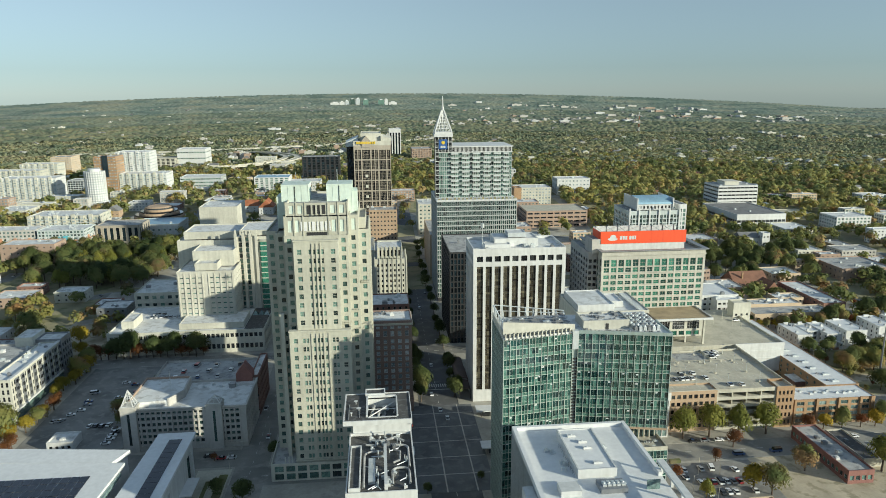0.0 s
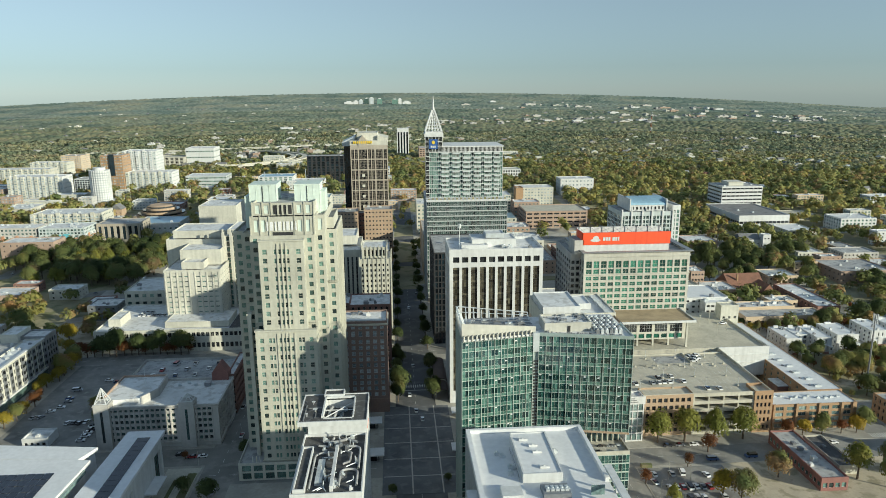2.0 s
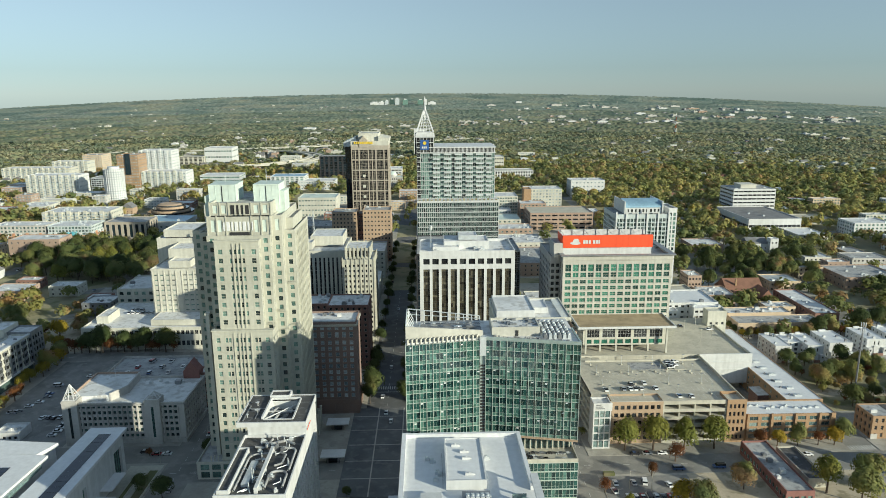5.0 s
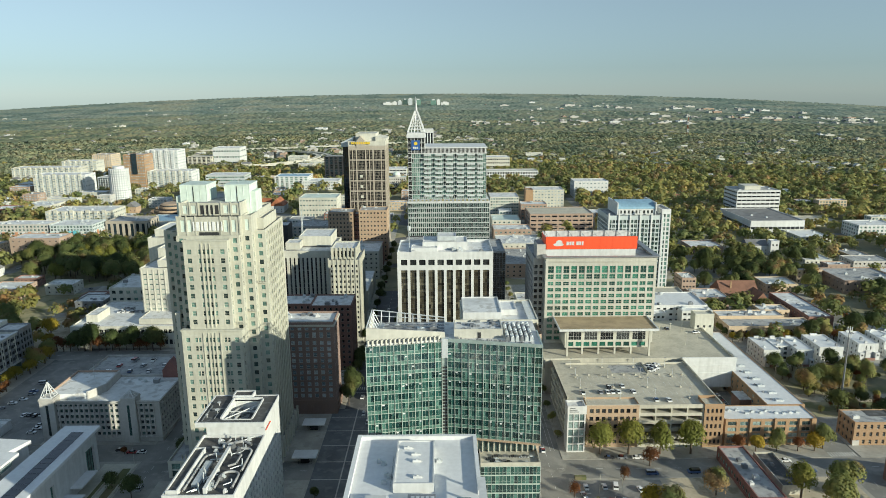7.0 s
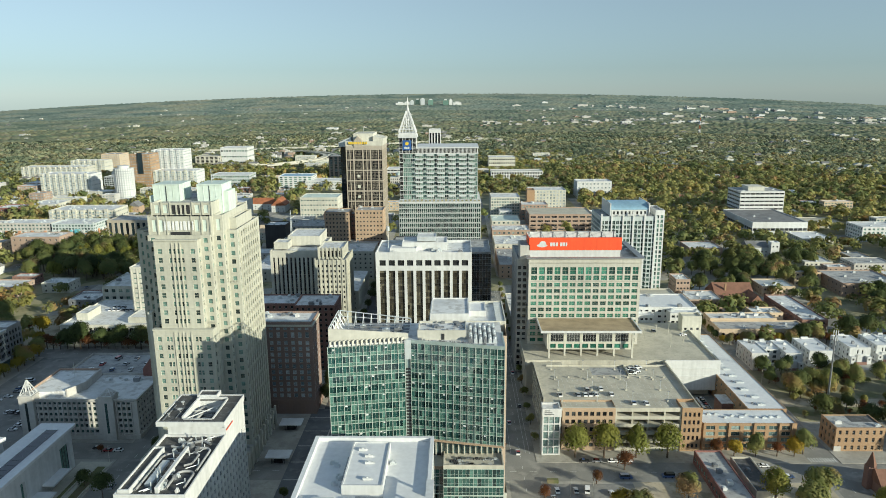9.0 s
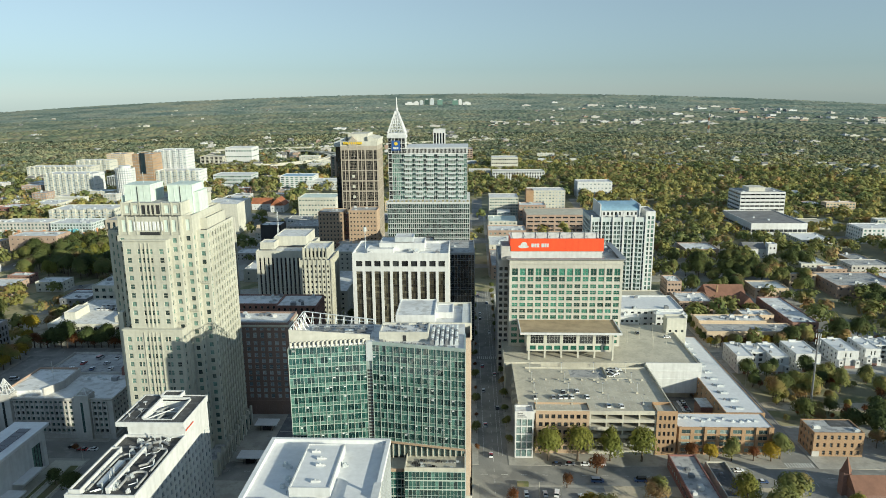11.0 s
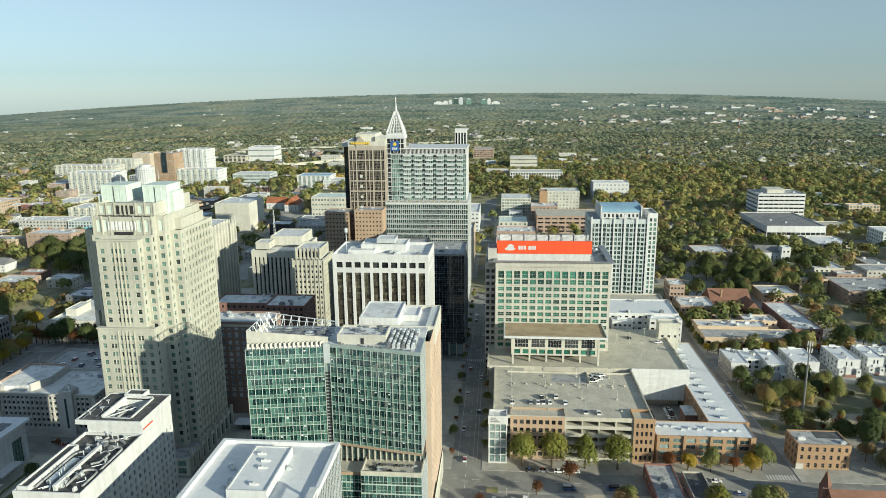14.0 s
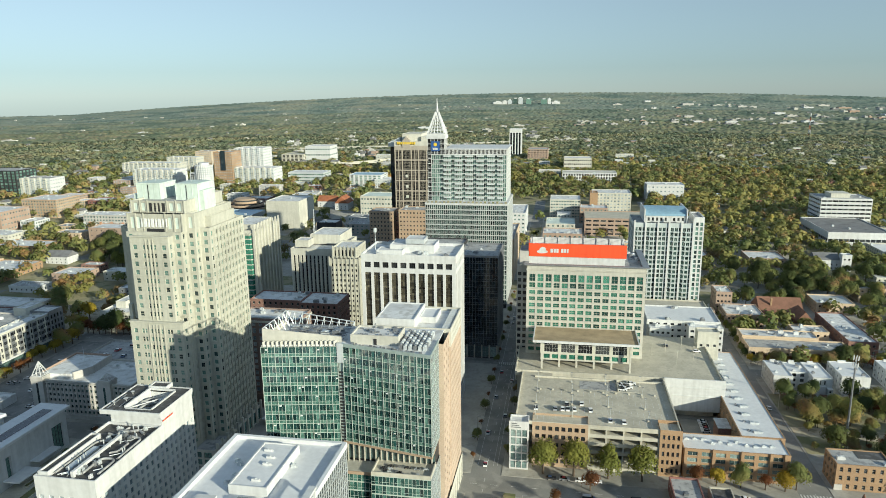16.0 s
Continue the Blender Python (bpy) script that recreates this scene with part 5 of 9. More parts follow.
    for a in range(4):
        c0 = [(-6.6, -6.6), (6.6, -6.6), (6.6, 6.6), (-6.6, 6.6)]
        p, q = c0[a], c0[(a + 1) % 4]
        top_z, r1 = 153.5, 0.14
        lat.beam((cx + p[0], cy + p[1], 137), (cx + p[0] * r1, cy + p[1] * r1, top_z), 0.75)
        for k in range(1, 5):
            t0 = k / 5
            m0 = (p[0] + (q[0] - p[0]) * t0, p[1] + (q[1] - p[1]) * t0)
            lat.beam((cx + m0[0], cy + m0[1], 137), (cx + m0[0] * r1, cy + m0[1] * r1, top_z), 0.3)
        for k in range(1, 7):
            f = 1 - (1 - r1) * k / 7
            z = 137 + (top_z - 137) * k / 7
            lat.beam((cx + p[0] * f, cy + p[1] * f, z), (cx + q[0] * f, cy + q[1] * f, z), 0.28)
    part("spire_lattice", lat, WHITE, root, "white lattice spire")
    part("mast", Shape().drum(cx, cy, 1.1, 153, 156, 0, 8).drum(cx, cy, 0.75, 156, 164.5, 0, 8, 0.2), WHITE, root)
    TAKEN.append((44, 112, 530, 592))


spire_tower()


# ---- brown granite tower with stepped top ----
def granite_tower():
    root = thing("granite_tower", "brown granite tower with dark glass and a pale stepped roof", "skyscraper", -7, 746)
    z0 = ground_z(-7, 722) - 4
    x0, x1, y0, y1, zt = -24.5, 14.0, 722, 768, 114.0
    w = Windows(root, WIN_BLACK, GRANITE, 0)
    rows = storeys(z0 + 13, 9, 10.9, 0.5, 9.7)
    # wide glass bays with a fine pale grid, slim piers between
    cols = [(0.9, 3.9), (4.6, 7.6), (8.7, 17.3), (18.4, 21.4), (22.1, 25.1), (26.4, 33.6), (34.6, 37.8)]
    s = Shape()
    for side, cs in (("S", cols), ("E", evenly(46, 9, 4.2, 0.6)), ("W", evenly(46, 9, 4.2, 0.6)), ("N", [])):
        f = Face(side, x0, x1, y0, y1)
        if not cs:
            s.quad(f.p(0, z0), f.p(f.w, z0), f.p(f.w, zt), f.p(0, zt))
            continue
        holed(s, f, z0, zt, cs, rows, 0.8)
        for za, zb in rows:
            for ua, ub in cs:
                w.add(f, ua, ub, za, zb, 0.7, (max(1, round((ub - ua) / 1.5) - 1), 5), 0.16)
    part("wall", s, GRANITE, root)
    w.finish()
    TAKEN.append((x0 - 6, x1 + 4, y0 - 4, y1 + 4))
    flank = Windows(root, WIN_BLUE, DARK_METAL, 0)
    part("dark_flank", Shape().box(-32, x0, 735, y1, z0, 113), WIN_BLUE, root, "blue black glass flank")
    curtain(root, flank, Face("S", -32, x0, 734.9, y1), z0 + 10, 113, 4, 24, DARK_METAL, 0.1, 0.12, 0.2)
    flank.finish("flank_pane")
    block(root, CREAM, CREAM, x0 - 0.3, x1 + 0.3, 722.6, 767, 114, 118.5, name="crown_wall", parapet=0)
    part("sloped_roof", Shape().prism([(-33, 730), (-20, 730), (-20, 766), (-33, 766)], 112.5, 116, 0, [117, 122.5, 122.5, 117]), METAL, root)
    part("sloped_roof", Shape().prism([(4, 724), (15, 724), (15, 766), (4, 766)], 118.5, 119, 0, [123.5, 121, 121, 123.5]), CREAM, root)
    block(root, CREAM, CREAM, -17, 4, 727, 764, 118.5, 126.3, name="crown_wall", parapet=0.5)
    part("antenna", Shape().beam((-8, 745, 126), (-8, 745, 131), 0.2, 0, 5), METAL, root)
    g = Shape().prism([(-15.8, 721.4), (-7.2, 721.4), (-7.2, 735), (-15.8, 735)], 112, 119)
    g.prism([(-15.8, 721.4), (-11.5, 721.4), (-11.5, 735), (-15.8, 735)], 119, 120, 0, [119, 124, 124, 119])
    g.prism([(-11.5, 721.4), (-7.2, 721.4), (-7.2, 735), (-11.5, 735)], 119, 120, 0, [124, 119, 119, 124])
    part("gable", g, GRANITE, root)
    bars_sign(root, Face("S", x0, x1, y0, y1), 3.2, 115.6, (1.5,) * 10, 2.4, YELLOW, 0.5, -0.7)
    for k in range(7):
        part("square_panel", Shape().box(-12.9, -10.1, 721.2, 722, z0 + 16.5 + k * 10.9, z0 + 19.3 + k * 10.9), CREAM, root)


granite_tower()


def low(name, label, category, x0, x1, y0, y1, h, wall, roof, cols, floors, glass=None, sides="S", ww=1.6, wh=1.6, cap=60, clutter=3, frame=None, parapet=0.8, bars=(0, 0), group="", z_low=3):
    """A plain building with rows of windows; cols: windows on the south side, the others in proportion."""
    g = ground_z((x0 + x1) / 2, y0)
    root = thing(name, label, category, (x0 + x1) / 2, (y0 + y1) / 2, g, group)
    # glass pales with distance: haze over far windows put into its colour
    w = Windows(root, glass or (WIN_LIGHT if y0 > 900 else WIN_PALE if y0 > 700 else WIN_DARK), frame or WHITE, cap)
    if y0 > 700:          # far windows enlarged so that they still show from the camera
        ww, wh = max(ww, 2.4), max(wh, 2.0)
    step = (h - parapet) / max(floors, 1)
    rows = storeys(g, floors, step, max(0.3, (step - wh) * 0.5), min(wh, step * 0.85)) if floors else []
    faces = {}
    for side in sides:
        width = x1 - x0 if side in "SN" else y1 - y0
        n = max(1, round(cols * width / (x1 - x0)))
        faces[side] = (evenly(width, n, min(ww, width / n * 0.9), 0.4), rows)
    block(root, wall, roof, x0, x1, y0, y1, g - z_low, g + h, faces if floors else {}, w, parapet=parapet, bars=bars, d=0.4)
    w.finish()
    if clutter:
        roof_clutter(root, x0 + 2, x1 - 2, y0 + 2, y1 - 2, g + h - parapet, clutter, int(x0 * 7 + y0), min(3.0, (x1 - x0) / 5))
    return root


# ---- the blocks west of the main street ----
def brick_hotel():
    root = thing("brick_hotel", "dark red brick hotel with pale window columns and white roof", "hotel", -2, 350)
    w = Windows(root, WIN_LIGHT, WHITE, 160)
    rows = storeys(9, 10, 3.3, 0.4, 2.2) + [(43, 46.0), (47.2, 48.6)]
    block(root, HOTEL_BRICK, WHITE_ROOF, -20, 15.5, 341, 360, 0, 51.5, {"S": (evenly(35.5, 9, 1.9, 0.8), rows), "E": (evenly(19, 4, 1.6), rows)}, w, bars=(0, 1))
    part("cornice", Shape().box(-20.4, 15.9, 340.4, 341, 49.2, 50.2).box(15.5, 16.1, 341, 360, 49.2, 50.2), CREAM, root)
    aw = Windows(root, WIN_DARK, DARK_METAL, 20)
    block(root, DULL_BRICK, GREY_ROOF, -20.2, 16, 340.5, 361, 0, 8, {"S": (evenly(36, 5, 4.2), [(0.5, 5.6)]), "E": (evenly(20, 3, 4.2), [(0.5, 5.6)])}, aw, "arcade_wall", d=0.8)
    aw.finish("arcade_window")
    w.finish()
    part("roof_edge", Shape().box(-19, 14.6, 344, 344.6, 50.6, 51.3), METAL, root)
    roof_clutter(root, -16, 12, 347, 357, 50.6, 6, 3)


brick_hotel()
low("brick_office", "red brick office block with white flat roof and dark windows", "office building", -8, 17, 400, 424, 42, BRICK, WHITE_ROOF, 7, 12, sides="SE", ww=1.5, wh=1.8, cap=120, clutter=7, frame=CREAM)
low("brick_office", "long red brick block with white roof beside the brick office", "office building", -42, -8, 404, 424, 42, BRICK, WHITE_ROOF, 9, 12, sides="S", ww=1.5, wh=1.7, cap=60, clutter=6, frame=CREAM)


def deco_tower():
    root = thing("deco_tower", "cream stepped art deco stone tower with slender windows", "office tower", 2, 450)
    w = Windows(root, WIN_DARK, CREAM, 120)
    rows = storeys(6, 15, 3.6, 0.9, 1.8)
    block(root, LIMESTONE, WHITE_ROOF, -4, 17.5, 447, 474, 0, 59, {"S": (evenly(21.5, 7, 1.2, 1), rows[:14]), "E": (evenly(27, 8, 1.2, 1), rows[:14])}, w)
    block(root, LIMESTONE, WHITE_ROOF, -2, 15, 449, 472, 59, 66.5, {"S": (evenly(17, 6, 1.1, 1), [(60.4, 64.6)]), "E": (evenly(23, 7, 1.1, 1), [(60.4, 64.6)])}, w)
    w.finish()
    fin = Shape()
    for k in range(8):
        x = -3.6 + k * 3.0
        fin.box(x - 0.35, x + 0.35, 446.6, 447, 8, 60.4)
    for k in range(7):
        x = -1.6 + k * 2.7
        fin.box(x - 0.35, x + 0.35, 448.5, 449, 59, 67.6)
    for k in range(9):
        y = 447.4 + k * 3.2
        fin.box(17.5, 17.9, y - 0.35, y + 0.35, 8, 60.2)
    part("pilaster", fin, LIMESTONE, root, kind="stuff")
    # rear slab with dark vertical strips
    r2 = thing("striped_office", "cream concrete office slab with dark vertical window strips", "office building", -22, 460)
    w2 = Windows(r2, WIN_DARK, STONE, 60)
    block(r2, CREAM, WHITE_ROOF, -39, -4, 466, 512, 0, 61, {"S": (evenly(35, 11, 1.3, 1), [(28, 56)]), "E": (evenly(46, 14, 1.2, 1), [(28, 56)])}, w2, bars=(0, 8), d=0.8)
    w2.finish()
    block(r2, CREAM, WHITE_ROOF, -30, -7, 482, 510, 61, 68, name="penthouse", parapet=0.5)
    block(r2, CREAM, WHITE_ROOF, -37, -27, 470, 482, 61, 66, name="penthouse", parapet=0.5)
    m = Shape()
    for dx, dy in ((-0.6, 0), (0.6, 0), (0, 1)):
        m.beam((-28 + dx, 486 + dy, 68), (-28 + dx * 0.3, 486 + dy * 0.3, 86), 0.12)
    for k in range(8):
        m.beam((-28.5, 486, 69 + k * 2), (-27.6, 486, 70.5 + k * 2), 0.08)
    part("antenna", m, METAL, r2)
    low("white_podium", "low cream podium building with roof units behind brick blocks", "office building", -48, -4, 430, 447, 30, CREAM, WHITE_ROOF, 9, 7, sides="S", cap=30, clutter=4)


deco_tower()


def justice_block():
    root = thing("courthouse_tower", "cream precast courthouse tower with slot windows over a long podium", "courthouse", -116, 480)
    w = Windows(root, WIN_TEAL, CREAM, 140)
    rows = storeys(14.5, 9, 3.6, 1.6, 0.8)
    cols = evenly(38, 9, 2.4, 1.2)
    cols = [c for k, c in enumerate(cols) if k != 4]
    block(root, CREAM, WHITE_ROOF, -138, -100, 464, 500, 15, 50, {"S": (cols, rows), "E": (evenly(36, 8, 2.2, 1), rows)}, w)
    ribs = Shape()
    for k in range(10):
        x = -138 + 0.9 + k * 4.02
        ribs.box(x - 0.3, x + 0.3, 463.65, 464, 12, 48.5)
    part("rib", ribs, CREAM, root, kind="stuff")
    block(root, CREAM, WHITE_ROOF, -126, -111, 466, 480, 50, 55, name="roof_house")
    block(root, CREAM, WHITE_ROOF, -130, -102, 478, 505, 50, 61, name="roof_house")
    block(root, CREAM, WHITE_ROOF, -146, -104, 500, 545, 8, 64, {"W": (evenly(45, 9, 2.4), storeys(14, 12, 3.7, 0.9, 2.0))}, w, "rear_wall")
    block(root, CREAM, WHITE_ROOF, -142, -100, 504, 535, 64, 69.5, name="penthouse")
    # east wing: tall slots, a green glass stair bay at the corner, ribbed flank with pinnacles
    floors = storeys(8, 15, 4.0, 0.3, 3.3)
    block(root, CREAM, WHITE_ROOF, -103, -76, 490, 530, 0, 68, {"S": ([(2.4, 5.0), (7.2, 9.6)], floors), "E": ([(3.2 + k * 5.6, 5.0 + k * 5.6) for k in range(7)], floors)}, w, "court_wall", d=1.1)
    block(root, CREAM, WHITE_ROOF, -100, -79, 493, 527, 68, 72, name="court_wall", parapet=0.6)
    bay = part("stair_bay", Shape().prism([(-86, 490), (-85, 488.2), (-80.6, 488.2), (-79.6, 490)], 6, 64), WIN_GREEN, root, "green glass stair bay")
    bands = Shape()
    for k in range(15):
        bands.prism([(-86.2, 490), (-85.1, 488.0), (-80.5, 488.0), (-79.4, 490)], 9.2 + k * 4.0, 9.9 + k * 4.0)
    part("floor_band", bands, CREAM, bay, kind="stuff")
    for x in (-102.4, -97.0, -92.2, -88.0, -77.4):
        part("pier", Shape().box(x - 0.9, x + 0.9, 488.7, 490, 0, 70.5).box(x - 0.5, x + 0.5, 488.9, 489.9, 70.5, 73), CREAM, root)
    for k in range(8):
        y = 490.8 + k * 5.6
        part("pier", Shape().box(-76, -74.6, y - 0.9, y + 0.9, 0, 70.5).box(-75.8, -74.8, y - 0.5, y + 0.5, 70.5, 73), CREAM, root)
    pw = Windows(root, WIN_DARK, CREAM, 120)
    block(root, CREAM, WHITE_ROOF, -178.5, -78, 440.5, 500, 0, 15.6, {"S": (evenly(100.5, 32, 2.2, 1), [(2.6, 6.0), (10.4, 13.2)]), "E": (evenly(59.5, 18, 2.2, 1), [(2.6, 6.0), (10.4, 13.2)])}, pw, "podium_wall", bars=(1, 0))
    pw.finish("podium_window")
    block(root, CREAM, WHITE_ROOF, -134, -92, 446, 470, 15, 19, name="podium_wall", parapet=0.4)
    block(root, CREAM, WHITE_ROOF, -173, -165, 452, 470, 14.7, 20, name="roof_house", parapet=0.4)
    part("dark_roof", Shape().box(-91.5, -79, 442, 489, 14.72, 14.9), DARK_ROOF, root)
    sk = Shape()
    for k in range(3):
        x = -91 + k * 4
        for a, b in (((x, 472), (x + 4, 472)), ((x + 4, 472), (x + 4, 477)), ((x + 4, 477), (x, 477)), ((x, 477), (x, 472))):
            sk.tri((*a, 14.9), (*b, 14.9), (x + 2, 474.5, 17.6))
    part("skylight", sk, WIN_PALE, root)
    w.finish()
    r3 = low("stone_annex", "cream annex with large square windows beside the courthouse", "office building", -182, -148, 506, 545, 24, CREAM, WHITE_ROOF, 6, 4, WIN_TEAL, "SE", 3.0, 2.6, 60, 5, CREAM)


justice_block()


def stone_office():
    root = thing("stone_office", "grey stone office block with small square windows and corner pyramid frame", "office building", -98, 340)
    w = Windows(root, WIN_DEEP, STONE, 260)
    rows = storeys(2.6, 6, 3.05, 0.8, 1.75)
    xs, ys = (-124, -66.5), (312.5, 345)
    south = [c for k, c in enumerate(evenly(57.5, 21, 1.75, 3)) if k not in (14, 15)]
    block(root, STONE, WHITE_ROOF, xs[0], xs[1], ys[0], ys[1], 0, 21.6, {"S": (south, rows), "E": (evenly(32.5, 10, 1.7, 1), rows), "W": (evenly(32.5, 10, 1.7, 1), rows)}, w, parapet=1.2, d=0.55)
    block(root, STONE, GREY_ROOF, -122, -70.2, 345, 377, 0, 20.4, {"W": (evenly(32, 9, 1.7, 1), rows), "N": (evenly(51.8, 14, 1.7, 1), rows)}, w, parapet=1.2)
    w.finish()
    for k in range(22):          # piers between the windows
        x = -124 + 3 + k * 51.5 / 21
        if not -87 < x < -80:
            part("pier", Shape().box(x - 0.28, x + 0.28, 312.1, 312.5, 2.4, 20.2), STONE, root)
    for z in (2.2, 20.2, 21.3):
        part("cornice", Shape().box(-124.4, -66.1, 311.9, 312.5, z, z + 0.45).box(-66.5, -66.0, 312.5, 345, z, z + 0.45), STONE, root)
    for x in (-120.8, -81.2):
        t = part("corner_tower", Shape().box(x - 3.6, x + 3.6, 310.9, 317.0, 0, 23.6).box(x - 3.9, x + 3.9, 310.6, 317.3, 22.6, 23.0), STONE, root)
        part("slot_window", Shape().box(x - 0.6, x + 0.6, 310.84, 310.9, 4, 20), WIN_DEEP, t)
    for cx, cy, h in ((-121.0, 314.2, 7.4), (-81, 314.0, 3.2)):
        py = Shape()
        p = [(cx - 2.8, cy - 2.8), (cx + 2.8, cy - 2.8), (cx + 2.8, cy + 2.8), (cx - 2.8, cy + 2.8)]
        for k in range(4):
            q = p[(k + 1) % 4]
            py.beam((*p[k], 23.6), (cx, cy, 23.6 + h), 0.24).beam((*p[k], 23.7), (*q, 23.7), 0.24)
            m0 = ((p[k][0] + q[0]) / 2, (p[k][1] + q[1]) / 2)
            py.beam((*m0, 23.7), (cx, cy, 23.6 + h), 0.14)
            py.beam(((p[k][0] + cx) / 2, (p[k][1] + cy) / 2, 23.6 + h / 2), ((q[0] + cx) / 2, (q[1] + cy) / 2, 23.6 + h / 2), 0.16)
        part("pyramid_frame", py, WHITE, root)
    # raised west roof with a slanting edge, parapet walls round it
    part("upper_roof", Shape().prism([(-122, 316), (-104, 318), (-99, 327), (-100, 344), (-122, 344)], 20.4, 23.4), WHITE_ROOF, root, "raised white west roof")
    part("roof_wall", Shape().prism([(-104.4, 317.6), (-103.6, 317.6), (-98.4, 327.2), (-99.2, 327.4)], 20.4, 24.4).prism([(-99.4, 327.2), (-98.6, 327.2), (-99.6, 344), (-100.4, 344)], 20.4, 24.4), STONE, root)
    part("roof_wall", Shape().box(-122.4, -121.8, 317.4, 344.6, 23.4, 24.4).box(-122, -100, 344, 344.6, 20.4, 24.4), PINK_BRICK, root)
    part("flagpole", Shape().beam((-106, 330, 23), (-106, 330, 34), 0.1, 0, 6), METAL, root)
    # brick stair gable at the rear corner
    g = Shape().prism([(-77, 343.6), (-68.6, 343.6), (-68.6, 350), (-77, 350)], 0, 24.5)
    g.prism([(-77, 343.6), (-72.8, 343.6), (-72.8, 350), (-77, 350)], 24.5, 25, 0, [24.5, 30, 30, 24.5]).prism([(-72.8, 343.6), (-68.6, 343.6), (-68.6, 350), (-72.8, 350)], 24.5, 25, 0, [30, 24.5, 24.5, 30])
    part("stair_gable", g, RED_WALL, root, "red brick gabled stair tower")
    for k in range(5):
        unit(root, -92 + k * 4.1, 338 + (k % 2) * 2.4, 20.4, 1.3, 1.3, 1.0, METAL)
    part("roof_hatch", Shape().box(-79, -76, 336, 339, 20.4, 22.4), GREY_METAL, root)


stone_office()
low("brick_annex", "narrow dark brick building beside the stone office", "office building", -70.0, -66, 346, 378, 22.5, BRICK, WHITE_ROOF, 4, 5, sides="SE", cap=40, clutter=2)


def panel_block():
    """White panelled apartment house: pale window bays between dark recessed ones, a teal shop floor."""
    root = thing("panelled_apartments", "white panelled apartment house with dark window bays and white roof", "apartment building", -205, 390)
    w = Windows(root, WIN_DARK, GREY_METAL, 150)
    rows = storeys(7.2, 4, 4.0, 0.6, 2.6)
    block(root, CREAM, CLEAN_ROOF, -203.5, -192.5, 350, 407, 0, 24, {"E": (evenly(57, 24, 1.3, 0.8), rows), "S": (evenly(11, 4, 1.3, 0.6), rows)}, w, bars=(0, 1))
    block(root, STONE, GREY_ROOF, -236, -203.5, 350, 407, 0, 23.4, {"S": (evenly(32.5, 9, 2.0, 1), rows)}, w, bars=(1, 0))
    block(root, GREY_METAL, WHITE_ROOF, -206, -191.4, 407, 420, 0, 25.5, {"E": (evenly(13, 4, 1.6, 0.6), rows), "S": (evenly(14.6, 2, 2.0, 1), rows)}, w, bars=(1, 0))
    block(root, CREAM, WHITE_ROOF, -216, -206, 404, 420, 0, 28, name="stair_tower", parapet=0.5)
    w.finish()
    for k in range(9):          # dark bays, a pair of windows wide
        y = 354.6 + k * 6.3
        bay = part("dark_bay", Shape().box(-192.5, -192.1, y, y + 2.9, 6.4, 22.6), GREY_METAL, root, "dark grey recessed metal bay")
        for z in (8.0, 12.0, 16.0, 20.0):
            part("bay_window", Shape().box(-192.1, -192.05, y + 0.35, y + 2.55, z, z + 1.9), WIN_DARK, bay)
    part("shop_glass", Shape().box(-192.4, -192.0, 351, 406, 0.6, 5.0), WIN_DEEP, root)
    part("shop_band", Shape().box(-204, -191.8, 349.6, 407, 5.2, 6.2), WHITE, root)
    part("roof_edge", Shape().box(-193.6, -191.9, 349.6, 407, 24.0, 24.5), WHITE, root)
    roof_clutter(root, -232, -207, 356, 400, 22.5, 12, 33)
    roof_clutter(root, -202, -196, 354, 404, 23.1, 8, 35, 1.6)


panel_block()


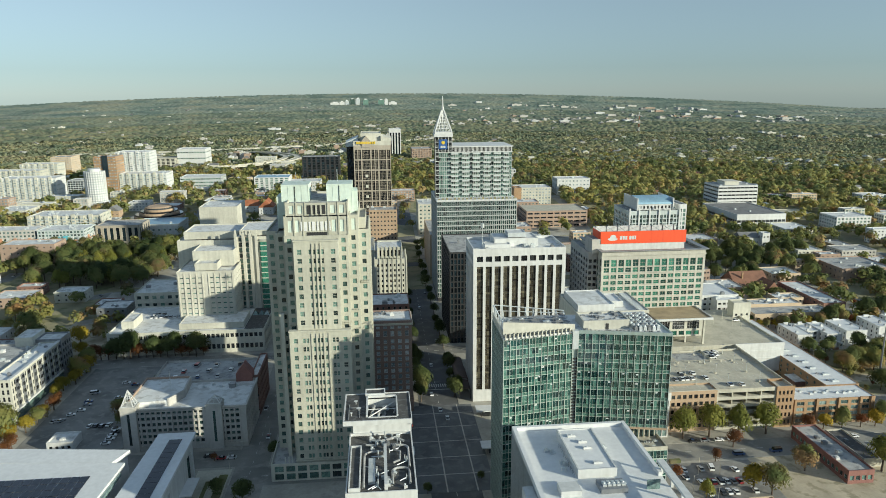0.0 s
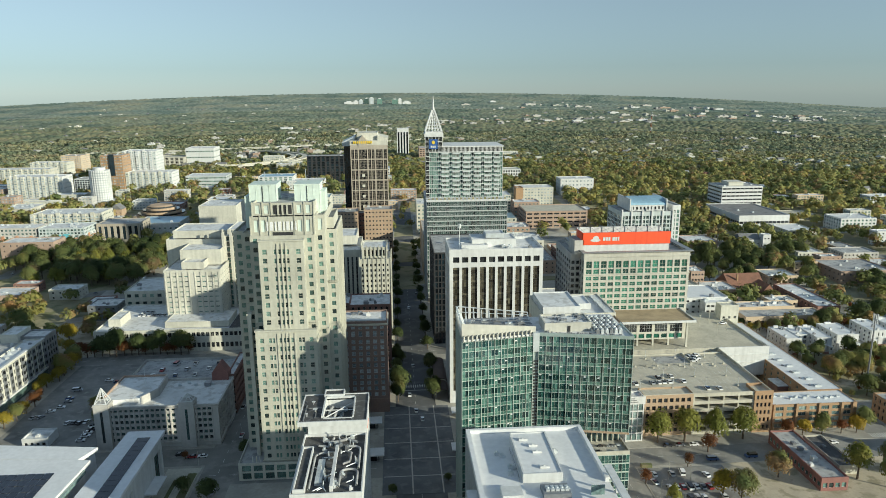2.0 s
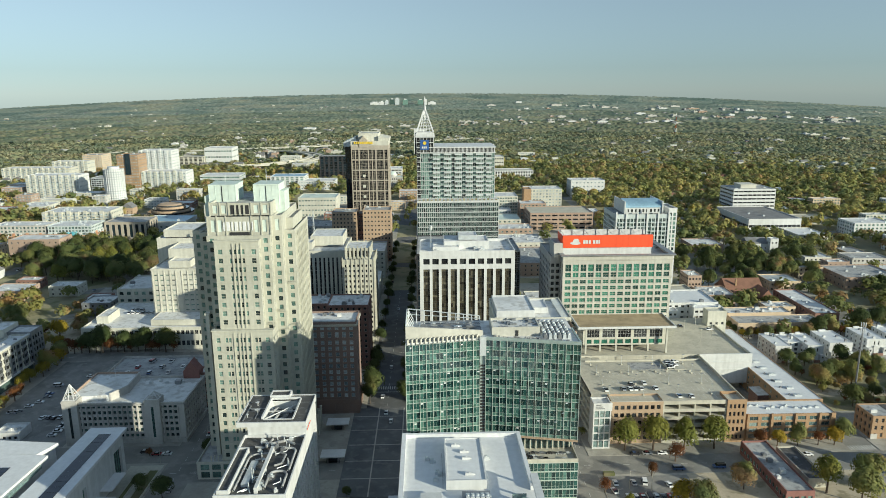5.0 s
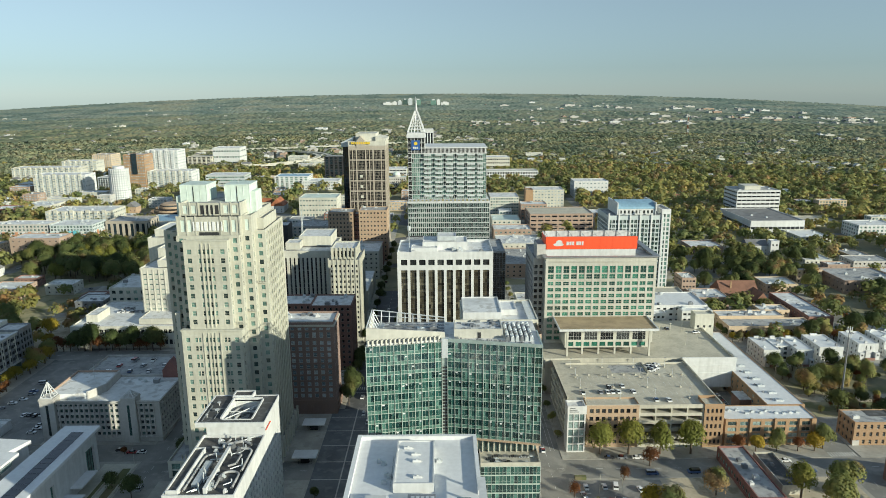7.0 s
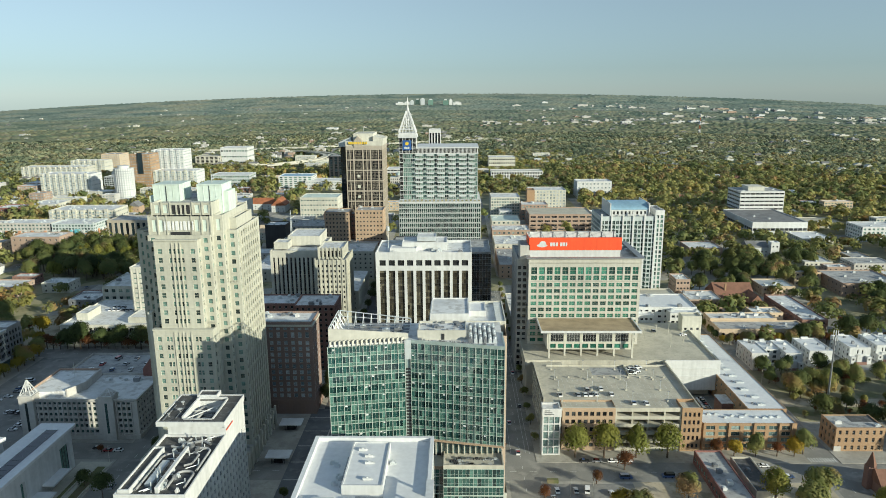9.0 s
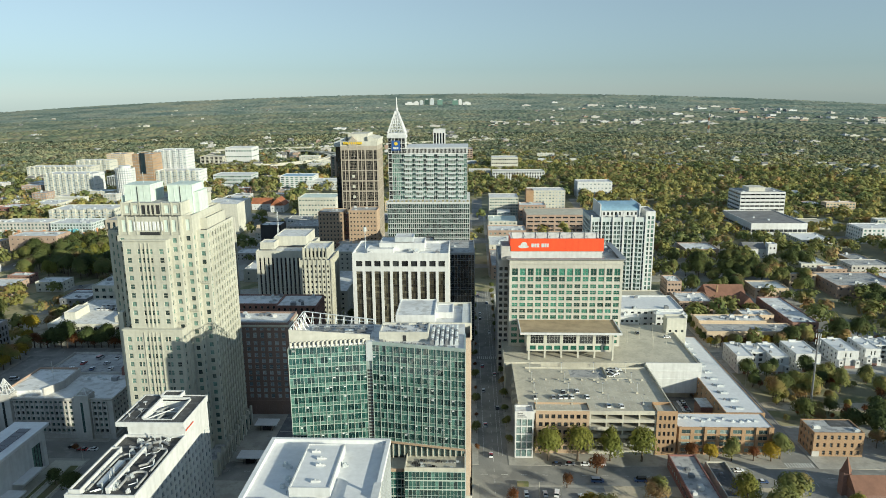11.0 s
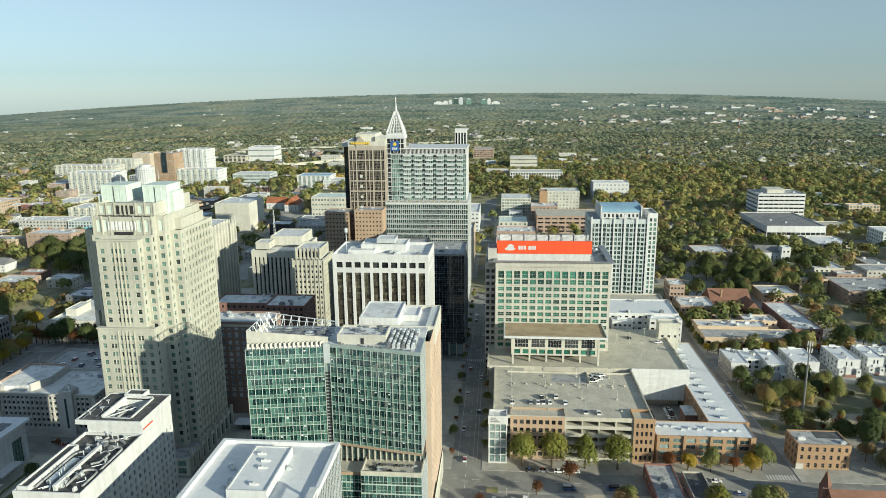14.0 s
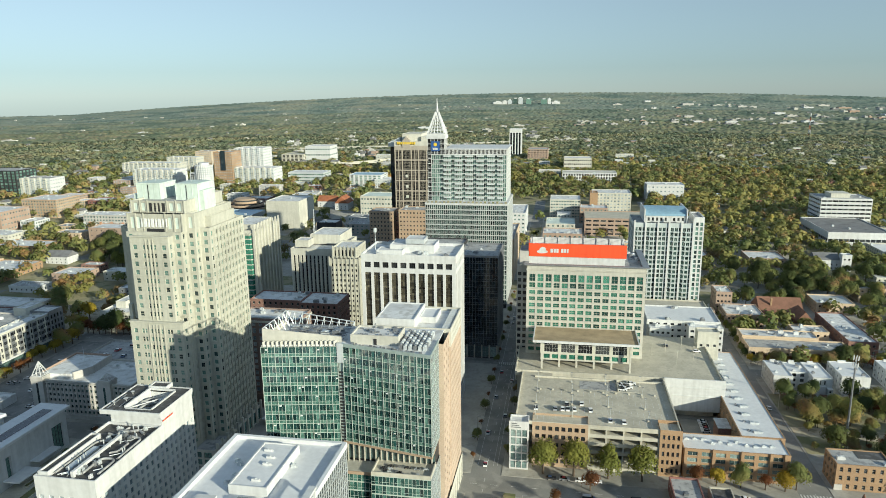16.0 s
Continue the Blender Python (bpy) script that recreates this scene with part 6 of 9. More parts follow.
def civic_hall():
    """Angular white roofs with solar panels."""
    root = thing("civic_hall", "white civic hall with angular white roofs and dark solar panels", "civic building", -120, 255)
    block(root, WHITE, CLEAN_ROOF, -100, -85.5, 215, 287, 0, 19.4, {"E": ([(12, 14.4), (34, 37), (62, 69.5)], [(1, 14)])}, None, d=1.2, parapet=0)
    part("glazed_wall", Shape().box(-99.5, -86.9, 216, 286.6, 0, 19), WIN_TEAL, root)
    for k in range(4):
        part("mullion", Shape().box(-86.8, -86.6, 278.4 + k * 1.9, 278.55 + k * 1.9, 1, 14), DARK_METAL, root)
    part("entrance_canopy", Shape().box(-85.5, -80.5, 262, 276, 5.2, 5.7), CLEAN_ROOF, root)
    part("entrance_canopy", Shape().box(-85.5, -77.5, 246, 259, 4.2, 4.7), CLEAN_ROOF, root)
    p = Shape().prism([(-102, 205), (-84.0, 205), (-84.0, 289), (-100, 289)], 19.4, 20.7)
    part("roof_plate", p, CLEAN_ROOF, root)
    rows = []
    for k in range(16):
        rows.append(Shape().box(-93.6, -88.2, 222 + k * 3.8, 225.6 + k * 3.8, 20.75, 20.85))
    for s in rows:
        part("solar_panel", s, SOLAR, root, "dark solar panel")
    s = Shape().prism([(-170, 200), (-112, 200), (-108, 262), (-170, 268)], 0, 20)
    part("hall_wall", s, WHITE, root)
    part("hall_roof", Shape().prism([(-172, 196), (-110, 196), (-106, 264), (-172, 270)], 20, 21.4), CLEAN_ROOF, root)
    for i in range(15):
        for j in range(12):
            x, y = -168 + i * 3.5, 202 + j * 4.4
            s = Shape().box(x, x + 3.2, y, y + 4.1, 21.5, 21.62)
            part("solar_panel", s, SOLAR, root, "dark solar panel")
    part("hall_roof", Shape().prism([(-175, 272), (-112, 266), (-108, 276), (-175, 284)], 19, 20.6), CLEAN_ROOF, root)
    part("hall_wall", Shape().prism([(-174, 273), (-113, 267), (-109, 275), (-174, 283)], 0, 19), WHITE, root)
    part("skylight", Shape().prism([(-110, 220), (-106.5, 220), (-105.5, 258), (-107.5, 258)], 19, 20.4), WIN_PALE, root)
    TAKEN.append((-180, -80, 190, 292))


civic_hall()
for x0, x1, y0, y1 in ((-74.5, -70.6, 236, 286), (-79.5, -77.6, 250, 281)):
    r = thing("planting_bed", "long raised planting bed with pale stone kerb", "planting bed", (x0 + x1) / 2, y0, 0.15, "planting beds")
    part("kerb", Shape().box(x0 - 0.5, x0, y0, y1, 0.15, 0.75).box(x1, x1 + 0.5, y0, y1, 0.15, 0.75).box(x0, x1, y0 - 0.5, y0, 0.15, 0.75).box(x0, x1, y1, y1 + 0.5, 0.15, 0.75), CONCRETE, r)
    part("soil", Shape().box(x0, x1, y0, y1, 0.15, 0.5), GRASS, r)
tagged(new("forecourt", Shape().box(-85.2, -70.0, 232, 291, 0.152, 0.165).mesh("forecourt", [CONCRETE])), "pale concrete forecourt of the civic hall", "pavement", kind="structure")
low("lot_kiosk", "low white flat roofed booth in the car park", "booth", -162, -150, 316, 327, 5, WHITE, WHITE_ROOF, 4, 1, sides="S", cap=10, clutter=2)


# ---- the parking garage and its neighbours ----
def garage():
    root = thing("parking_garage", "five storey parking garage with brick ends and a pale concrete deck", "parking garage", 170, 340)
    rows = storeys(1.0, 5, 4.0, 0.9, 2.3)
    w = Windows(root, WIN_DARK, TAN_BRICK, 90)
    block(root, TAN_BRICK, DECK, 141, 166, 303, 312, 0, 22, {"S": (evenly(25, 8, 1.9, 0.8), storeys(1.2, 5, 4.0, 0.7, 2.2))}, w, "brick_wall", roof=False)
    block(root, ORANGE_BRICK, DECK, 197, 206.5, 302.4, 312, 0, 22.6, {"S": (evenly(9.5, 4, 1.1, 0.6), storeys(1.2, 5, 4.0, 0.7, 2.2))}, w, "brick_wall", roof=False)
    w.finish("opening")
    s = Shape()
    holed(s, Face("S", 166, 197, 303, 312), 0, 22, evenly(31, 4, 7.0, 0.3), rows, 5.0)
    part("garage_front", s, CONCRETE, root)
    s = Shape()
    holed(s, Face("W", 133, 200, 312, 360), 0, 22, evenly(48, 6, 7.0, 0.3), rows, 5.0)
    holed(s, Face("E", 133, 206, 312, 362), 0, 22, evenly(50, 6, 7.4, 0.3), rows, 5.0)
    part("garage_side", s, CONCRETE, root, kind="stuff")
    for z in (5.0, 9.0, 13.0, 17.0):
        part("garage_floor", Shape().box(133.4, 205.6, 303.6, 361, z - 0.35, z), CONCRETE, root)
    part("core", Shape().box(140, 200, 309, 356, 0, 20.6), CONCRETE, root)
    part("deck", Shape().box(133, 206, 303.5, 355.6, 20.7, 21.0), DECK, root, "pale concrete parking deck")
    part("deck_bridge", Shape().box(133, 149, 355.6, 362.4, 20.7, 21.0), DECK, root)
    ln = Shape()
    for y0 in (307.5, 316.5, 327, 335.5):
        for k in range(23):
            ln.box(143 + k * 2.7, 143.14 + k * 2.7, y0, y0 + 5.0, 21.0, 21.02)
    part("parking_line", ln, PAINT, root, kind="stuff")
    e = Shape().box(139.5, 205.4, 303.06, 303.5, 20.7, 22.2).box(205.4, 206, 303.5, 360, 20.7, 22.4).box(133, 133.5, 312, 360, 20.7, 22.2).box(140, 205, 355.6, 356.1, 20.7, 21.9)
    part("deck_wall", e, CONCRETE, root)
    # upper deck to the north
    part("upper_deck", Shape().box(129, 236, 363, 429, 20.4, 20.9), DECK, root, "pale concrete parking deck")
    part("upper_deck_edge", Shape().box(129, 236, 362.4, 363, 18.6, 21.9).box(235.6, 236.2, 363, 429, 12, 22).box(129, 129.6, 363, 429, 16, 22), CONCRETE, root)
    part("under_deck", Shape().box(130, 206, 364, 388, 0, 20.3), CONCRETE, root)
    part("under_deck", Shape().box(206, 233, 366, 428, 0, 20.3), CONCRETE, root)
    wl = Shape().box(206.6, 237, 361.6, 362.3, 4.5, 22.2).box(236.4, 237, 362.3, 372, 12, 22.2)
    part("white_side_wall", wl, WHITE, root)
    part("belt", Shape().box(206.6, 237, 361.3, 361.6, 12.6, 13.1).box(206.6, 237, 361.3, 361.6, 17.2, 17.7), WHITE, root, kind="stuff")
    part("ramp", Shape().prism([(182, 343), (192, 343), (192, 355), (182, 355)], 20.9, 21.2, 0, [21.2, 21.2, 20.95, 20.95]).box(181.6, 182, 343, 356, 20.9, 22.2), CONCRETE, root)
    # shade of the sunken ramp, put on the deck as a flat grey sheet
    part("ramp_pit", Shape().box(163, 181, 344, 354, 20.98, 21.03), GREY_ROOF, root)
    for i in range(4):
        for j in range(4):
            x, y = 142 + i * 17, 312 + j * 13
            post = part("lamp_post", Shape().beam((x, y, 21), (x, y, 26.5), 0.09, 0, 6), METAL, root)
            part("lamp_base", Shape().box(x - 0.4, x + 0.4, y - 0.4, y + 0.4, 21, 21.8), CONCRETE, post)
            part("lamp_head", Shape().box(x - 0.6, x + 0.6, y - 0.18, y + 0.18, 26.4, 26.65), GREY_METAL, post)
    for x, y in ((212, 400), (226, 392), (216, 384), (204, 396), (222, 408)):
        part("lamp_post", Shape().beam((x, y, 21), (x, y, 29), 0.12, 0, 6).box(x - 0.7, x + 0.7, y - 0.2, y + 0.2, 28.9, 29.1), CONCRETE, root)
    for k in range(10):
        part("bollard", Shape().box(143 + k * 6.2, 143.8 + k * 6.2, 340.2, 341, 21, 21.9), CONCRETE, root)
    # white glazed stair tower at the corner
    st = Windows(root, WIN_PALE, GREY_METAL, 40)
    block(root, WHITE, WHITE_ROOF, 131, 139.5, 298.5, 306, 0, 23.5, {"S": (evenly(8.5, 3, 2.2, 0.4), storeys(0.5, 5, 3.9, 0.3, 3.3))}, st, "stair_tower")
    st.finish("stair_window")
    panel = part("sign_panel", Shape().box(130.8, 139.8, 298.0, 298.5, 20, 24.0), WHITE, root)
    for k, wd in enumerate((2.4, 3.4, 4.2)):
        part("sign_bar", Shape().box(132, 132 + wd, 297.85, 298.0, 22.8 - k * 0.9, 23.2 - k * 0.9), GREY_METAL, panel)
    TAKEN.append((126, 258, 296, 456))


garage()


def brick_ell():
    root = thing("brick_apartments", "L-shaped orange brick apartment house with white flat roof", "apartment building", 230, 340)
    w = Windows(root, WIN_PALE, CREAM, 120)
    rows = storeys(0.5, 4, 3.1, 0.8, 1.7)
    block(root, ORANGE_BRICK, CLEAN_ROOF, 207.5, 252, 304, 319, 0, 13.8, {"S": (evenly(43.5, 7, 4.2, 1), storeys(0.5, 4, 3.1, 0.7, 2.0)), "E": (evenly(15, 4, 2.2), rows)}, w, bars=(1, 0), parapet=0.3)
    block(root, ORANGE_BRICK, CLEAN_ROOF, 235, 254, 319, 426, 0, 14.0, {"W": (evenly(107, 17, 1.8), rows), "E": (evenly(107, 21, 1.8), rows)}, w, bars=(1, 0), parapet=0.25)
    w.finish()
    for k in range(5):
        x = 208.5 + (k * 2 - (k > 3)) * 5.93
        part("brick_bay", Shape().box(x - 0.6, x + 0.6, 303.3, 304, 0, 14.2), ORANGE_BRICK, root)
    rng = random.Random(5)
    for k in range(11):
        unit(root, rng.uniform(242, 244), 324 + k * 9, 13.75, 3.6, 2.0, 0.9, METAL)
        unit(root, rng.uniform(239, 240), 325 + k * 9, 13.75, 1.0, 0.8, 0.7, GREY_METAL)
        unit(root, 210 + k * 3.6, rng.uniform(310, 314), 13.5, 1.6, 1.3, 0.8, METAL)
    part("court_house", Shape().box(229, 234.9, 336, 346, 0, 8.6), BRICK, root)
    part("court_house_roof", Shape().box(228.7, 234.9, 335.7, 346.3, 8.6, 9.0), WHITE_ROOF, root)
    part("court_floor", Shape().box(206.6, 234.9, 319.1, 362, 0.15, 0.25), ASPHALT, root)


brick_ell()
def dark_block():
    root = thing("dark_glass_office", "dark blue glass office block with thin upright fins", "office building", 102, 448)
    x0, x1, y0, y1, zt = 88, 113, 430, 468, 67
    w = Windows(root, WIN_BLUE, DARK_METAL, 150)
    part("floors", Shape().box(x0 + 0.3, x1 - 0.3, y0 + 0.3, y1 - 0.3, 0, zt - 0.2), DARK_METAL, root)
    for side, nu in (("S", 14), ("E", 22), ("W", 22)):
        f = Face(side, x0, x1, y0, y1)
        curtain(root, w, f, 9, zt, nu, 15, GREY_METAL, 0.3, 0.16, 0.14)
        for k in range(0, 6 if side == "S" else 9):
            u = 0.5 + k * (f.w - 1.0) / (5 if side == "S" else 8)
            part("column", Shape().prism([f.p(u - 0.4, 0, 0.1)[:2], f.p(u - 0.4, 0, -0.3)[:2], f.p(u + 0.4, 0, -0.3)[:2], f.p(u + 0.4, 0, 0.1)[:2]], 0, 9), CONCRETE, root)
    w.finish("pane")
    gl = Windows(root, WIN_PALE, GREY_METAL, 30)
    for side in "SE":
        f = Face(side, x0, x1, y0, y1)
        for ua, ub in evenly(f.w, 5 if side == "S" else 8, 3.8, 0.5):
            gl.add(f, ua, ub, 1, 8, -0.02, (1, 1))
    gl.finish("shop_window")
    block(root, GREY_METAL, GREY_ROOF, x0, x1, y0, y1, zt, zt + 1.2, name="parapet", parapet=1.0)
    roof_clutter(root, x0 + 3, x1 - 3, y0 + 3, y1 - 3, zt + 0.2, 7, 41)


dark_block()
low("dark_glass_office", "dark blue glass slab with narrow window strips on the main street", "office building", 46, 84, 440, 500, 64, DARK_METAL, GREY_ROOF, 16, 16, WIN_BLUE, "SW", 1.6, 3.3, 100, 3, DARK_METAL)
low("white_shop_row", "white flat roofed shop row in the shade of towers", "shop", 129, 152, 450, 520, 14, CREAM, WHITE_ROOF, 5, 3, sides="SW", cap=30, clutter=6)


def balcony_flats():
    root = thing("balcony_flats", "white apartment tower with balconies and curved blue metal roof", "apartment tower", 240, 560)
    w = Windows(root, WIN_DEEP, WHITE, 300)
    rows = storeys(3, 19, 3.6, 0.5, 2.7)
    block(root, FLATS, GREY_ROOF, 205, 250, 540, 575, 0, 71, {"S": (evenly(45, 15, 2.2, 0.6), rows[:18]), "E": (evenly(35, 9, 2.8, 1), rows[:18]), "W": (evenly(35, 9, 2.8, 1), rows[:18])}, w, bars=(1, 0))
    for k, x in enumerate((206, 214, 223, 231, 240, 248.5)):
        part("pier", Shape().box(x - 0.6, x + 0.6, 539.2, 540, 0, 73 + (k % 2) * 2), WHITE, root)
    for k in range(17):
        for x in (209, 218, 235.5, 244):
            part("balcony", Shape().box(x - 1.7, x + 1.7, 538.6, 540, 6.2 + k * 3.6, 7.2 + k * 3.6), FLATS, root)
    w.finish()
    tw = Windows(root, WIN_DARK, WHITE, 20)
    block(root, WHITE, GREY_ROOF, 214, 243, 543, 573, 71, 76, {"S": (evenly(29, 9, 1.6, 0.6), [(72, 74.6)])}, tw, "top_wall", roof=False)
    tw.finish("top_window")
    v = Shape()
    for k in range(6):
        a0, a1 = math.pi * k / 12, math.pi * (k + 1) / 12
        y0, y1 = 558 - 15.5 * math.cos(a0), 558 - 15.5 * math.cos(a1)
        v.quad((213.4, y0, 76 + 5.5 * math.sin(a0)), (243.6, y0, 76 + 5.5 * math.sin(a0)), (243.6, y1, 76 + 5.5 * math.sin(a1)), (213.4, y1, 76 + 5.5 * math.sin(a1)))
    v.quad((213.4, 558, 81.5), (243.6, 558, 81.5), (243.6, 573, 76), (213.4, 573, 76))
    part("vault_roof", v, BLUE_ROOF, root, "curved blue metal roof")
    part("vault_end", Shape().box(212.8, 213.6, 542, 574, 71, 81), WHITE, root)
    part("vault_end", Shape().box(243.4, 244.2, 542, 574, 71, 81), WHITE, root)
    bw = Windows(root, WIN_TEAL, WHITE, 60)
    block(root, WHITE, GREY_ROOF, 249.9, 257, 545, 570, 0, 75, {"S": (evenly(7.1, 2, 2.0, 0.4), rows), "E": (evenly(25, 5, 2.2, 1), rows)}, bw, "east_wall")
    bw.finish("east_window")


balcony_flats()


# ---- low buildings east of the towers ----
low("white_flats", "white stepped apartment block with flat white roofs", "apartment building", 206, 250, 440, 471, 28, WHITE, CLEAN_ROOF, 10, 7, sides="SE", ww=2.2, cap=60, clutter=5)
low("white_flats", "white stepped apartment block with flat white roofs", "apartment building", 230, 250, 431, 440, 27, WHITE, CLEAN_ROOF, 6, 7, sides="SE", ww=2.2, cap=30, clutter=2)
low("white_flats", "small white bay of the apartment block over the deck", "apartment building", 207, 220, 432, 440, 25, WHITE, CLEAN_ROOF, 4, 6, sides="SE", ww=1.8, cap=30, clutter=1)
low("brick_stair_house", "plain brick stair house of the parking deck", "parking garage", 243, 252, 466, 474, 27, PINK_BRICK, CREAM, 2, 0, clutter=0)
low("cream_stair_house", "cream corner stair house beside the white flats", "apartment building", 231.5, 243.5, 412, 420, 31, CREAM, CREAM, 3, 2, sides="SE", cap=20, clutter=0)
low("parking_deck", "grey concrete parking deck behind the flats", "parking garage", 205, 252, 474, 505, 22, CONCRETE, DECK, 5, 3, sides="SE", ww=7, wh=1.6, cap=30, clutter=0)
low("brick_shop", "orange brick shop house with white roof", "shop", 268.5, 280, 541, 560, 19, PINK_BRICK, WHITE_ROOF, 4, 4, sides="SW", cap=40, frame=CREAM)
low("brick_shop", "low brick shop row with white roof", "shop", 270, 296, 512, 538, 11, PINK_BRICK, WHITE_ROOF, 8, 2, sides="SW", cap=30, frame=CREAM, clutter=6)
low("market_hall", "low tan hall with grey standing roof", "market hall", 271, 332, 452, 470, 8.5, PALE_BRICK, GREY_ROOF, 12, 1, sides="SW", ww=2.4, wh=3, cap=40, clutter=5)
low("market_hall", "low tan hall wing with white membrane roof", "market hall", 271, 318, 470, 484, 10, PALE_BRICK, WHITE_ROOF, 8, 2, sides="W", cap=20, clutter=8)
low("shop_row", "long brick shop row with pale flat roof", "shop", 336, 354, 470, 532, 9, BRICK, WHITE_ROOF, 4, 2, sides="SW", cap=30, clutter=6)
low("shop_row", "small shop with pale roof units", "shop", 308, 330, 486, 500, 9, PALE_BRICK, WHITE_ROOF, 5, 2, sides="SW", cap=20, clutter=6)
r = low("brick_store", "three storey orange brick corner store with grey roof", "shop", 270, 293, 303, 317, 12.2, ORANGE_BRICK, GREY_ROOF, 7, 3, WIN_DARK, "SWE", 1.3, 2.1, 60, 2, CREAM, bars=(0, 1), parapet=0.5)
part("roof_patch", Shape().box(281, 292.4, 310, 316.6, 11.72, 11.8), DARK_ROOF, r, "dark bitumen patch on the roof")
part("shop_front", Shape().box(269.7, 273, 302.7, 303, 0.2, 2.8), STONE, r)
low("brick_depot", "long low brick depot with grey flat roofs", "warehouse", 409, 457.7, 553.1, 596.7, 11.2, PINK_BRICK, GREY_ROOF, 8, 2, sides="SW", cap=30, clutter=6)
low("brick_depot", "low brick depot wing with pale roof", "warehouse", 426.1, 446.7, 609.2, 621.6, 9.3, PINK_BRICK, WHITE_ROOF, 4, 2, sides="SW", cap=20)
low("tan_school", "tan brick school building with flat roof", "school", 385.3, 407.7, 584.9, 602.2, 12.2, PALE_BRICK, GREY_ROOF, 5, 3, sides="SW", cap=30)
low("white_house_block", "small white roofed office by the avenue", "office building", 456.9, 490.6, 719.1, 759.1, 7.4, CREAM, CLEAN_ROOF, 7, 2, sides="SW", cap=20)
low("grey_hall", "low hall with pale grey roof beside the rust roofed hall", "hall", 344.1, 371.2, 554.1, 578.2, 9, PALE_BRICK, METAL, 6, 2, sides="SW", cap=20, clutter=4)
low("white_house_block", "small white roofed office among park trees", "office building", 416.1, 441.9, 630.2, 656, 8.3, CREAM, WHITE_ROOF, 6, 2, sides="SW", cap=20)
low("blue_apartments", "white and blue apartment block by the avenue", "apartment building", 524, 566.2, 728.3, 760, 15.8, WHITE, WHITE_ROOF, 9, 4, WIN_TEAL, "SW", cap=50)
low("old_garage", "long low old shop with red painted side wall", "shop", 200, 212, 250, 292, 6.5, RED_WALL, GREY_ROOF, 4, 1, WIN_TEAL, "SW", 2.0, 2.2, 20, 4, WHITE)
low("black_shed", "black roofed shed beside the old shop", "shed", 216, 225, 262, 290, 4.5, CONCRETE, DARK_ROOF, 3, 0, clutter=1)
low("tan_hut", "small tan hut on the parking lot", "hut", 148, 158, 228, 238, 5, PALE_BRICK, SHINGLE, 3, 0, clutter=0)


def townhouses(x0, x1, y0, y1, h, n):
    """White houses side by side; every second one stands back between its neighbours, the others have stepped bays."""
    root = thing("townhouse_row", "white townhouse row with flat white roofs and dark windows", "townhouse", (x0 + x1) / 2, y0, 0, "white townhouse rows")
    w = Windows(root, WIN_DARK, WHITE, 90)
    step = (x1 - x0) / n
    for k in range(n):
        a = x0 + k * step
        back = 8.0 if k % 2 else 0.0
        cols = evenly(step, 2, 2.3, 0.8) if k % 2 else [(step * 0.36, step * 0.36 + 0.8), (step * 0.58, step * 0.58 + 0.8)]
        rows = storeys(0.2, 3, 3.1, 0.7, 2.0) if k % 2 else [(6.2, 8.8)]
        block(root, WHITE, CLEAN_ROOF, a, a + step - 0.05, y0 + back, y1, 0, h - (k % 2) * 0.5, {"S": (cols, rows), "W": (evenly(y1 - y0 - back, 5, 1.3), storeys(0.2, 3, 3.1, 0.8, 1.6))}, w, parapet=0.4)
        part("roof_gable", Shape().prism([(a + step * 0.35, y1 - 0.9), (a + step * 0.65, y1 - 0.9), (a + step * 0.65, y1 - 0.2), (a + step * 0.35, y1 - 0.2)], h - 0.9, h + 0.9), WHITE, root)
        if not k % 2:
            for u, wide, high in ((0.25, 2.6, 4.6), (step - 2.9, 2.6, 4.6)):
                part("porch_bay", Shape().box(a + u, a + u + wide, y0 - 2.4, y0 - 0.01, 0, high).box(a + u - 0.15, a + u + wide + 0.15, y0 - 2.55, y0 - 0.01, high, high + 0.3), WHITE, root)
                w.add(Face("S", a + u, a + u + wide, y0 - 2.4, y0), 0.7, 1.9, 2.7, 4.0, -0.03)
            part("stair_tower", Shape().box(a + step * 0.5 - 1.7, a + step * 0.5 + 1.7, y0 - 0.9, y0 - 0.01, 0, 5.8), WHITE, root)
            part("garden_wall", Shape().box(a + 3.2, a + step - 3.4, y0 - 3.2, y0 - 2.9, 0, 1.9), BRICK, root)
        roof_clutter(root, a + 1.5, a + step - 1.5, y0 + back + 2, y1 - 2, h - 0.4 - (k % 2) * 0.5, 3, 50 + k + int(x0), 1.3)
    w.finish()


townhouses(272, 303, 402, 425, 10.6, 3)
townhouses(309, 324, 406, 429, 10.6, 1)
townhouses(337, 350, 412, 435, 10.4, 1)
townhouses(356, 384, 416, 437, 10.4, 3)


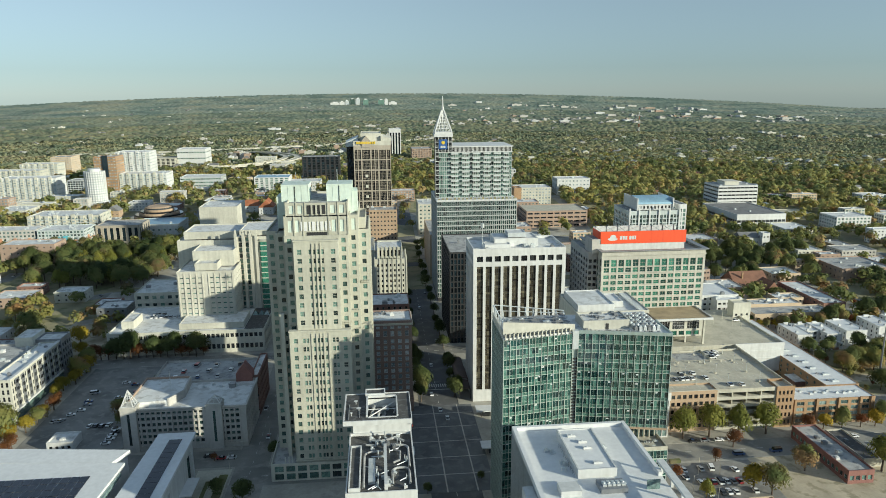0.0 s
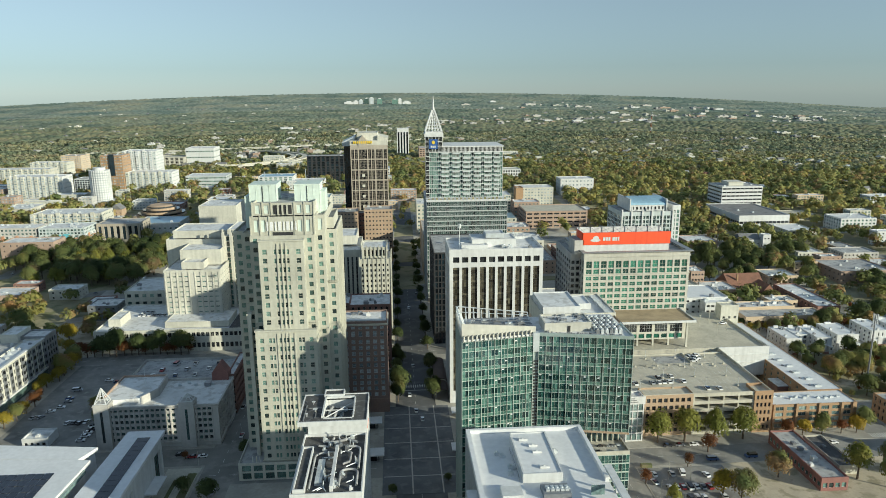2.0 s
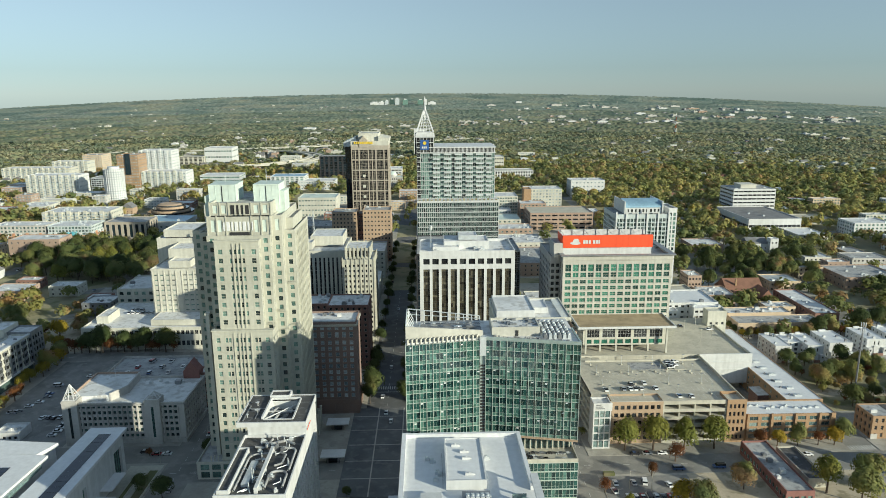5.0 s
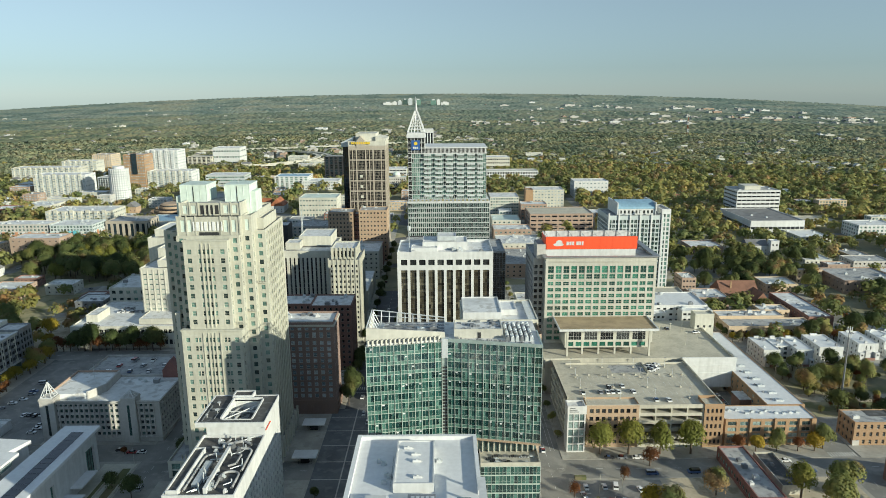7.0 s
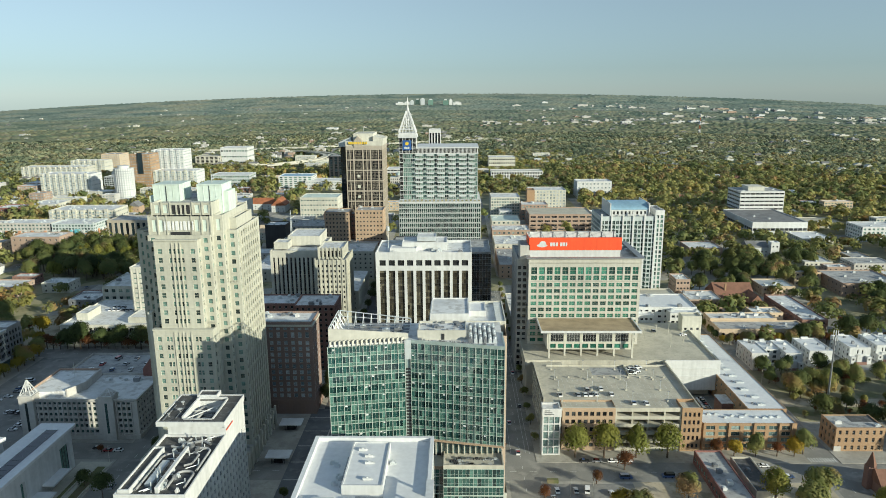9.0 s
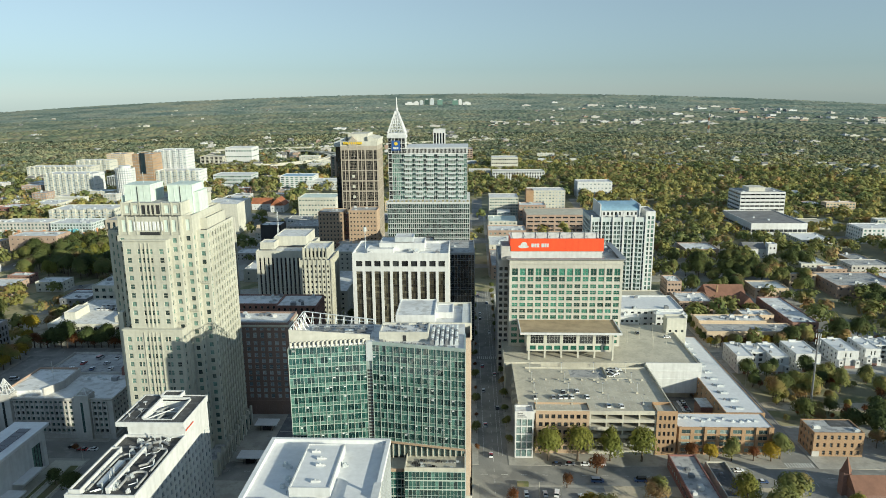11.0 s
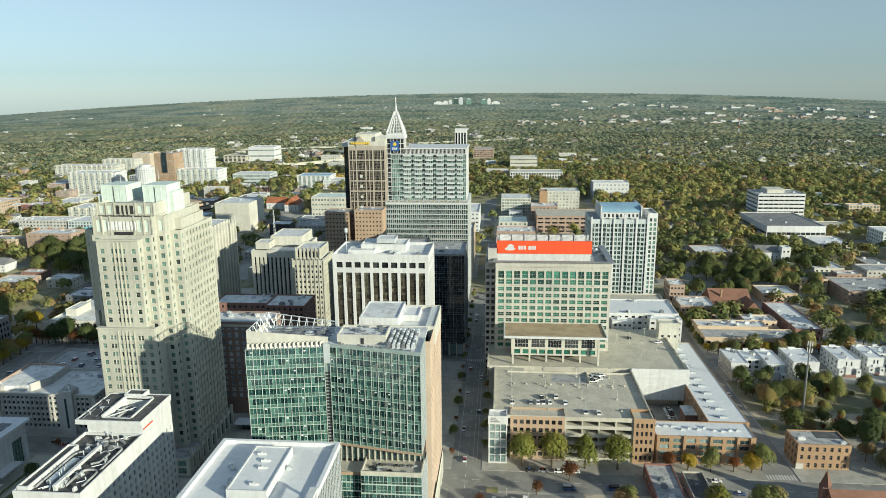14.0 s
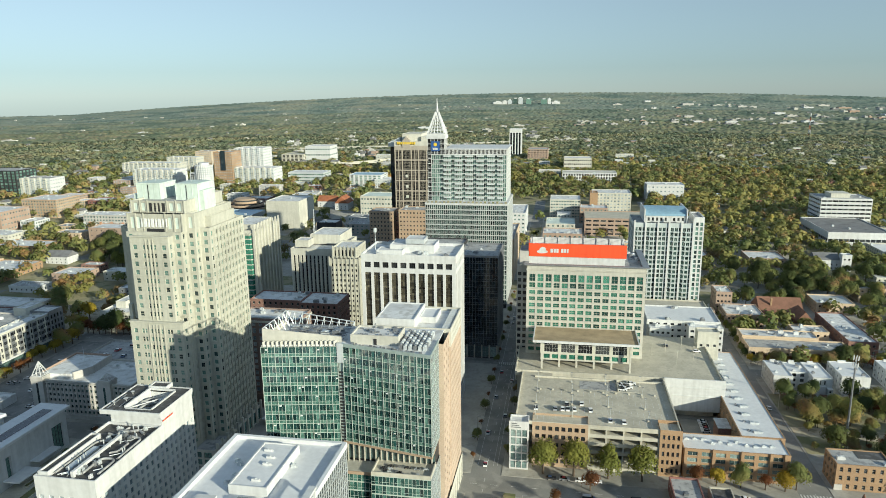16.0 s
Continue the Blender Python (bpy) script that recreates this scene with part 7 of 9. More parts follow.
def gable(s, x0, x1, y0, y1, z0, z1, along="x", over=0.5, m=0):
    """A gabled roof over the rectangle."""
    x0, x1, y0, y1 = x0 - over, x1 + over, y0 - over, y1 + over
    if along == "x":
        ym = (y0 + y1) / 2
        s.quad((x0, y0, z0), (x1, y0, z0), (x1, ym, z1), (x0, ym, z1), m)
        s.quad((x1, y1, z0), (x0, y1, z0), (x0, ym, z1), (x1, ym, z1), m)
        s.tri((x1, y0, z0), (x1, y1, z0), (x1, ym, z1), m)
        s.tri((x0, y1, z0), (x0, y0, z0), (x0, ym, z1), m)
    else:
        xm = (x0 + x1) / 2
        s.quad((x1, y0, z0), (x1, y1, z0), (xm, y1, z1), (xm, y0, z1), m)
        s.quad((x0, y1, z0), (x0, y0, z0), (xm, y0, z1), (xm, y1, z1), m)
        s.tri((x0, y0, z0), (x1, y0, z0), (xm, y0, z1), m)
        s.tri((x1, y1, z0), (x0, y1, z0), (xm, y1, z1), m)
    s.quad((x0, y0, z0), (x0, y1, z0), (x1, y1, z0), (x1, y0, z0), m)


def gabled(name, label, category, x0, x1, y0, y1, h, top, wall, roof, along="x", cols=4):
    g = ground_z((x0 + x1) / 2, y0)
    root = thing(name, label, category, (x0 + x1) / 2, (y0 + y1) / 2, g)
    w = Windows(root, WIN_DARK, WHITE, 20)
    block(root, wall, roof, x0, x1, y0, y1, g - 2, g + h, {"S": (evenly(x1 - x0, cols, 1.3), storeys(g, max(1, int(h / 3.2)), 3.2, 0.9, 1.5))}, w, roof=False)
    s = Shape()
    gable(s, x0, x1, y0, y1, g + h, g + top, along)
    part("roof", s, roof, root)
    w.finish()
    return root


r = gabled("rust_roof_hall", "brick hall with steep rust coloured tile roof", "hall", 298, 328, 530, 556, 6.5, 16, BRICK, BROWN_TILE, "x", 6)
s = Shape()
gable(s, 320, 331, 520, 540, 5, 12, "y")
part("cross_roof", s, BROWN_TILE, r)
part("chimney", Shape().box(306, 307.2, 536, 537.2, 9, 17), ORANGE_BRICK, r)
r = gabled("corner_church", "small brick church with steep brown roof", "church", 269, 291, 264, 275.6, 5.0, 10.5, BRICK, BROWN_TILE, "x", 5)
part("steeple", Shape().box(266.8, 270.2, 271, 274.4, 0, 10.5), BRICK, r)
part("spire", Shape().drum(268.5, 272.7, 2.6, 10.5, 17, 0, 4, 0.1), BROWN_TILE, r)
gabled("white_church", "white church with grey roof among park trees", "church", 384.1, 404.9, 681.2, 698.9, 9.4, 14.6, WHITE, SHINGLE, "x", 5)
low("white_church_tower", "square white church tower with battlements", "church tower", 405, 413.3, 676.3, 684.6, 15.6, WHITE, WHITE_ROOF, 2, 2, sides="SW", clutter=0, cap=10)
low("library", "low brick hall with pale roof near the park", "hall", 326.9, 360, 683.7, 714.8, 9.3, PINK_BRICK, WHITE_ROOF, 6, 2, sides="SW", cap=20)
low("pink_hall", "low pink brick hall with white roof", "hall", 267.6, 291.3, 689.7, 710.3, 9.3, PINK_BRICK, WHITE_ROOF, 5, 2, sides="SW", cap=20)

# ---- farther blocks, north and east ----
r = low("banded_office", "white office block with dark ribbon windows on a podium", "office building", 442, 496, 850, 890, 33.8, WHITE, GREY_ROOF, 9, 7, WIN_DARK, "SW", 5.4, 1.7, 130, 4)
g = ground_z(469, 850)
part("roof_house", Shape().box(456, 476, 862, 882, g + 33, g + 37.6).box(455.5, 476.5, 861.5, 882.5, g + 37.6, g + 38.1), CREAM, r)
low("flat_podium", "wide low white building with grey flat roof", "office building", 421, 482, 760, 848, 16.4, WHITE, SHINGLE, 12, 1, WIN_DARK, "SW", 7.0, 3.0, 40, 2)
low("low_deck", "low brown concrete deck before the wide podium", "parking garage", 486.9, 539.8, 793.5, 830.6, 6.4, CONCRETE, DECK, 8, 1, sides="S", ww=4, wh=1.6, cap=20, clutter=0)
low("white_clinic", "white building with a round bay among trees", "office building", 267, 317, 1000, 1030, 24.1, WHITE, WHITE_ROOF, 9, 4, sides="SW", cap=60)
low("cream_office", "cream office block with rows of small windows", "office building", 136, 174, 890, 930, 23.8, CREAM, WHITE_ROOF, 11, 6, sides="SW", cap=100)
low("cream_office", "cream office block with brick stair tower", "office building", 190, 240, 930, 964, 25.1, CREAM, WHITE_ROOF, 11, 6, sides="SW", cap=100)
low("brick_stair_tower", "plain orange brick stair tower", "office building", 187, 197, 926, 946, 26, ORANGE_BRICK, ORANGE_BRICK, 2, 0, clutter=0)
low("brick_office", "pinkish brick office with pale window bands", "office building", 173, 206, 860, 884, 20, PINK_BRICK, WHITE_ROOF, 7, 4, sides="SW", cap=50)
low("pink_garage", "pinkish brick parking garage with open levels", "parking garage", 177, 252, 800, 850, 20.6, PINK_BRICK, DECK, 9, 4, WIN_DARK, "SW", 6.4, 1.7, 60, 0)
low("green_roof_office", "low office with pale green roof", "office building", 133.1, 166.8, 805.7, 846.5, 12.2, CREAM, COPPER, 6, 3, sides="SW", cap=30, clutter=2)
low("shop_row", "low brick and cream shop row with pale roofs", "shop", 131.1, 173.9, 759.7, 790.3, 12.2, PINK_BRICK, WHITE_ROOF, 8, 2, sides="SW", cap=30, clutter=10)
low("shop_row", "low cream shop row with cluttered roof", "shop", 130.8, 177.4, 699.7, 745.4, 11.2, CREAM, WHITE_ROOF, 8, 2, sides="SW", cap=30, clutter=12)
low("shop_row", "low brick shop row with grey roof", "shop", 130.1, 170.1, 612.7, 680.8, 13, PINK_BRICK, GREY_ROOF, 7, 3, sides="SW", cap=30, clutter=10)
low("shop_row", "low mixed shops under the sign tower", "shop", 172, 204, 540, 590, 13, CREAM, WHITE_ROOF, 5, 3, sides="SW", cap=20, clutter=8)
low("brown_garage", "dark brown brick parking garage", "parking garage", 176.3, 204.4, 613.7, 661.9, 17, BRICK, DECK, 4, 5, sides="SW", ww=5, wh=1.6, cap=20, clutter=0)
low("capitol_annex", "long white government building with colonnade windows", "government building", 150, 238, 1170, 1206, 16.2, WHITE, CREAM, 20, 3, WIN_DARK, "SW", 2.0, 3.6, 80, 2)
low("capitol_annex", "cream government building with flat roof", "government building", 152, 202, 1300, 1340, 28, CREAM, WHITE_ROOF, 14, 4, WIN_DARK, "SW", 2.0, 2.4, 60, 2)
low("tall_slab", "slim white concrete tower with dark vertical strips", "office tower", 28, 55, 1600, 1634, 65, WHITE, WHITE_ROOF, 4, 1, WIN_BLUE, "SE", 4.0, 60, 10, 1)
low("brown_terrace_office", "brown brick office with banded floors", "office building", 75, 118, 1500, 1560, 27.5, PINK_BRICK, GREY_ROOF, 7, 6, WIN_DARK, "SW", 4.2, 2.0, 50, 1)
low("white_terrace_office", "low white banded office in trees", "office building", -29.1, 12.5, 1185.8, 1219.5, 19.8, WHITE, WHITE_ROOF, 7, 4, WIN_DARK, "S", 5.0, 1.6, 30, 2)


def capitol():
    g = ground_z(0, 1090) + 4
    root = thing("domed_capitol", "grey stone domed capitol among trees", "capitol", 0, 1090, g)
    w = Windows(root, WIN_DARK, CREAM, 40)
    block(root, STONE, COPPER, -14, 16, 1085, 1105, g - 2, g + 15, {"S": (evenly(30, 9, 1.4), storeys(g, 3, 4.6, 1.2, 2.4))}, w, parapet=0.5)
    w.finish()
    part("drum", Shape().drum(1, 1095, 6.5, g + 15, g + 18, 0, 16), STONE, root)
    d = Shape()
    for k in range(5):
        a0, a1 = math.pi / 2 * k / 5, math.pi / 2 * (k + 1) / 5
        d.drum(1, 1095, 6 * math.cos(a0), g + 18 + 5 * math.sin(a0), g + 18 + 5 * math.sin(a1), 0, 16, max(6 * math.cos(a1), 0.2))
    part("dome", d, COPPER, root)


capitol()
low("brown_hotel", "brown brick hotel block with two wings and flat roof", "hotel", -41, -16, 676, 700, 50.3, TAN_BRICK, GREY_ROOF, 7, 12, sides="SE", cap=90, frame=CREAM)
low("brown_hotel", "tan brown brick hotel wing with small windows", "hotel", -10, 18, 674, 698, 52.5, TAN_BRICK, GREY_ROOF, 8, 12, sides="SE", cap=90, frame=CREAM)
low("brown_hotel_link", "dark recessed link between the hotel wings", "hotel", -16, -10, 683, 698, 47.2, BRICK, GREY_ROOF, 2, 10, sides="S", cap=20, clutter=0)
low("copper_roof_office", "cream stone office with pale green copper roof", "office building", -112, -63, 880, 920, 25.8, CREAM, COPPER, 12, 4, sides="SE", cap=60)
low("white_museum", "white stone building with long window rows", "museum", -148, -90, 1080, 1116, 14.6, WHITE, WHITE_ROOF, 14, 3, sides="SE", cap=60)
low("white_office", "white ribbon window office with blue grey roof", "office building", -193, -139, 1090, 1130, 20.2, WHITE, BLUE_ROOF, 7, 6, WIN_TEAL, "SE", 4.4, 1.7, 80, 2)
low("dark_slab", "dark glass slab building with flat top", "office building", -126, -64, 1170, 1202, 43.1, DARK_METAL, GREY_ROOF, 8, 10, WIN_BLUE, "SE", 4.6, 4.6, 80, 1, DARK_METAL)
low("long_low_office", "long low grey office with white roof line", "office building", -316, -252, 1130, 1170, 17.1, METAL, WHITE_ROOF, 16, 3, WIN_TEAL, "SE", 4.0, 1.8, 50, 3)
low("dark_cube", "small black clad cube building", "office building", -114, -92, 720, 742, 27, DARK_METAL, WHITE_ROOF, 3, 0, clutter=2)
low("shop_row", "low dark shops with pale roofs near the cube", "shop", -100.4, -55.2, 779.1, 820.1, 12.3, STONE, GREY_ROOF, 8, 3, sides="SE", cap=20, clutter=6)
low("white_court", "tall plain white stone building with sloped roof rear", "museum", -202.2, -160.4, 786.2, 836.4, 35.6, CREAM, WHITE_ROOF, 4, 0, sides="SE", cap=10, clutter=2)
gabled("tan_chapel", "tan gabled chapel with low pitched roof", "chapel", -134.7, -103.7, 766.2, 786.9, 7.2, 14.5, CREAM, PALE_BRICK, "x", 4)
gabled("red_roof_hall", "white hall with steep orange tile roof", "hall", -156.9, -138.4, 906.7, 932.5, 9.3, 18.6, WHITE, RED_ROOF, "y", 3)
gabled("red_roof_hall", "white wing with orange tile roof", "hall", -187.2, -160.2, 921.8, 938.4, 8.3, 15.5, WHITE, RED_ROOF, "x", 3)
low("pale_shed_row", "wide pale flat roofed sheds in the shaded block", "warehouse", -95.3, -45.2, 601.1, 661.2, 12, CREAM, WHITE_ROOF, 6, 2, sides="SE", cap=20, clutter=10)
low("pale_shed_row", "flat roofed building with pale roof and units", "warehouse", -50, 14, 520, 585, 16, CREAM, WHITE_ROOF, 10, 4, sides="SE", cap=40, clutter=10)
low("cream_shop_house", "tall narrow cream building on the main street", "office building", -14.1, 14.9, 612.7, 650.7, 26, CREAM, WHITE_ROOF, 6, 6, sides="SE", cap=40, clutter=4)
low("dark_roof_office", "brick office with dark green roof on the main street", "office building", -20.8, 14.5, 660.3, 692.5, 22.2, BRICK, GREY_ROOF, 7, 5, sides="SE", cap=40, clutter=4)
low("cream_street_house", "cream stone building across the main street", "office building", 45.4, 75, 780.2, 821.1, 36.7, CREAM, WHITE_ROOF, 6, 8, sides="SW", cap=50, clutter=3)
low("cream_street_house", "white building across the main street", "office building", 78.1, 110.7, 785.4, 846.6, 28.6, WHITE, WHITE_ROOF, 7, 6, sides="SE", cap=40, clutter=3)
low("tan_street_house", "tan office building north of the spire tower", "office building", 46, 110, 612.2, 690.2, 40, PALE_BRICK, GREY_ROOF, 12, 9, sides="SE", cap=40, clutter=5)

# ---- far west cluster ----


def front_bays(root, x0, x1, y0, h, n, wall, depth=1.6, floors=8):
    """Bays that stand forward of a long front, with balconies between them."""
    g = ground_z((x0 + x1) / 2, y0)
    step = (x1 - x0) / n
    for k in range(n):
        a = x0 + k * step
        bay = part("bay", Shape().box(a, a + step * 0.45, y0 - depth, y0, g, g + h + (k % 2) * 1.5), wall, root)
        glass = Shape()
        for q in range(floors):
            z = g + 1.2 + q * (h - 1.5) / floors
            glass.box(a + step * 0.08, a + step * 0.37, y0 - depth - 0.05, y0 - depth, z, z + 1.7)
        # light glass colour carries the haze over these far fronts
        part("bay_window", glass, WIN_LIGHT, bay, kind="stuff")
        rail = Shape()
        for q in range(1, floors):
            z = g + q * (h - 1.5) / floors
            rail.box(a + step * 0.5, a + step * 0.95, y0 - depth * 0.8, y0, z, z + 1.1)
        part("balcony", rail, FLATS, root, kind="stuff")



def panel_bays(root, side, x0, x1, y0, y1, h, walls, n):
    """Shallow coloured wall bays with balconies hung between them."""
    f = Face(side, x0, x1, y0, y1)
    width = x1 - x0 if side == "S" else y1 - y0
    step = width / n
    for k in range(n):
        u = k * step
        s = Shape()
        p = [f.p(u, 0, 0), f.p(u + step * 0.38, 0, -0.9)]
        s.box(min(p[0][0], p[1][0]), max(p[0][0], p[1][0]), min(p[0][1], p[1][1]), max(p[0][1], p[1][1]), 0, h + 0.8)
        part("wall_bay", s, walls[k % len(walls)], root)
        s = Shape()
        for q in range(1, 6):
            z = q * h / 6
            p = [f.p(u + step * 0.48, 0, 0), f.p(u + step * 0.9, 0, -1.3)]
            s.box(min(p[0][0], p[1][0]), max(p[0][0], p[1][0]), min(p[0][1], p[1][1]), max(p[0][1], p[1][1]), z, z + 1.0)
        part("balcony", s, ORANGE_WALL if k % 3 else FLATS, root, kind="stuff")


def round_tower():
    x, y = -385, 975
    g = ground_z(x, y)
    root = thing("round_tower", "white cylindrical hotel tower with narrow windows", "hotel", x, y, g)
    part("wall", Shape().drum(x, y, 13, g - 2, g + 47, 0, 28), WHITE, root)
    for k in range(28):
        a = k * math.tau / 28
        if math.sin(a) > 0.35:
            continue
        px, py = x + 13 * math.cos(a), y + 13 * math.sin(a)
        part("rib", Shape().prism([(px - 0.5, py - 0.5), (px + 0.5, py - 0.5), (px + 0.5, py + 0.5), (px - 0.5, py + 0.5)], g, g + 48), WHITE, root)
    # bands in light glass, their contrast lowered by colour as haze would
    for k in range(13):
        part("window_band", Shape().drum(x, y, 13.12, g + 3.6 + k * 3.3, g + 4.8 + k * 3.3, 0, 28), WIN_LIGHT, root)
    part("roof_house", Shape().drum(x, y, 8, g + 47, g + 51, 0, 20), WHITE, root)
    part("base", Shape().box(x - 6, x + 30, y - 16, y + 10, g - 2, g + 6), WHITE, root)
    TAKEN.append((x - 20, x + 34, y - 20, y + 16))


round_tower()
r = low("brown_flats", "brown brick apartment tower with dark glass centre", "apartment tower", -430, -397, 1090, 1124, 55, ORANGE_BRICK, GREY_ROOF, 8, 12, sides="SE", cap=80, frame=DARK_METAL)
part("glass_centre", Shape().box(-417, -409, 1088.6, 1090, ground_z(-413, 1090) + 24, ground_z(-413, 1090) + 57), WIN_BLUE, r)
r = low("white_flats", "white and brick apartment tower with balconies", "apartment tower", -413, -361, 1135, 1171, 58, WHITE, WHITE_ROOF, 12, 12, sides="SE", cap=100)
front_bays(r, -413, -361, 1135, 58, 5, WHITE, 1.6, 17)
r = low("white_deck_flats", "white low apartment and parking block", "apartment building", -396, -326, 1095, 1131, 28.1, WHITE, WHITE_ROOF, 14, 5, sides="SE", cap=60)
front_bays(r, -396, -326, 1095, 28.1, 7, CREAM, 1.6, 8)
low("curved_garage", "grey banded parking garage by the highway", "parking garage", -454, -405, 1430, 1474, 21, CONCRETE, DECK, 5, 7, WIN_DARK, "SE", 6.0, 2.0, 50, 0)
low("white_data_hall", "large white office with grey panel walls", "office building", -407, -350, 1450, 1500, 37, WHITE, WHITE_ROOF, 10, 3, WIN_TEAL, "SE", 4.0, 3.0, 40, 3)
low("tan_flats", "tan brick apartment tower", "apartment tower", -600, -564, 1330, 1370, 35, PALE_BRICK, GREY_ROOF, 9, 9, sides="SE", cap=80)
r = low("white_mid_flats", "long white apartment block in the west", "apartment building", -528, -452, 1010, 1042, 33.4, WHITE, WHITE_ROOF, 18, 5, sides="SE", cap=80)
front_bays(r, -528, -452, 1010, 33.4, 8, CREAM, 1.6, 9)
r = low("white_mid_flats", "long white apartment block in the west", "apartment building", -664, -552, 1180, 1214, 26, CREAM, WHITE_ROOF, 22, 4, sides="SE", cap=60)
front_bays(r, -664, -552, 1180, 26, 12, CREAM, 1.6, 7)
r = low("white_mid_flats", "pale apartment court in the west", "apartment building", -618, -556, 1255, 1285, 30, CREAM, WHITE_ROOF, 16, 4, sides="SE", cap=40)
front_bays(r, -618, -556, 1255, 30, 6, CREAM, 1.6, 8)
low("blue_office", "blue glass office beside the round tower", "office building", -459, -436, 1060, 1090, 23.1, METAL, GREY_ROOF, 6, 7, WIN_BLUE, "SE", 3.0, 2.4, 60, 1)
r = low("white_wide_flats", "wide white apartment block with stepped white roofs", "apartment building", -394, -318, 800, 840, 23.1, CREAM, WHITE_ROOF, 18, 4, sides="SE", cap=80, clutter=8)
front_bays(r, -394, -318, 800, 23.1, 8, CREAM, 1.6, 6)
r = low("turquoise_flats", "pale apartment block with a turquoise corner and orange-edged bays", "apartment building", -357, -310, 740, 772, 21, FLATS, WHITE_ROOF, 13, 6, WIN_PALE, "SE", cap=100, clutter=8)
panel_bays(r, "S", -357, -310, 740, 772, 21, [FLATS, WHITE, FLATS, TEAL_WALL], 7)
panel_bays(r, "E", -357, -310, 740, 772, 21, [WHITE, ORANGE_WALL, WHITE], 4)
part("corner_bay", Shape().box(-331, -326, 738.2, 740, 0, 22.5), TEAL_WALL, r, "bright turquoise wall bay")
r = low("terracotta_flats", "apartment block with white bays and terracotta balconies", "apartment building", -418, -360, 742, 768, 20, STONE, WHITE_ROOF, 14, 5, WIN_PALE, "SE", cap=60, clutter=8)
panel_bays(r, "S", -418, -360, 742, 768, 20, [WHITE, ORANGE_WALL], 8)
low("brick_warehouse", "brick warehouse with white flat roof", "warehouse", -362, -312, 676, 702, 22, PINK_BRICK, WHITE_ROOF, 8, 4, sides="SE", cap=50, clutter=4)
low("bronze_office", "dark bronze glass office with brown piers", "office building", -308, -262, 765, 801, 20, GRANITE, GREY_ROOF, 7, 1, WIN_BLUE, "SE", 3.4, 15, 20, 2)
low("flat_blue_hall", "low flat hall with pale blue roof", "hall", -281, -230.3, 801.1, 844.4, 12.7, METAL, BLUE_ROOF, 8, 1, sides="SE", cap=20, clutter=2)
def round_terrace(x, y):
    g = ground_z(x, y)
    root = thing("round_terrace", "round brown brick building with stepped terraces", "office building", x, y, g)
    for k in range(4):
        r, z = 36 - k * 6.0, g + k * 4.0
        part("terrace_wall", Shape().drum(x, y, r, z - (3 if k == 0 else 0), z + 2.2, 0, 28), TAN_BRICK, root)
        part("window_band", Shape().drum(x, y, r - 1.6, z + 2.2, z + 4.0, 0, 28), WIN_DARK, root)
    part("roof", Shape().drum(x, y, 16.4, g + 16, g + 17.4, 0, 28, 13.0), TAN_BRICK, root)
    TAKEN.append((x - 37, x + 37, y - 37, y + 37))


round_terrace(-276, 884)
gabled("brown_round_roof", "tan gabled roof lodge beside the terrace building", "lodge", -342.2, -327.3, 889, 903.9, 9.6, 15.9, TAN_BRICK, SHINGLE, "y", 3)
low("red_shop", "red painted low store with white roof", "shop", -502.6, -472.8, 863, 892.8, 10.6, RED_WALL, WHITE_ROOF, 5, 2, sides="SE", cap=20)
low("pale_store", "wide pale store with white roof", "shop", -472.7, -435.5, 882.1, 924.7, 11.7, CREAM, WHITE_ROOF, 6, 2, sides="SE", cap=20, clutter=6)
low("brick_flats", "brick apartment block in the west", "apartment building", -555.6, -500.5, 707.4, 754, 24.4, PINK_BRICK, WHITE_ROOF, 12, 4, sides="SE", cap=50)
r = low("white_flats", "white apartment block with dark windows", "apartment building", -664.1, -613.4, 929.3, 961.6, 28.1, WHITE, GREY_ROOF, 10, 5, sides="SE", cap=50)
front_bays(r, -664.1, -613.4, 929.3, 28.1, 5, CREAM, 1.6, 8)
low("teal_glass_office", "dark teal glass office at the west edge", "office building", -722.6, -664, 921.5, 965, 40.2, DARK_METAL, GREY_ROOF, 8, 9, WIN_TEAL, "SE", 5.0, 3.2, 60, 1, DARK_METAL)
low("white_shop", "small white shop with flat roof", "shop", -266.6, -242.3, 565.5, 582.7, 9.1, CREAM, WHITE_ROOF, 4, 2, sides="SE", cap=12)
low("dark_shop", "small dark house with pale roof", "shop", -212, -190, 510, 530, 12, GREY_METAL, WHITE_ROOF, 4, 3, sides="SE", cap=12)
low("white_shop", "low brick shop with pale roof", "shop", -311.7, -281.2, 554.4, 579.9, 8.1, PINK_BRICK, WHITE_ROOF, 5, 2, sides="SE", cap=12)

low("tan_flats", "tan brick apartment block with pale roof", "apartment building", -546.3, -495.4, 793.8, 838.4, 23.4, TAN_BRICK, WHITE_ROOF, 12, 6, sides="SE", cap=40, clutter=6)
low("brick_shop", "long low orange brick shop with pale roof", "shop", -444.7, -390.1, 635.7, 665.1, 8.4, ORANGE_BRICK, WHITE_ROOF, 10, 2, sides="SE", cap=12, clutter=6)
low("brick_shop", "low orange brick workshop row with pale roof", "shop", -397.6, -354.4, 545.4, 594.9, 7.7, ORANGE_BRICK, WHITE_ROOF, 8, 2, sides="SE", cap=12, clutter=6)
low("white_shed", "low white shed with grey flat roof", "shed", -326.7, -296.4, 520, 536.2, 6.1, WHITE, GREY_ROOF, 6, 1, sides="SE", cap=12, clutter=3)
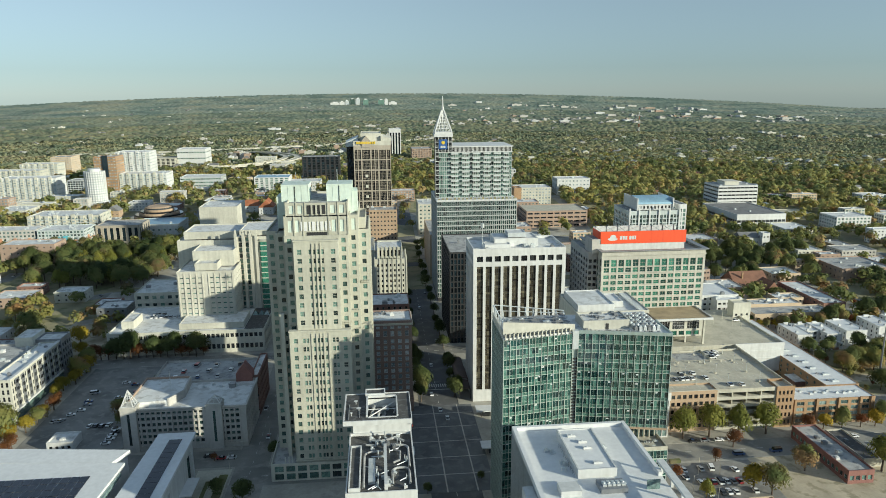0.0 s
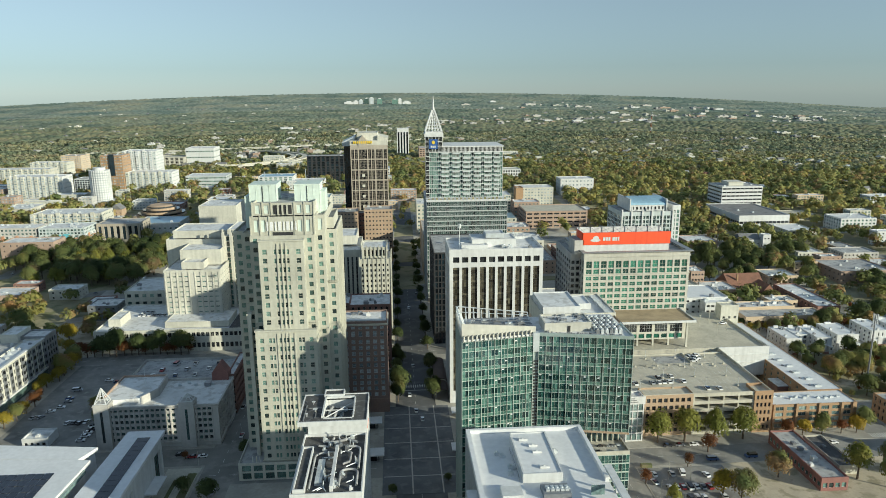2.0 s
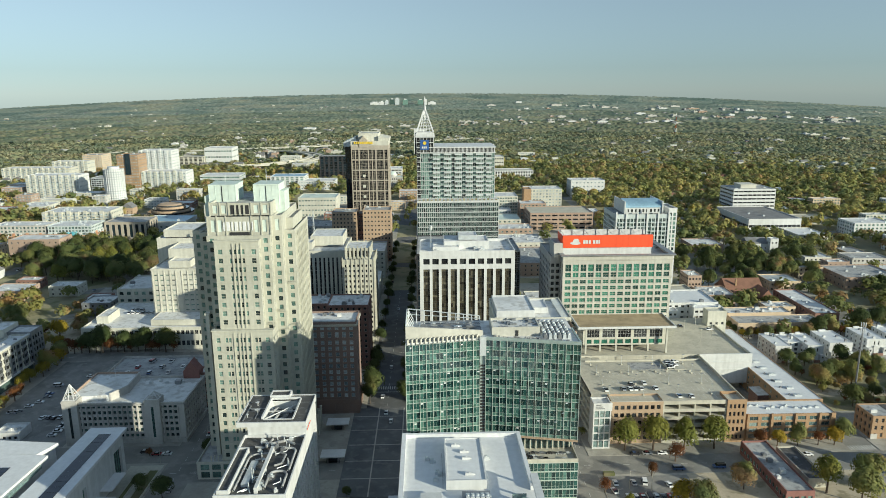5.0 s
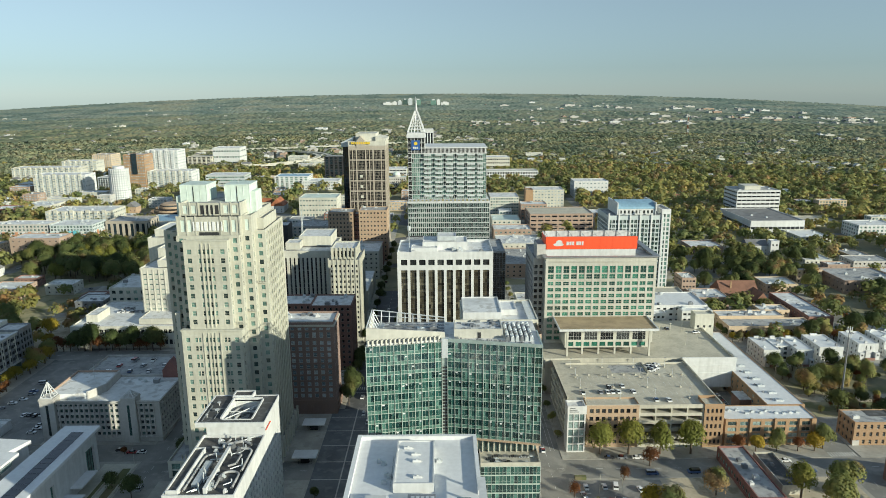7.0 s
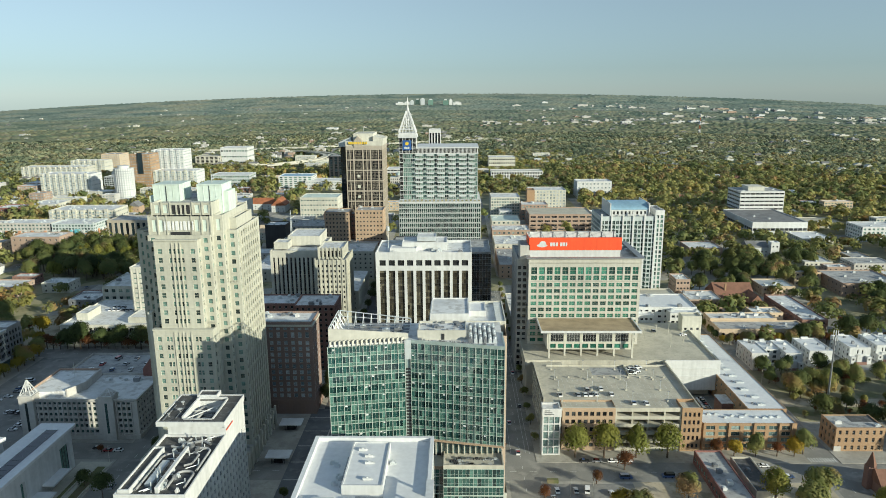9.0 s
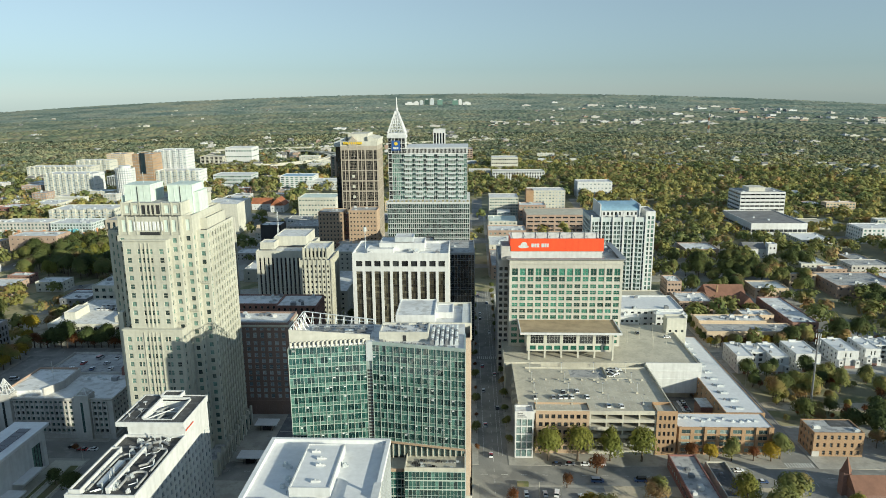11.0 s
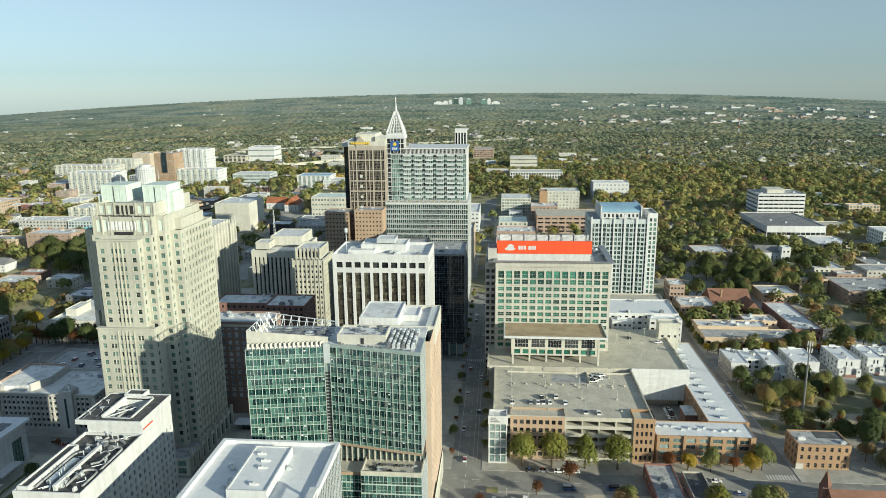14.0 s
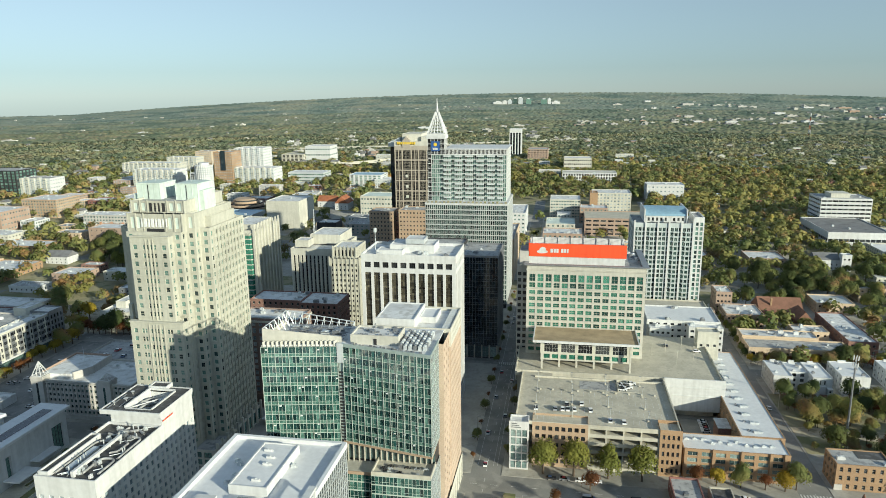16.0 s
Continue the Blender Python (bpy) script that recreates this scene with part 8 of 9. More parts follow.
low("white_shed", "long white shed with pale roof beside the yard", "shed", -330, -262, 470, 492, 6, WHITE, WHITE_ROOF, 10, 1, sides="SE", cap=12, clutter=5)
low("dark_shed", "dark brick depot with patched roof", "shed", -300, -240, 446, 464, 7, BRICK, GREY_ROOF, 9, 1, sides="SE", cap=12, clutter=6)
low("pale_store", "pale store with white roof and many vents", "shop", -496.5, -456.3, 667, 696.6, 9.5, CREAM, WHITE_ROOF, 8, 2, sides="SE", cap=12, clutter=6)
low("brick_shop", "small brick shop beside the square", "shop", -305.3, -284.8, 586.2, 598.5, 8.2, BRICK, WHITE_ROOF, 5, 2, sides="SE", cap=12, clutter=2)
gabled("hip_roof_house", "white house with grey shingle roof", "house", -362.2, -337.3, 608.1, 624.8, 7.3, 12.5, WHITE, SHINGLE, "x", 5)

# scattered lesser buildings of the old town
rng = random.Random(11)
made = 0


def free(x0, x1, y0, y1):
    return not any(x0 < b and x1 > a and y0 < d and y1 > c for a, b, c, d in TAKEN)


ZONES = [(-640, -180, 520, 1100, 42), (-130, 15, 600, 1000, 14), (130, 250, 560, 900, 12), (395, 640, 450, 720, 22), (-640, 300, 1150, 1700, 18), (520, 820, 700, 900, 14)]
for zx0, zx1, zy0, zy1, count in ZONES:
    k = tries = 0
    while k < count and tries < count * 12:
        tries += 1
        bw, bd = rng.uniform(14, 44), rng.uniform(12, 30)
        x, y = rng.uniform(zx0, zx1), rng.uniform(zy0, zy1)
        if not free(x, x + bw, y, y + bd) or (-345 < x < -190 and 590 < y < 735) or (292 < x < 440 and 555 < y < 760):
            continue
        k += 1
        fl = rng.choice([1, 2, 2, 3, 3, 4])
        wall, word = rng.choice([(CREAM, "cream"), (PINK_BRICK, "brick"), (BRICK, "red brick"), (WHITE, "white"), (PALE_BRICK, "buff brick"), (STONE, "grey")])
        if y > 1050 and word in ("brick", "red brick"):
            wall, word = CREAM, "cream"
        roof, rw = rng.choice([(WHITE_ROOF, "pale"), (WHITE_ROOF, "pale"), (GREY_ROOF, "grey"), (CLEAN_ROOF, "white")])
        low("town_building", f"low {word} town building with {rw} flat roof", "building", x, x + bw, y, y + bd, fl * 3.6 + 1, wall, roof, max(3, int(bw / 4)), fl, sides="SE" if x < 50 else "SW", cap=10, clutter=2)


# ---- trees ----
def card_mesh(name, pos, nor, half, material, soft=None):
    """Many small leaf clumps, each a four-cornered blade turned to its normal; soft: the crown's rounding there."""
    n = len(pos)
    nor = nor / np.linalg.norm(nor, axis=1, keepdims=True)
    up = np.random.normal(size=(n, 3))
    a = np.cross(nor, up)
    a /= np.linalg.norm(a, axis=1, keepdims=True)
    b = np.cross(nor, a)
    h = half[:, None]
    bend = nor * h * 0.2
    v = np.empty((n, 4, 3), np.float32)
    v[:, 0], v[:, 1], v[:, 2], v[:, 3] = pos - a * h - bend, pos - b * h * 0.8, pos + a * h - bend * 0.6, pos + b * h * 0.8
    me = bpy.data.meshes.new(name)
    me.vertices.add(n * 4)
    me.vertices.foreach_set("co", v.ravel())
    me.loops.add(n * 4)
    me.loops.foreach_set("vertex_index", np.arange(n * 4, dtype=np.int32))
    me.polygons.add(n)
    me.polygons.foreach_set("loop_start", np.arange(0, n * 4, 4, dtype=np.int32))
    me.materials.append(material)
    me.update(calc_edges=True)
    me.validate()
    if soft is not None:
        soft = soft / np.linalg.norm(soft, axis=1, keepdims=True)
        at = me.attributes.new("custom_normal", "FLOAT_VECTOR", "POINT")
        at.data.foreach_set("vector", np.repeat(soft, 4, axis=0).astype(np.float32).ravel())
    return me


def crown_cards(centres, radii, per, lobes, size, rng, lift=0.15):
    """Leaf clumps on the lobes of crowns. centres, radii: n x 3."""
    n = len(centres)
    ld = rng.normal(size=(n, lobes, 3))
    ld /= np.linalg.norm(ld, axis=2, keepdims=True)
    ld[:, :, 2] = np.abs(ld[:, :, 2]) * 0.9 - 0.25
    lc = ld * rng.uniform(0.25, 0.60, (n, lobes, 1))
    lr = rng.uniform(0.38, 0.58, (n, lobes, 1))
    k = rng.integers(0, lobes, (n, per))
    i = np.arange(n)[:, None]
    d = rng.normal(size=(n, per, 3))
    d /= np.linalg.norm(d, axis=2, keepdims=True)
    d[:, :, 2] = np.where(d[:, :, 2] < -0.4, -d[:, :, 2], d[:, :, 2])
    local = lc[i, k] + d * lr[i, k] * rng.uniform(0.75, 1.08, (n, per, 1))
    pos = centres[:, None, :] + local * radii[:, None, :]
    nor = d * 0.55 + local * 1.1 + rng.normal(size=(n, per, 3)) * 0.22 + np.array([0, 0, 0.25])
    half = (size * radii[:, None, 0] * rng.uniform(0.6, 1.35, (n, per)))
    soft = d * 0.75 + local * 0.9 + rng.normal(size=(n, per, 3)) * 0.1 + np.array([0, 0, lift])
    return pos.reshape(-1, 3), nor.reshape(-1, 3), half.reshape(-1), soft.reshape(-1, 3)


def make_tree(name, label, leaves, seed, h=11.0, r=4.2, cards=640, leaf=0.13):
    """One tree: tapered trunk with limbs, and a leafy crown."""
    rng = np.random.default_rng(seed)
    root = thing(name, label, "tree", 0, 0, 0)
    t = Shape()
    t.drum(0, 0, 0.32, -0.4, h * 0.3, 0, 7, 0.22).drum(0, 0, 0.22, h * 0.3, h * 0.72, 0, 6, 0.08)
    for k in range(7):
        a = k * 2.4 + seed
        z0 = h * (0.26 + 0.05 * k)
        t.beam((0, 0, z0), (math.cos(a) * r * 0.62, math.sin(a) * r * 0.62, z0 + h * 0.2), 0.09, 0, 5)
    part("trunk", t, TRUNK, root)
    c = np.array([[0, 0, h * (0.42 if name == "street_tree" else 0.47)]])
    p, nn, hf, sf = crown_cards(c, np.array([[r, r, h * 0.54]]), cards, 13, leaf, rng)
    if name == "street_tree":          # drawn in towards the top
        up = np.clip((p[:, 2] - h * 0.25) / (h * 0.75), 0, 1)[:, None]
        p[:, :2] *= 1.12 - 0.62 * up ** 1.4
    ob = new("crown", card_mesh("crown", p, nn, hf, leaves, sf))
    ob.parent = root
    return root


KINDS = {
    "street": [make_tree("street_tree", "yellow-green street tree with a full leafy crown", STREET_LEAVES, s, 13.5, 4.2, 2900, 0.066) for s in (1, 2, 3)],
    "oak": [make_tree("oak_tree", "olive green oak with a broad autumn crown", OAK_LEAVES, s, 14, 6.2, 2600, 0.066) for s in (4, 5, 6, 7)],
    "dark": [make_tree("park_tree", "dark green park tree with a dense crown", DARK_LEAVES, s, 15, 6.4, 2400, 0.07) for s in (8, 9, 10)],
    "gold": [make_tree("golden_tree", "golden autumn tree with a rounded crown", GOLD_LEAVES, s, 10, 4.4, 2000, 0.07) for s in (11, 12)],
    "red": [make_tree("russet_tree", "russet autumn tree with a thin crown", RED_LEAVES, s, 8.5, 3.6, 1500, 0.062) for s in (13, 14)],
}
trng = random.Random(3)
placed = {k: 0 for k in KINDS}
GROUPS = {"street": "street trees", "oak": "autumn oaks", "dark": "park trees", "gold": "golden trees", "red": "russet trees"}
first = set()


def tree(kind, x, y, size=1.0, z=None):
    variants = KINDS[kind]
    src = variants[placed[kind] % len(variants)]
    placed[kind] += 1
    k = size * trng.uniform(0.88, 1.14)
    m = Matrix.Translation((x, y, ground_z(x, y) if z is None else z)) @ pose(0, 0, 0, 0, 0, trng.uniform(0, 360)) @ Matrix.Diagonal((k, k, k * trng.uniform(0.92, 1.1), 1))
    if src.name in first:
        ob = copy_thing(src, m)
        ob.matrix_basis = m
    else:
        first.add(src.name)
        ob = src
        ob.matrix_basis = m
    tagged(ob, group=GROUPS[kind])


for x in (146.5, 160, 175, 189.5):
    tree("street", x, 296.5, 1.75)
for x, k in ((213, "red"), (221, "gold"), (231, "oak"), (241, "red"), (249, "gold")):
    tree(k, x, 298.0, 0.85 if k == "oak" else 1.1)
for x, y, k, s in ((167, 286, "red", 0.95), (157, 250, "gold", 1.1), (163, 246, "oak", 0.8), (188, 262, "oak", 0.75), (222, 258, "street", 1.35), (232, 250, "oak", 1.0),
                   (128, 262, "red", 0.7), (134, 246, "street", 0.6), (152, 274, "red", 0.6), (254, 300, "oak", 0.7), (243, 262, "oak", 0.9), (262, 250, "street", 0.9)):
    tree(k, x, y, s * 1.3)
for x, y, s in ((302, 328, 1.0), (309, 320, 1.2), (316, 331, 1.1), (304, 311, 0.8), (313, 306, 1.0), (322, 314, 1.2), (306, 297, 0.9), (318, 296, 1.1), (327, 303, 1.0)):
    tree("dark" if s > 0.95 else "oak", x, y, s)          # beside the brick store
for k in range(160):          # scrub and trees on the bank east of the brick house
    x, y = trng.uniform(273, 400), trng.uniform(336, 397)
    if 350 < y < 362 and trng.random() < 0.7:
        continue
    tree(trng.choice(["oak", "oak", "oak", "dark", "red"]), x, y, trng.uniform(0.35, 1.05))
for k in range(44):          # yards beyond the corner store
    x, y = trng.uniform(300, 405), trng.uniform(262, 336)
    if y < 294 and x < 312 or 276 < y < 293:
        continue
    tree(trng.choice(["oak", "oak", "street", "red", "dark"]), x, y, trng.uniform(0.6, 1.1))
for k in range(34):          # behind the townhouses
    x = 271 + k * 3.7
    tree(trng.choice(["red", "oak", "red", "gold"]), x, trng.uniform(441, 449), trng.uniform(0.75, 1.1))
for k in range(14):
    tree(trng.choice(["oak", "dark", "street"]), 269.5 + trng.uniform(0, 2), 455 + k * 8, 0.55)
for y in range(372, 740, 25):          # shaded main street
    if 340 < y < 362:
        continue
    tree("dark", 20.5 + trng.uniform(-.6, .6), y, trng.uniform(0.5, 0.95))
    tree("dark", 40.0 + trng.uniform(-.6, .6), y + 9, trng.uniform(0.45, 0.9))
for x, y, k in ((20.5, 352, 1.0), (20.8, 364, 1.15), (39.8, 356, 0.95), (40.2, 392, 1.0), (20.3, 404, 0.9)):
    tree("dark", x, y, k)
for y in range(305, 590, 17):
    tree("red" if y % 2 else "oak", 113.5, y, 0.45)
    tree("oak", 129.0, y + 7, 0.42)
for y in (186, 214, 262):
    tree("dark", 17.5, y, 0.36)
    tree("dark", 42, y + 9, 0.36)
for k in range(14):          # west car park
    tree(trng.choice(["oak", "gold", "oak", "red"]), -183 + trng.uniform(-3, 4), 312 + k * 8.5, trng.uniform(0.95, 1.35))
for k in range(16):
    tree(trng.choice(["red", "red", "dark", "red"]), -186 + k * 4.6, 436 + trng.uniform(-1, 1), trng.uniform(0.9, 1.45))
for x, y, k, s in ((-205, 463, "gold", 1.15), (-218, 468, "red", 1.1), (-226, 455, "oak", 1.0), (-238, 470, "oak", 0.9), (-197, 446, "gold", 0.7), (-200, 484, "oak", 0.8),
                   (-250, 490, "oak", 1.1), (-262, 505, "gold", 0.9), (-275, 520, "oak", 1.0), (-140, 352, "oak", 0.7), (-135, 338, "oak", 0.6), (-128, 380, "dark", 0.6),
                   (-190, 330, "oak", 1.1), (-196, 318, "street", 1.2), (-60, 262, "dark", 0.6), (-72, 270, "dark", 0.5), (-52, 300, "dark", 0.5), (-150, 300, "oak", 0.6), (-80, 300, "red", 0.5)):
    tree(k, x, y, s * 1.35)
for k in range(150):          # west square
    x, y = trng.uniform(-340, -200), trng.uniform(602, 724)
    if x < -310 and y < 640:
        continue
    tree("street" if trng.random() < 0.35 else "dark" if trng.random() < 0.3 else "oak", x, y, trng.uniform(1.2, 1.6))
EAST_HALLS = [(404, 452, 545, 588), (343, 370, 552, 576), (416, 436, 592, 604), (405, 430, 610, 635), (298, 328, 530, 556)]
for k in range(84):          # east square
    x, y = trng.uniform(296, 438), trng.uniform(556, 655)
    if 300 < x < 322 and 585 < y < 615 or any(a - 4 < x < b + 4 and c - 9 < y < d + 4 for a, b, c, d in EAST_HALLS):
        continue
    tree("dark" if trng.random() < 0.4 else "oak", x, y, trng.uniform(1.1, 1.45))
for k in range(26):
    x, y = trng.uniform(268, 440), trng.uniform(445, 560)
    if free(x - 1, x + 1, y - 1, y + 1):
        tree(trng.choice(["oak", "dark", "oak", "red"]), x, y, trng.uniform(0.95, 1.3))


def canopy(x, y):
    """How thickly trees stand there, 0 to 1."""
    d = math.hypot(x - 75, y - 10)
    if y < 445:
        return 0.0 if -260 < x < 405 else 0.55
    patch = noise.noise((x * 0.006, y * 0.006, 3.0))
    if -340 < x < 262 and y < 1000:
        base = 0.34 if x < -120 else 0.16
    elif x <= -340 and y < 1180:
        base = 0.55
    elif x > 262:
        base = 0.92
    elif y < 1250:
        base = 0.5
    else:
        base = 0.88
    # open strip of yards and highway, north-west
    if -560 < x < 0 and 1280 < y < 2100:
        base *= 0.55
    return base + patch * 0.5


def woodland():
    rng = np.random.default_rng(17)
    prng = random.Random(23)
    bands = {0: [], 1: [], 2: []}
    r = 470.0
    while r < 2450:
        s = 8.6 + r * 0.0030 if r < 1500 else 13.1 + (r - 1500) * 0.0019
        n = int(math.radians(98) * r / s)
        for k in range(n):
            az = math.radians(-51 + 98 * (k + prng.random()) / n)
            rr = r + prng.uniform(-0.5, 0.5) * s
            x, y = 75 + rr * math.sin(az), 10 + rr * math.cos(az)
            if prng.random() > canopy(x, y):
                continue
            if rr < 2000 and not free(x - 1, x + 1, y - 1, y + 1):
                continue
            if (-340 < x < -224 and 604 < y < 724) or (294 < x < 440 and 554 < y < 657):
                continue
            size = s * (prng.uniform(0.56, 0.92) if rr < 1500 else prng.uniform(0.62, 0.9))
            h = min(size * 1.75, 17) * prng.uniform(0.8, 1.2) * (1.0 if rr < 1400 else 0.7 if rr < 2400 else 0.5 if rr < 3700 else 0.32)
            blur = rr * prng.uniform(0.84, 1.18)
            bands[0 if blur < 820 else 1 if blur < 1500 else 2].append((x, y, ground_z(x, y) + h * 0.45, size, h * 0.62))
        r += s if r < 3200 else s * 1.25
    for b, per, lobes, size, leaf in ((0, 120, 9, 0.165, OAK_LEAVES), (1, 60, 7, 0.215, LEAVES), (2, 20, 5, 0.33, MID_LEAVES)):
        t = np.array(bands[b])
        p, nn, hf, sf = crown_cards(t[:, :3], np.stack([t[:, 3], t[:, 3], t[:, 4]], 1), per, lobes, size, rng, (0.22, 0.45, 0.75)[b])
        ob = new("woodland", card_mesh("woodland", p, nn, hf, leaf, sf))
        tagged(ob, "mixed autumn woodland in green, olive and russet", "woodland", kind="stuff")


def far_canopy(r0, r1, dr, columns, leaf):
    """The closed crowns of the far woods: a sheet of rounded domes, one to a tree."""
    rng = np.random.default_rng(int(r0))
    rr = np.arange(r0, r1 + dr, dr)
    az = np.radians(np.linspace(-50, 47, columns))
    R, A = np.meshgrid(rr, az, indexing="ij")
    x = 75 + R * np.sin(A) + rng.uniform(-2, 2, R.shape)
    y = 10 + R * np.cos(A) + rng.uniform(-3, 3, R.shape)
    cell = 15.0
    i, j = np.floor(x / cell), np.floor(y / cell)
    top = np.zeros(R.shape)
    for di in (-1, 0, 1):
        for dj in (-1, 0, 1):
            a, b = i + di, j + dj
            h1 = np.modf(np.abs(np.sin(a * 127.1 + b * 311.7) * 43758.5453))[0]
            h2 = np.modf(np.abs(np.sin(a * 269.5 + b * 183.3) * 24634.6345))[0]
            h3 = np.modf(np.abs(np.sin(a * 419.2 + b * 371.9) * 31415.9265))[0]
            d2 = ((x - (a + h1) * cell) ** 2 + (y - (b + h2) * cell) ** 2) / (6.5 + 4.5 * h3) ** 2
            top = np.maximum(top, (5 + 9 * h3) * np.sqrt(np.clip(1 - d2, 0, 1)))
    z = np.array([[ground_z(px, py) for px, py in zip(u, v)] for u, v in zip(x, y)]) + 5 + top * (0.62 if r0 < 2900 else 0.5 if r0 < 3500 else 0.42)
    n, m = R.shape
    k = np.arange(n * m).reshape(n, m)
    quads = np.stack([k[:-1, :-1], k[:-1, 1:], k[1:, 1:], k[1:, :-1]], -1).reshape(-1, 4)
    me = bpy.data.meshes.new("far_woodland")
    me.from_pydata(np.stack([x, y, z], -1).reshape(-1, 3).tolist(), [], quads[:, ::-1].tolist())
    me.materials.append(leaf)
    me.shade_smooth()
    tagged(new("far_woodland", me), "distant closed woodland in hazy autumn greens", "woodland", kind="stuff")


# ---- houses among the trees ----
def make_house(label, wall, roof, seed):
    rng2 = random.Random(seed)
    root = thing("house", label, "house", 0, 0)
    w, d, h = rng2.uniform(8, 13), rng2.uniform(7, 10), rng2.uniform(4.5, 6.5)
    part("wall", Shape().box(-w / 2, w / 2, -d / 2, d / 2, -1, h), wall, root)
    s = Shape()
    gable(s, -w / 2, w / 2, -d / 2, d / 2, h, h + 3.0, "x" if seed % 2 else "y")
    part("roof", s, roof, root)
    part("porch", Shape().box(-w * 0.3, w * 0.3, -d / 2 - 1.8, -d / 2, 2.6, 2.9).box(-w * 0.3, -w * 0.3 + 0.2, -d / 2 - 1.8, -d / 2 - 1.6, 0, 2.6).box(w * 0.3 - 0.2, w * 0.3, -d / 2 - 1.8, -d / 2 - 1.6, 0, 2.6), WHITE, root)
    f = Face("S", -w / 2, w / 2, -d / 2, d / 2)
    win = Windows(root, WIN_DARK, WHITE, 10)
    for u in (1.2, w - 2.4):
        win.add(f, u, u + 1.1, h - 2.4, h - 0.9, -0.04)
    win.finish()
    return root


HOUSES = [make_house("white wooden house with grey shingle roof", WHITE, SHINGLE, 1), make_house("cream wooden house with grey roof", CREAM, SHINGLE, 2),
          make_house("brick house with brown roof", PINK_BRICK, BROWN_TILE, 3), make_house("white house with pale metal roof", WHITE, METAL, 4)]
hrng = random.Random(31)
k = tries = 0
while k < 72 and tries < 2000:
    tries += 1
    if hrng.random() < 0.7:
        x, y = hrng.uniform(300, 1000), hrng.uniform(470, 1350)
    else:
        x, y = hrng.uniform(-800, -420), hrng.uniform(560, 1300)
    if abs(x - 75) > y * 0.85 + 60 or not free(x - 8, x + 8, y - 8, y + 8) or (292 < x < 440 and 550 < y < 760):
        continue
    m = Matrix.Translation((x, y, ground_z(x, y) + 0.3)) @ pose(0, 0, 0, 0, 0, hrng.choice([0, 90, 180, 270]) + hrng.uniform(-8, 8))
    src = HOUSES[k % 4]
    if k < 4:
        src.matrix_basis = m
    else:
        copy_thing(src, m)
    tagged(src, group="houses among the trees")
    TAKEN.append((x - 8, x + 8, y - 12, y + 7))
    k += 1

far_houses = Shape()
for k in range(430):          # roofs that show between the crowns
    rr, az = 1350 + 3000 * hrng.random() ** 1.5, math.radians(hrng.uniform(-48, 46))
    x, y = 75 + rr * math.sin(az), 10 + rr * math.cos(az)
    w, d, h = hrng.uniform(9, 17), hrng.uniform(8, 13), hrng.uniform(7, 10.5)
    z = ground_z(x, y)
    mi = hrng.choice([1, 1, 2, 4, 4])
    far_houses.box(x - w / 2, x + w / 2, y - d / 2, y + d / 2, z - 2, z + h, mi)
    gable(far_houses, x - w / 2, x + w / 2, y - d / 2, y + d / 2, z + h, z + h + 3.2, hrng.choice("xy"), 0.4, hrng.choice([3, 3, 1]))
# long pale stores and sheds in strips along the far roads: bearing, spread, distance, spread, how many
for az0, da, r0, dr, count in ((11, 9, 2950, 220, 60), (24, 8, 3350, 220, 44), (16, 12, 3900, 220, 30), (-4, 6, 2500, 240, 14), (-14, 7, 2050, 200, 14),
                               (-30, 12, 3000, 600, 7), (33, 8, 2300, 250, 12), (-8, 9, 1700, 130, 16), (2, 3, 2150, 180, 9)):
    for k in range(count):
        rr, az = r0 + hrng.gauss(0, 0.5) * dr, math.radians(az0 + hrng.uniform(-1, 1) * da)
        x, y = 75 + rr * math.sin(az), 10 + rr * math.cos(az)
        big = rr / 2600
        w, d, h, z = 10 + 34 * hrng.random() ** 2 * big, hrng.uniform(14, 34) * big, hrng.uniform(9, 14) + 1.5 * big, ground_z(x, y)
        far_houses.box(x - w / 2, x + w / 2, y - d / 2, y + d / 2, z - 2, z + h, hrng.choice([0, 1, 4, 4, 4, 2, 3]))
        far_houses.box(x - w * 0.2, x + w * 0.1, y - d * 0.2, y + d * 0.2, z + h, z + h + 2.5, 4)
ob = new("far_houses", far_houses.mesh("far_houses", [WHITE, CREAM, PINK_BRICK, SHINGLE, STONE]))
tagged(ob, "distant pale houses and sheds scattered in woods", "houses", kind="stuff")

# distant office cluster on the skyline
for x, w, h, m in ((-166, 21, 30, METAL), (-135, 24, 38, WIN_TEAL), (-105, 24, 42, METAL), (-58, 30, 36, WIN_TEAL), (30, 33, 33, WIN_TEAL), (60, 19, 36, WHITE), (-236, 52, 20, WHITE), (-195, 28, 24, WHITE), (98, 47, 20, WHITE)):
    g = ground_z(x, 4100)
    r = thing("distant_office", "distant pale office block on the horizon", "office building", x, 4100, g, "skyline offices")
    part("wall", Shape().box(x - w / 2, x + w / 2, 4090, 4120, g - 12, g + h), m, r)
    part("roof_house", Shape().box(x - w / 4, x + w / 4, 4095, 4115, g + h, g + h + 5), WHITE, r)

woodland()
# each farther sheet has more haze in its leaf colour
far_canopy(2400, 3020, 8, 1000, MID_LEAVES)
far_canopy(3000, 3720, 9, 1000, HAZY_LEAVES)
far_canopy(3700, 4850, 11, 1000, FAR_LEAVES)


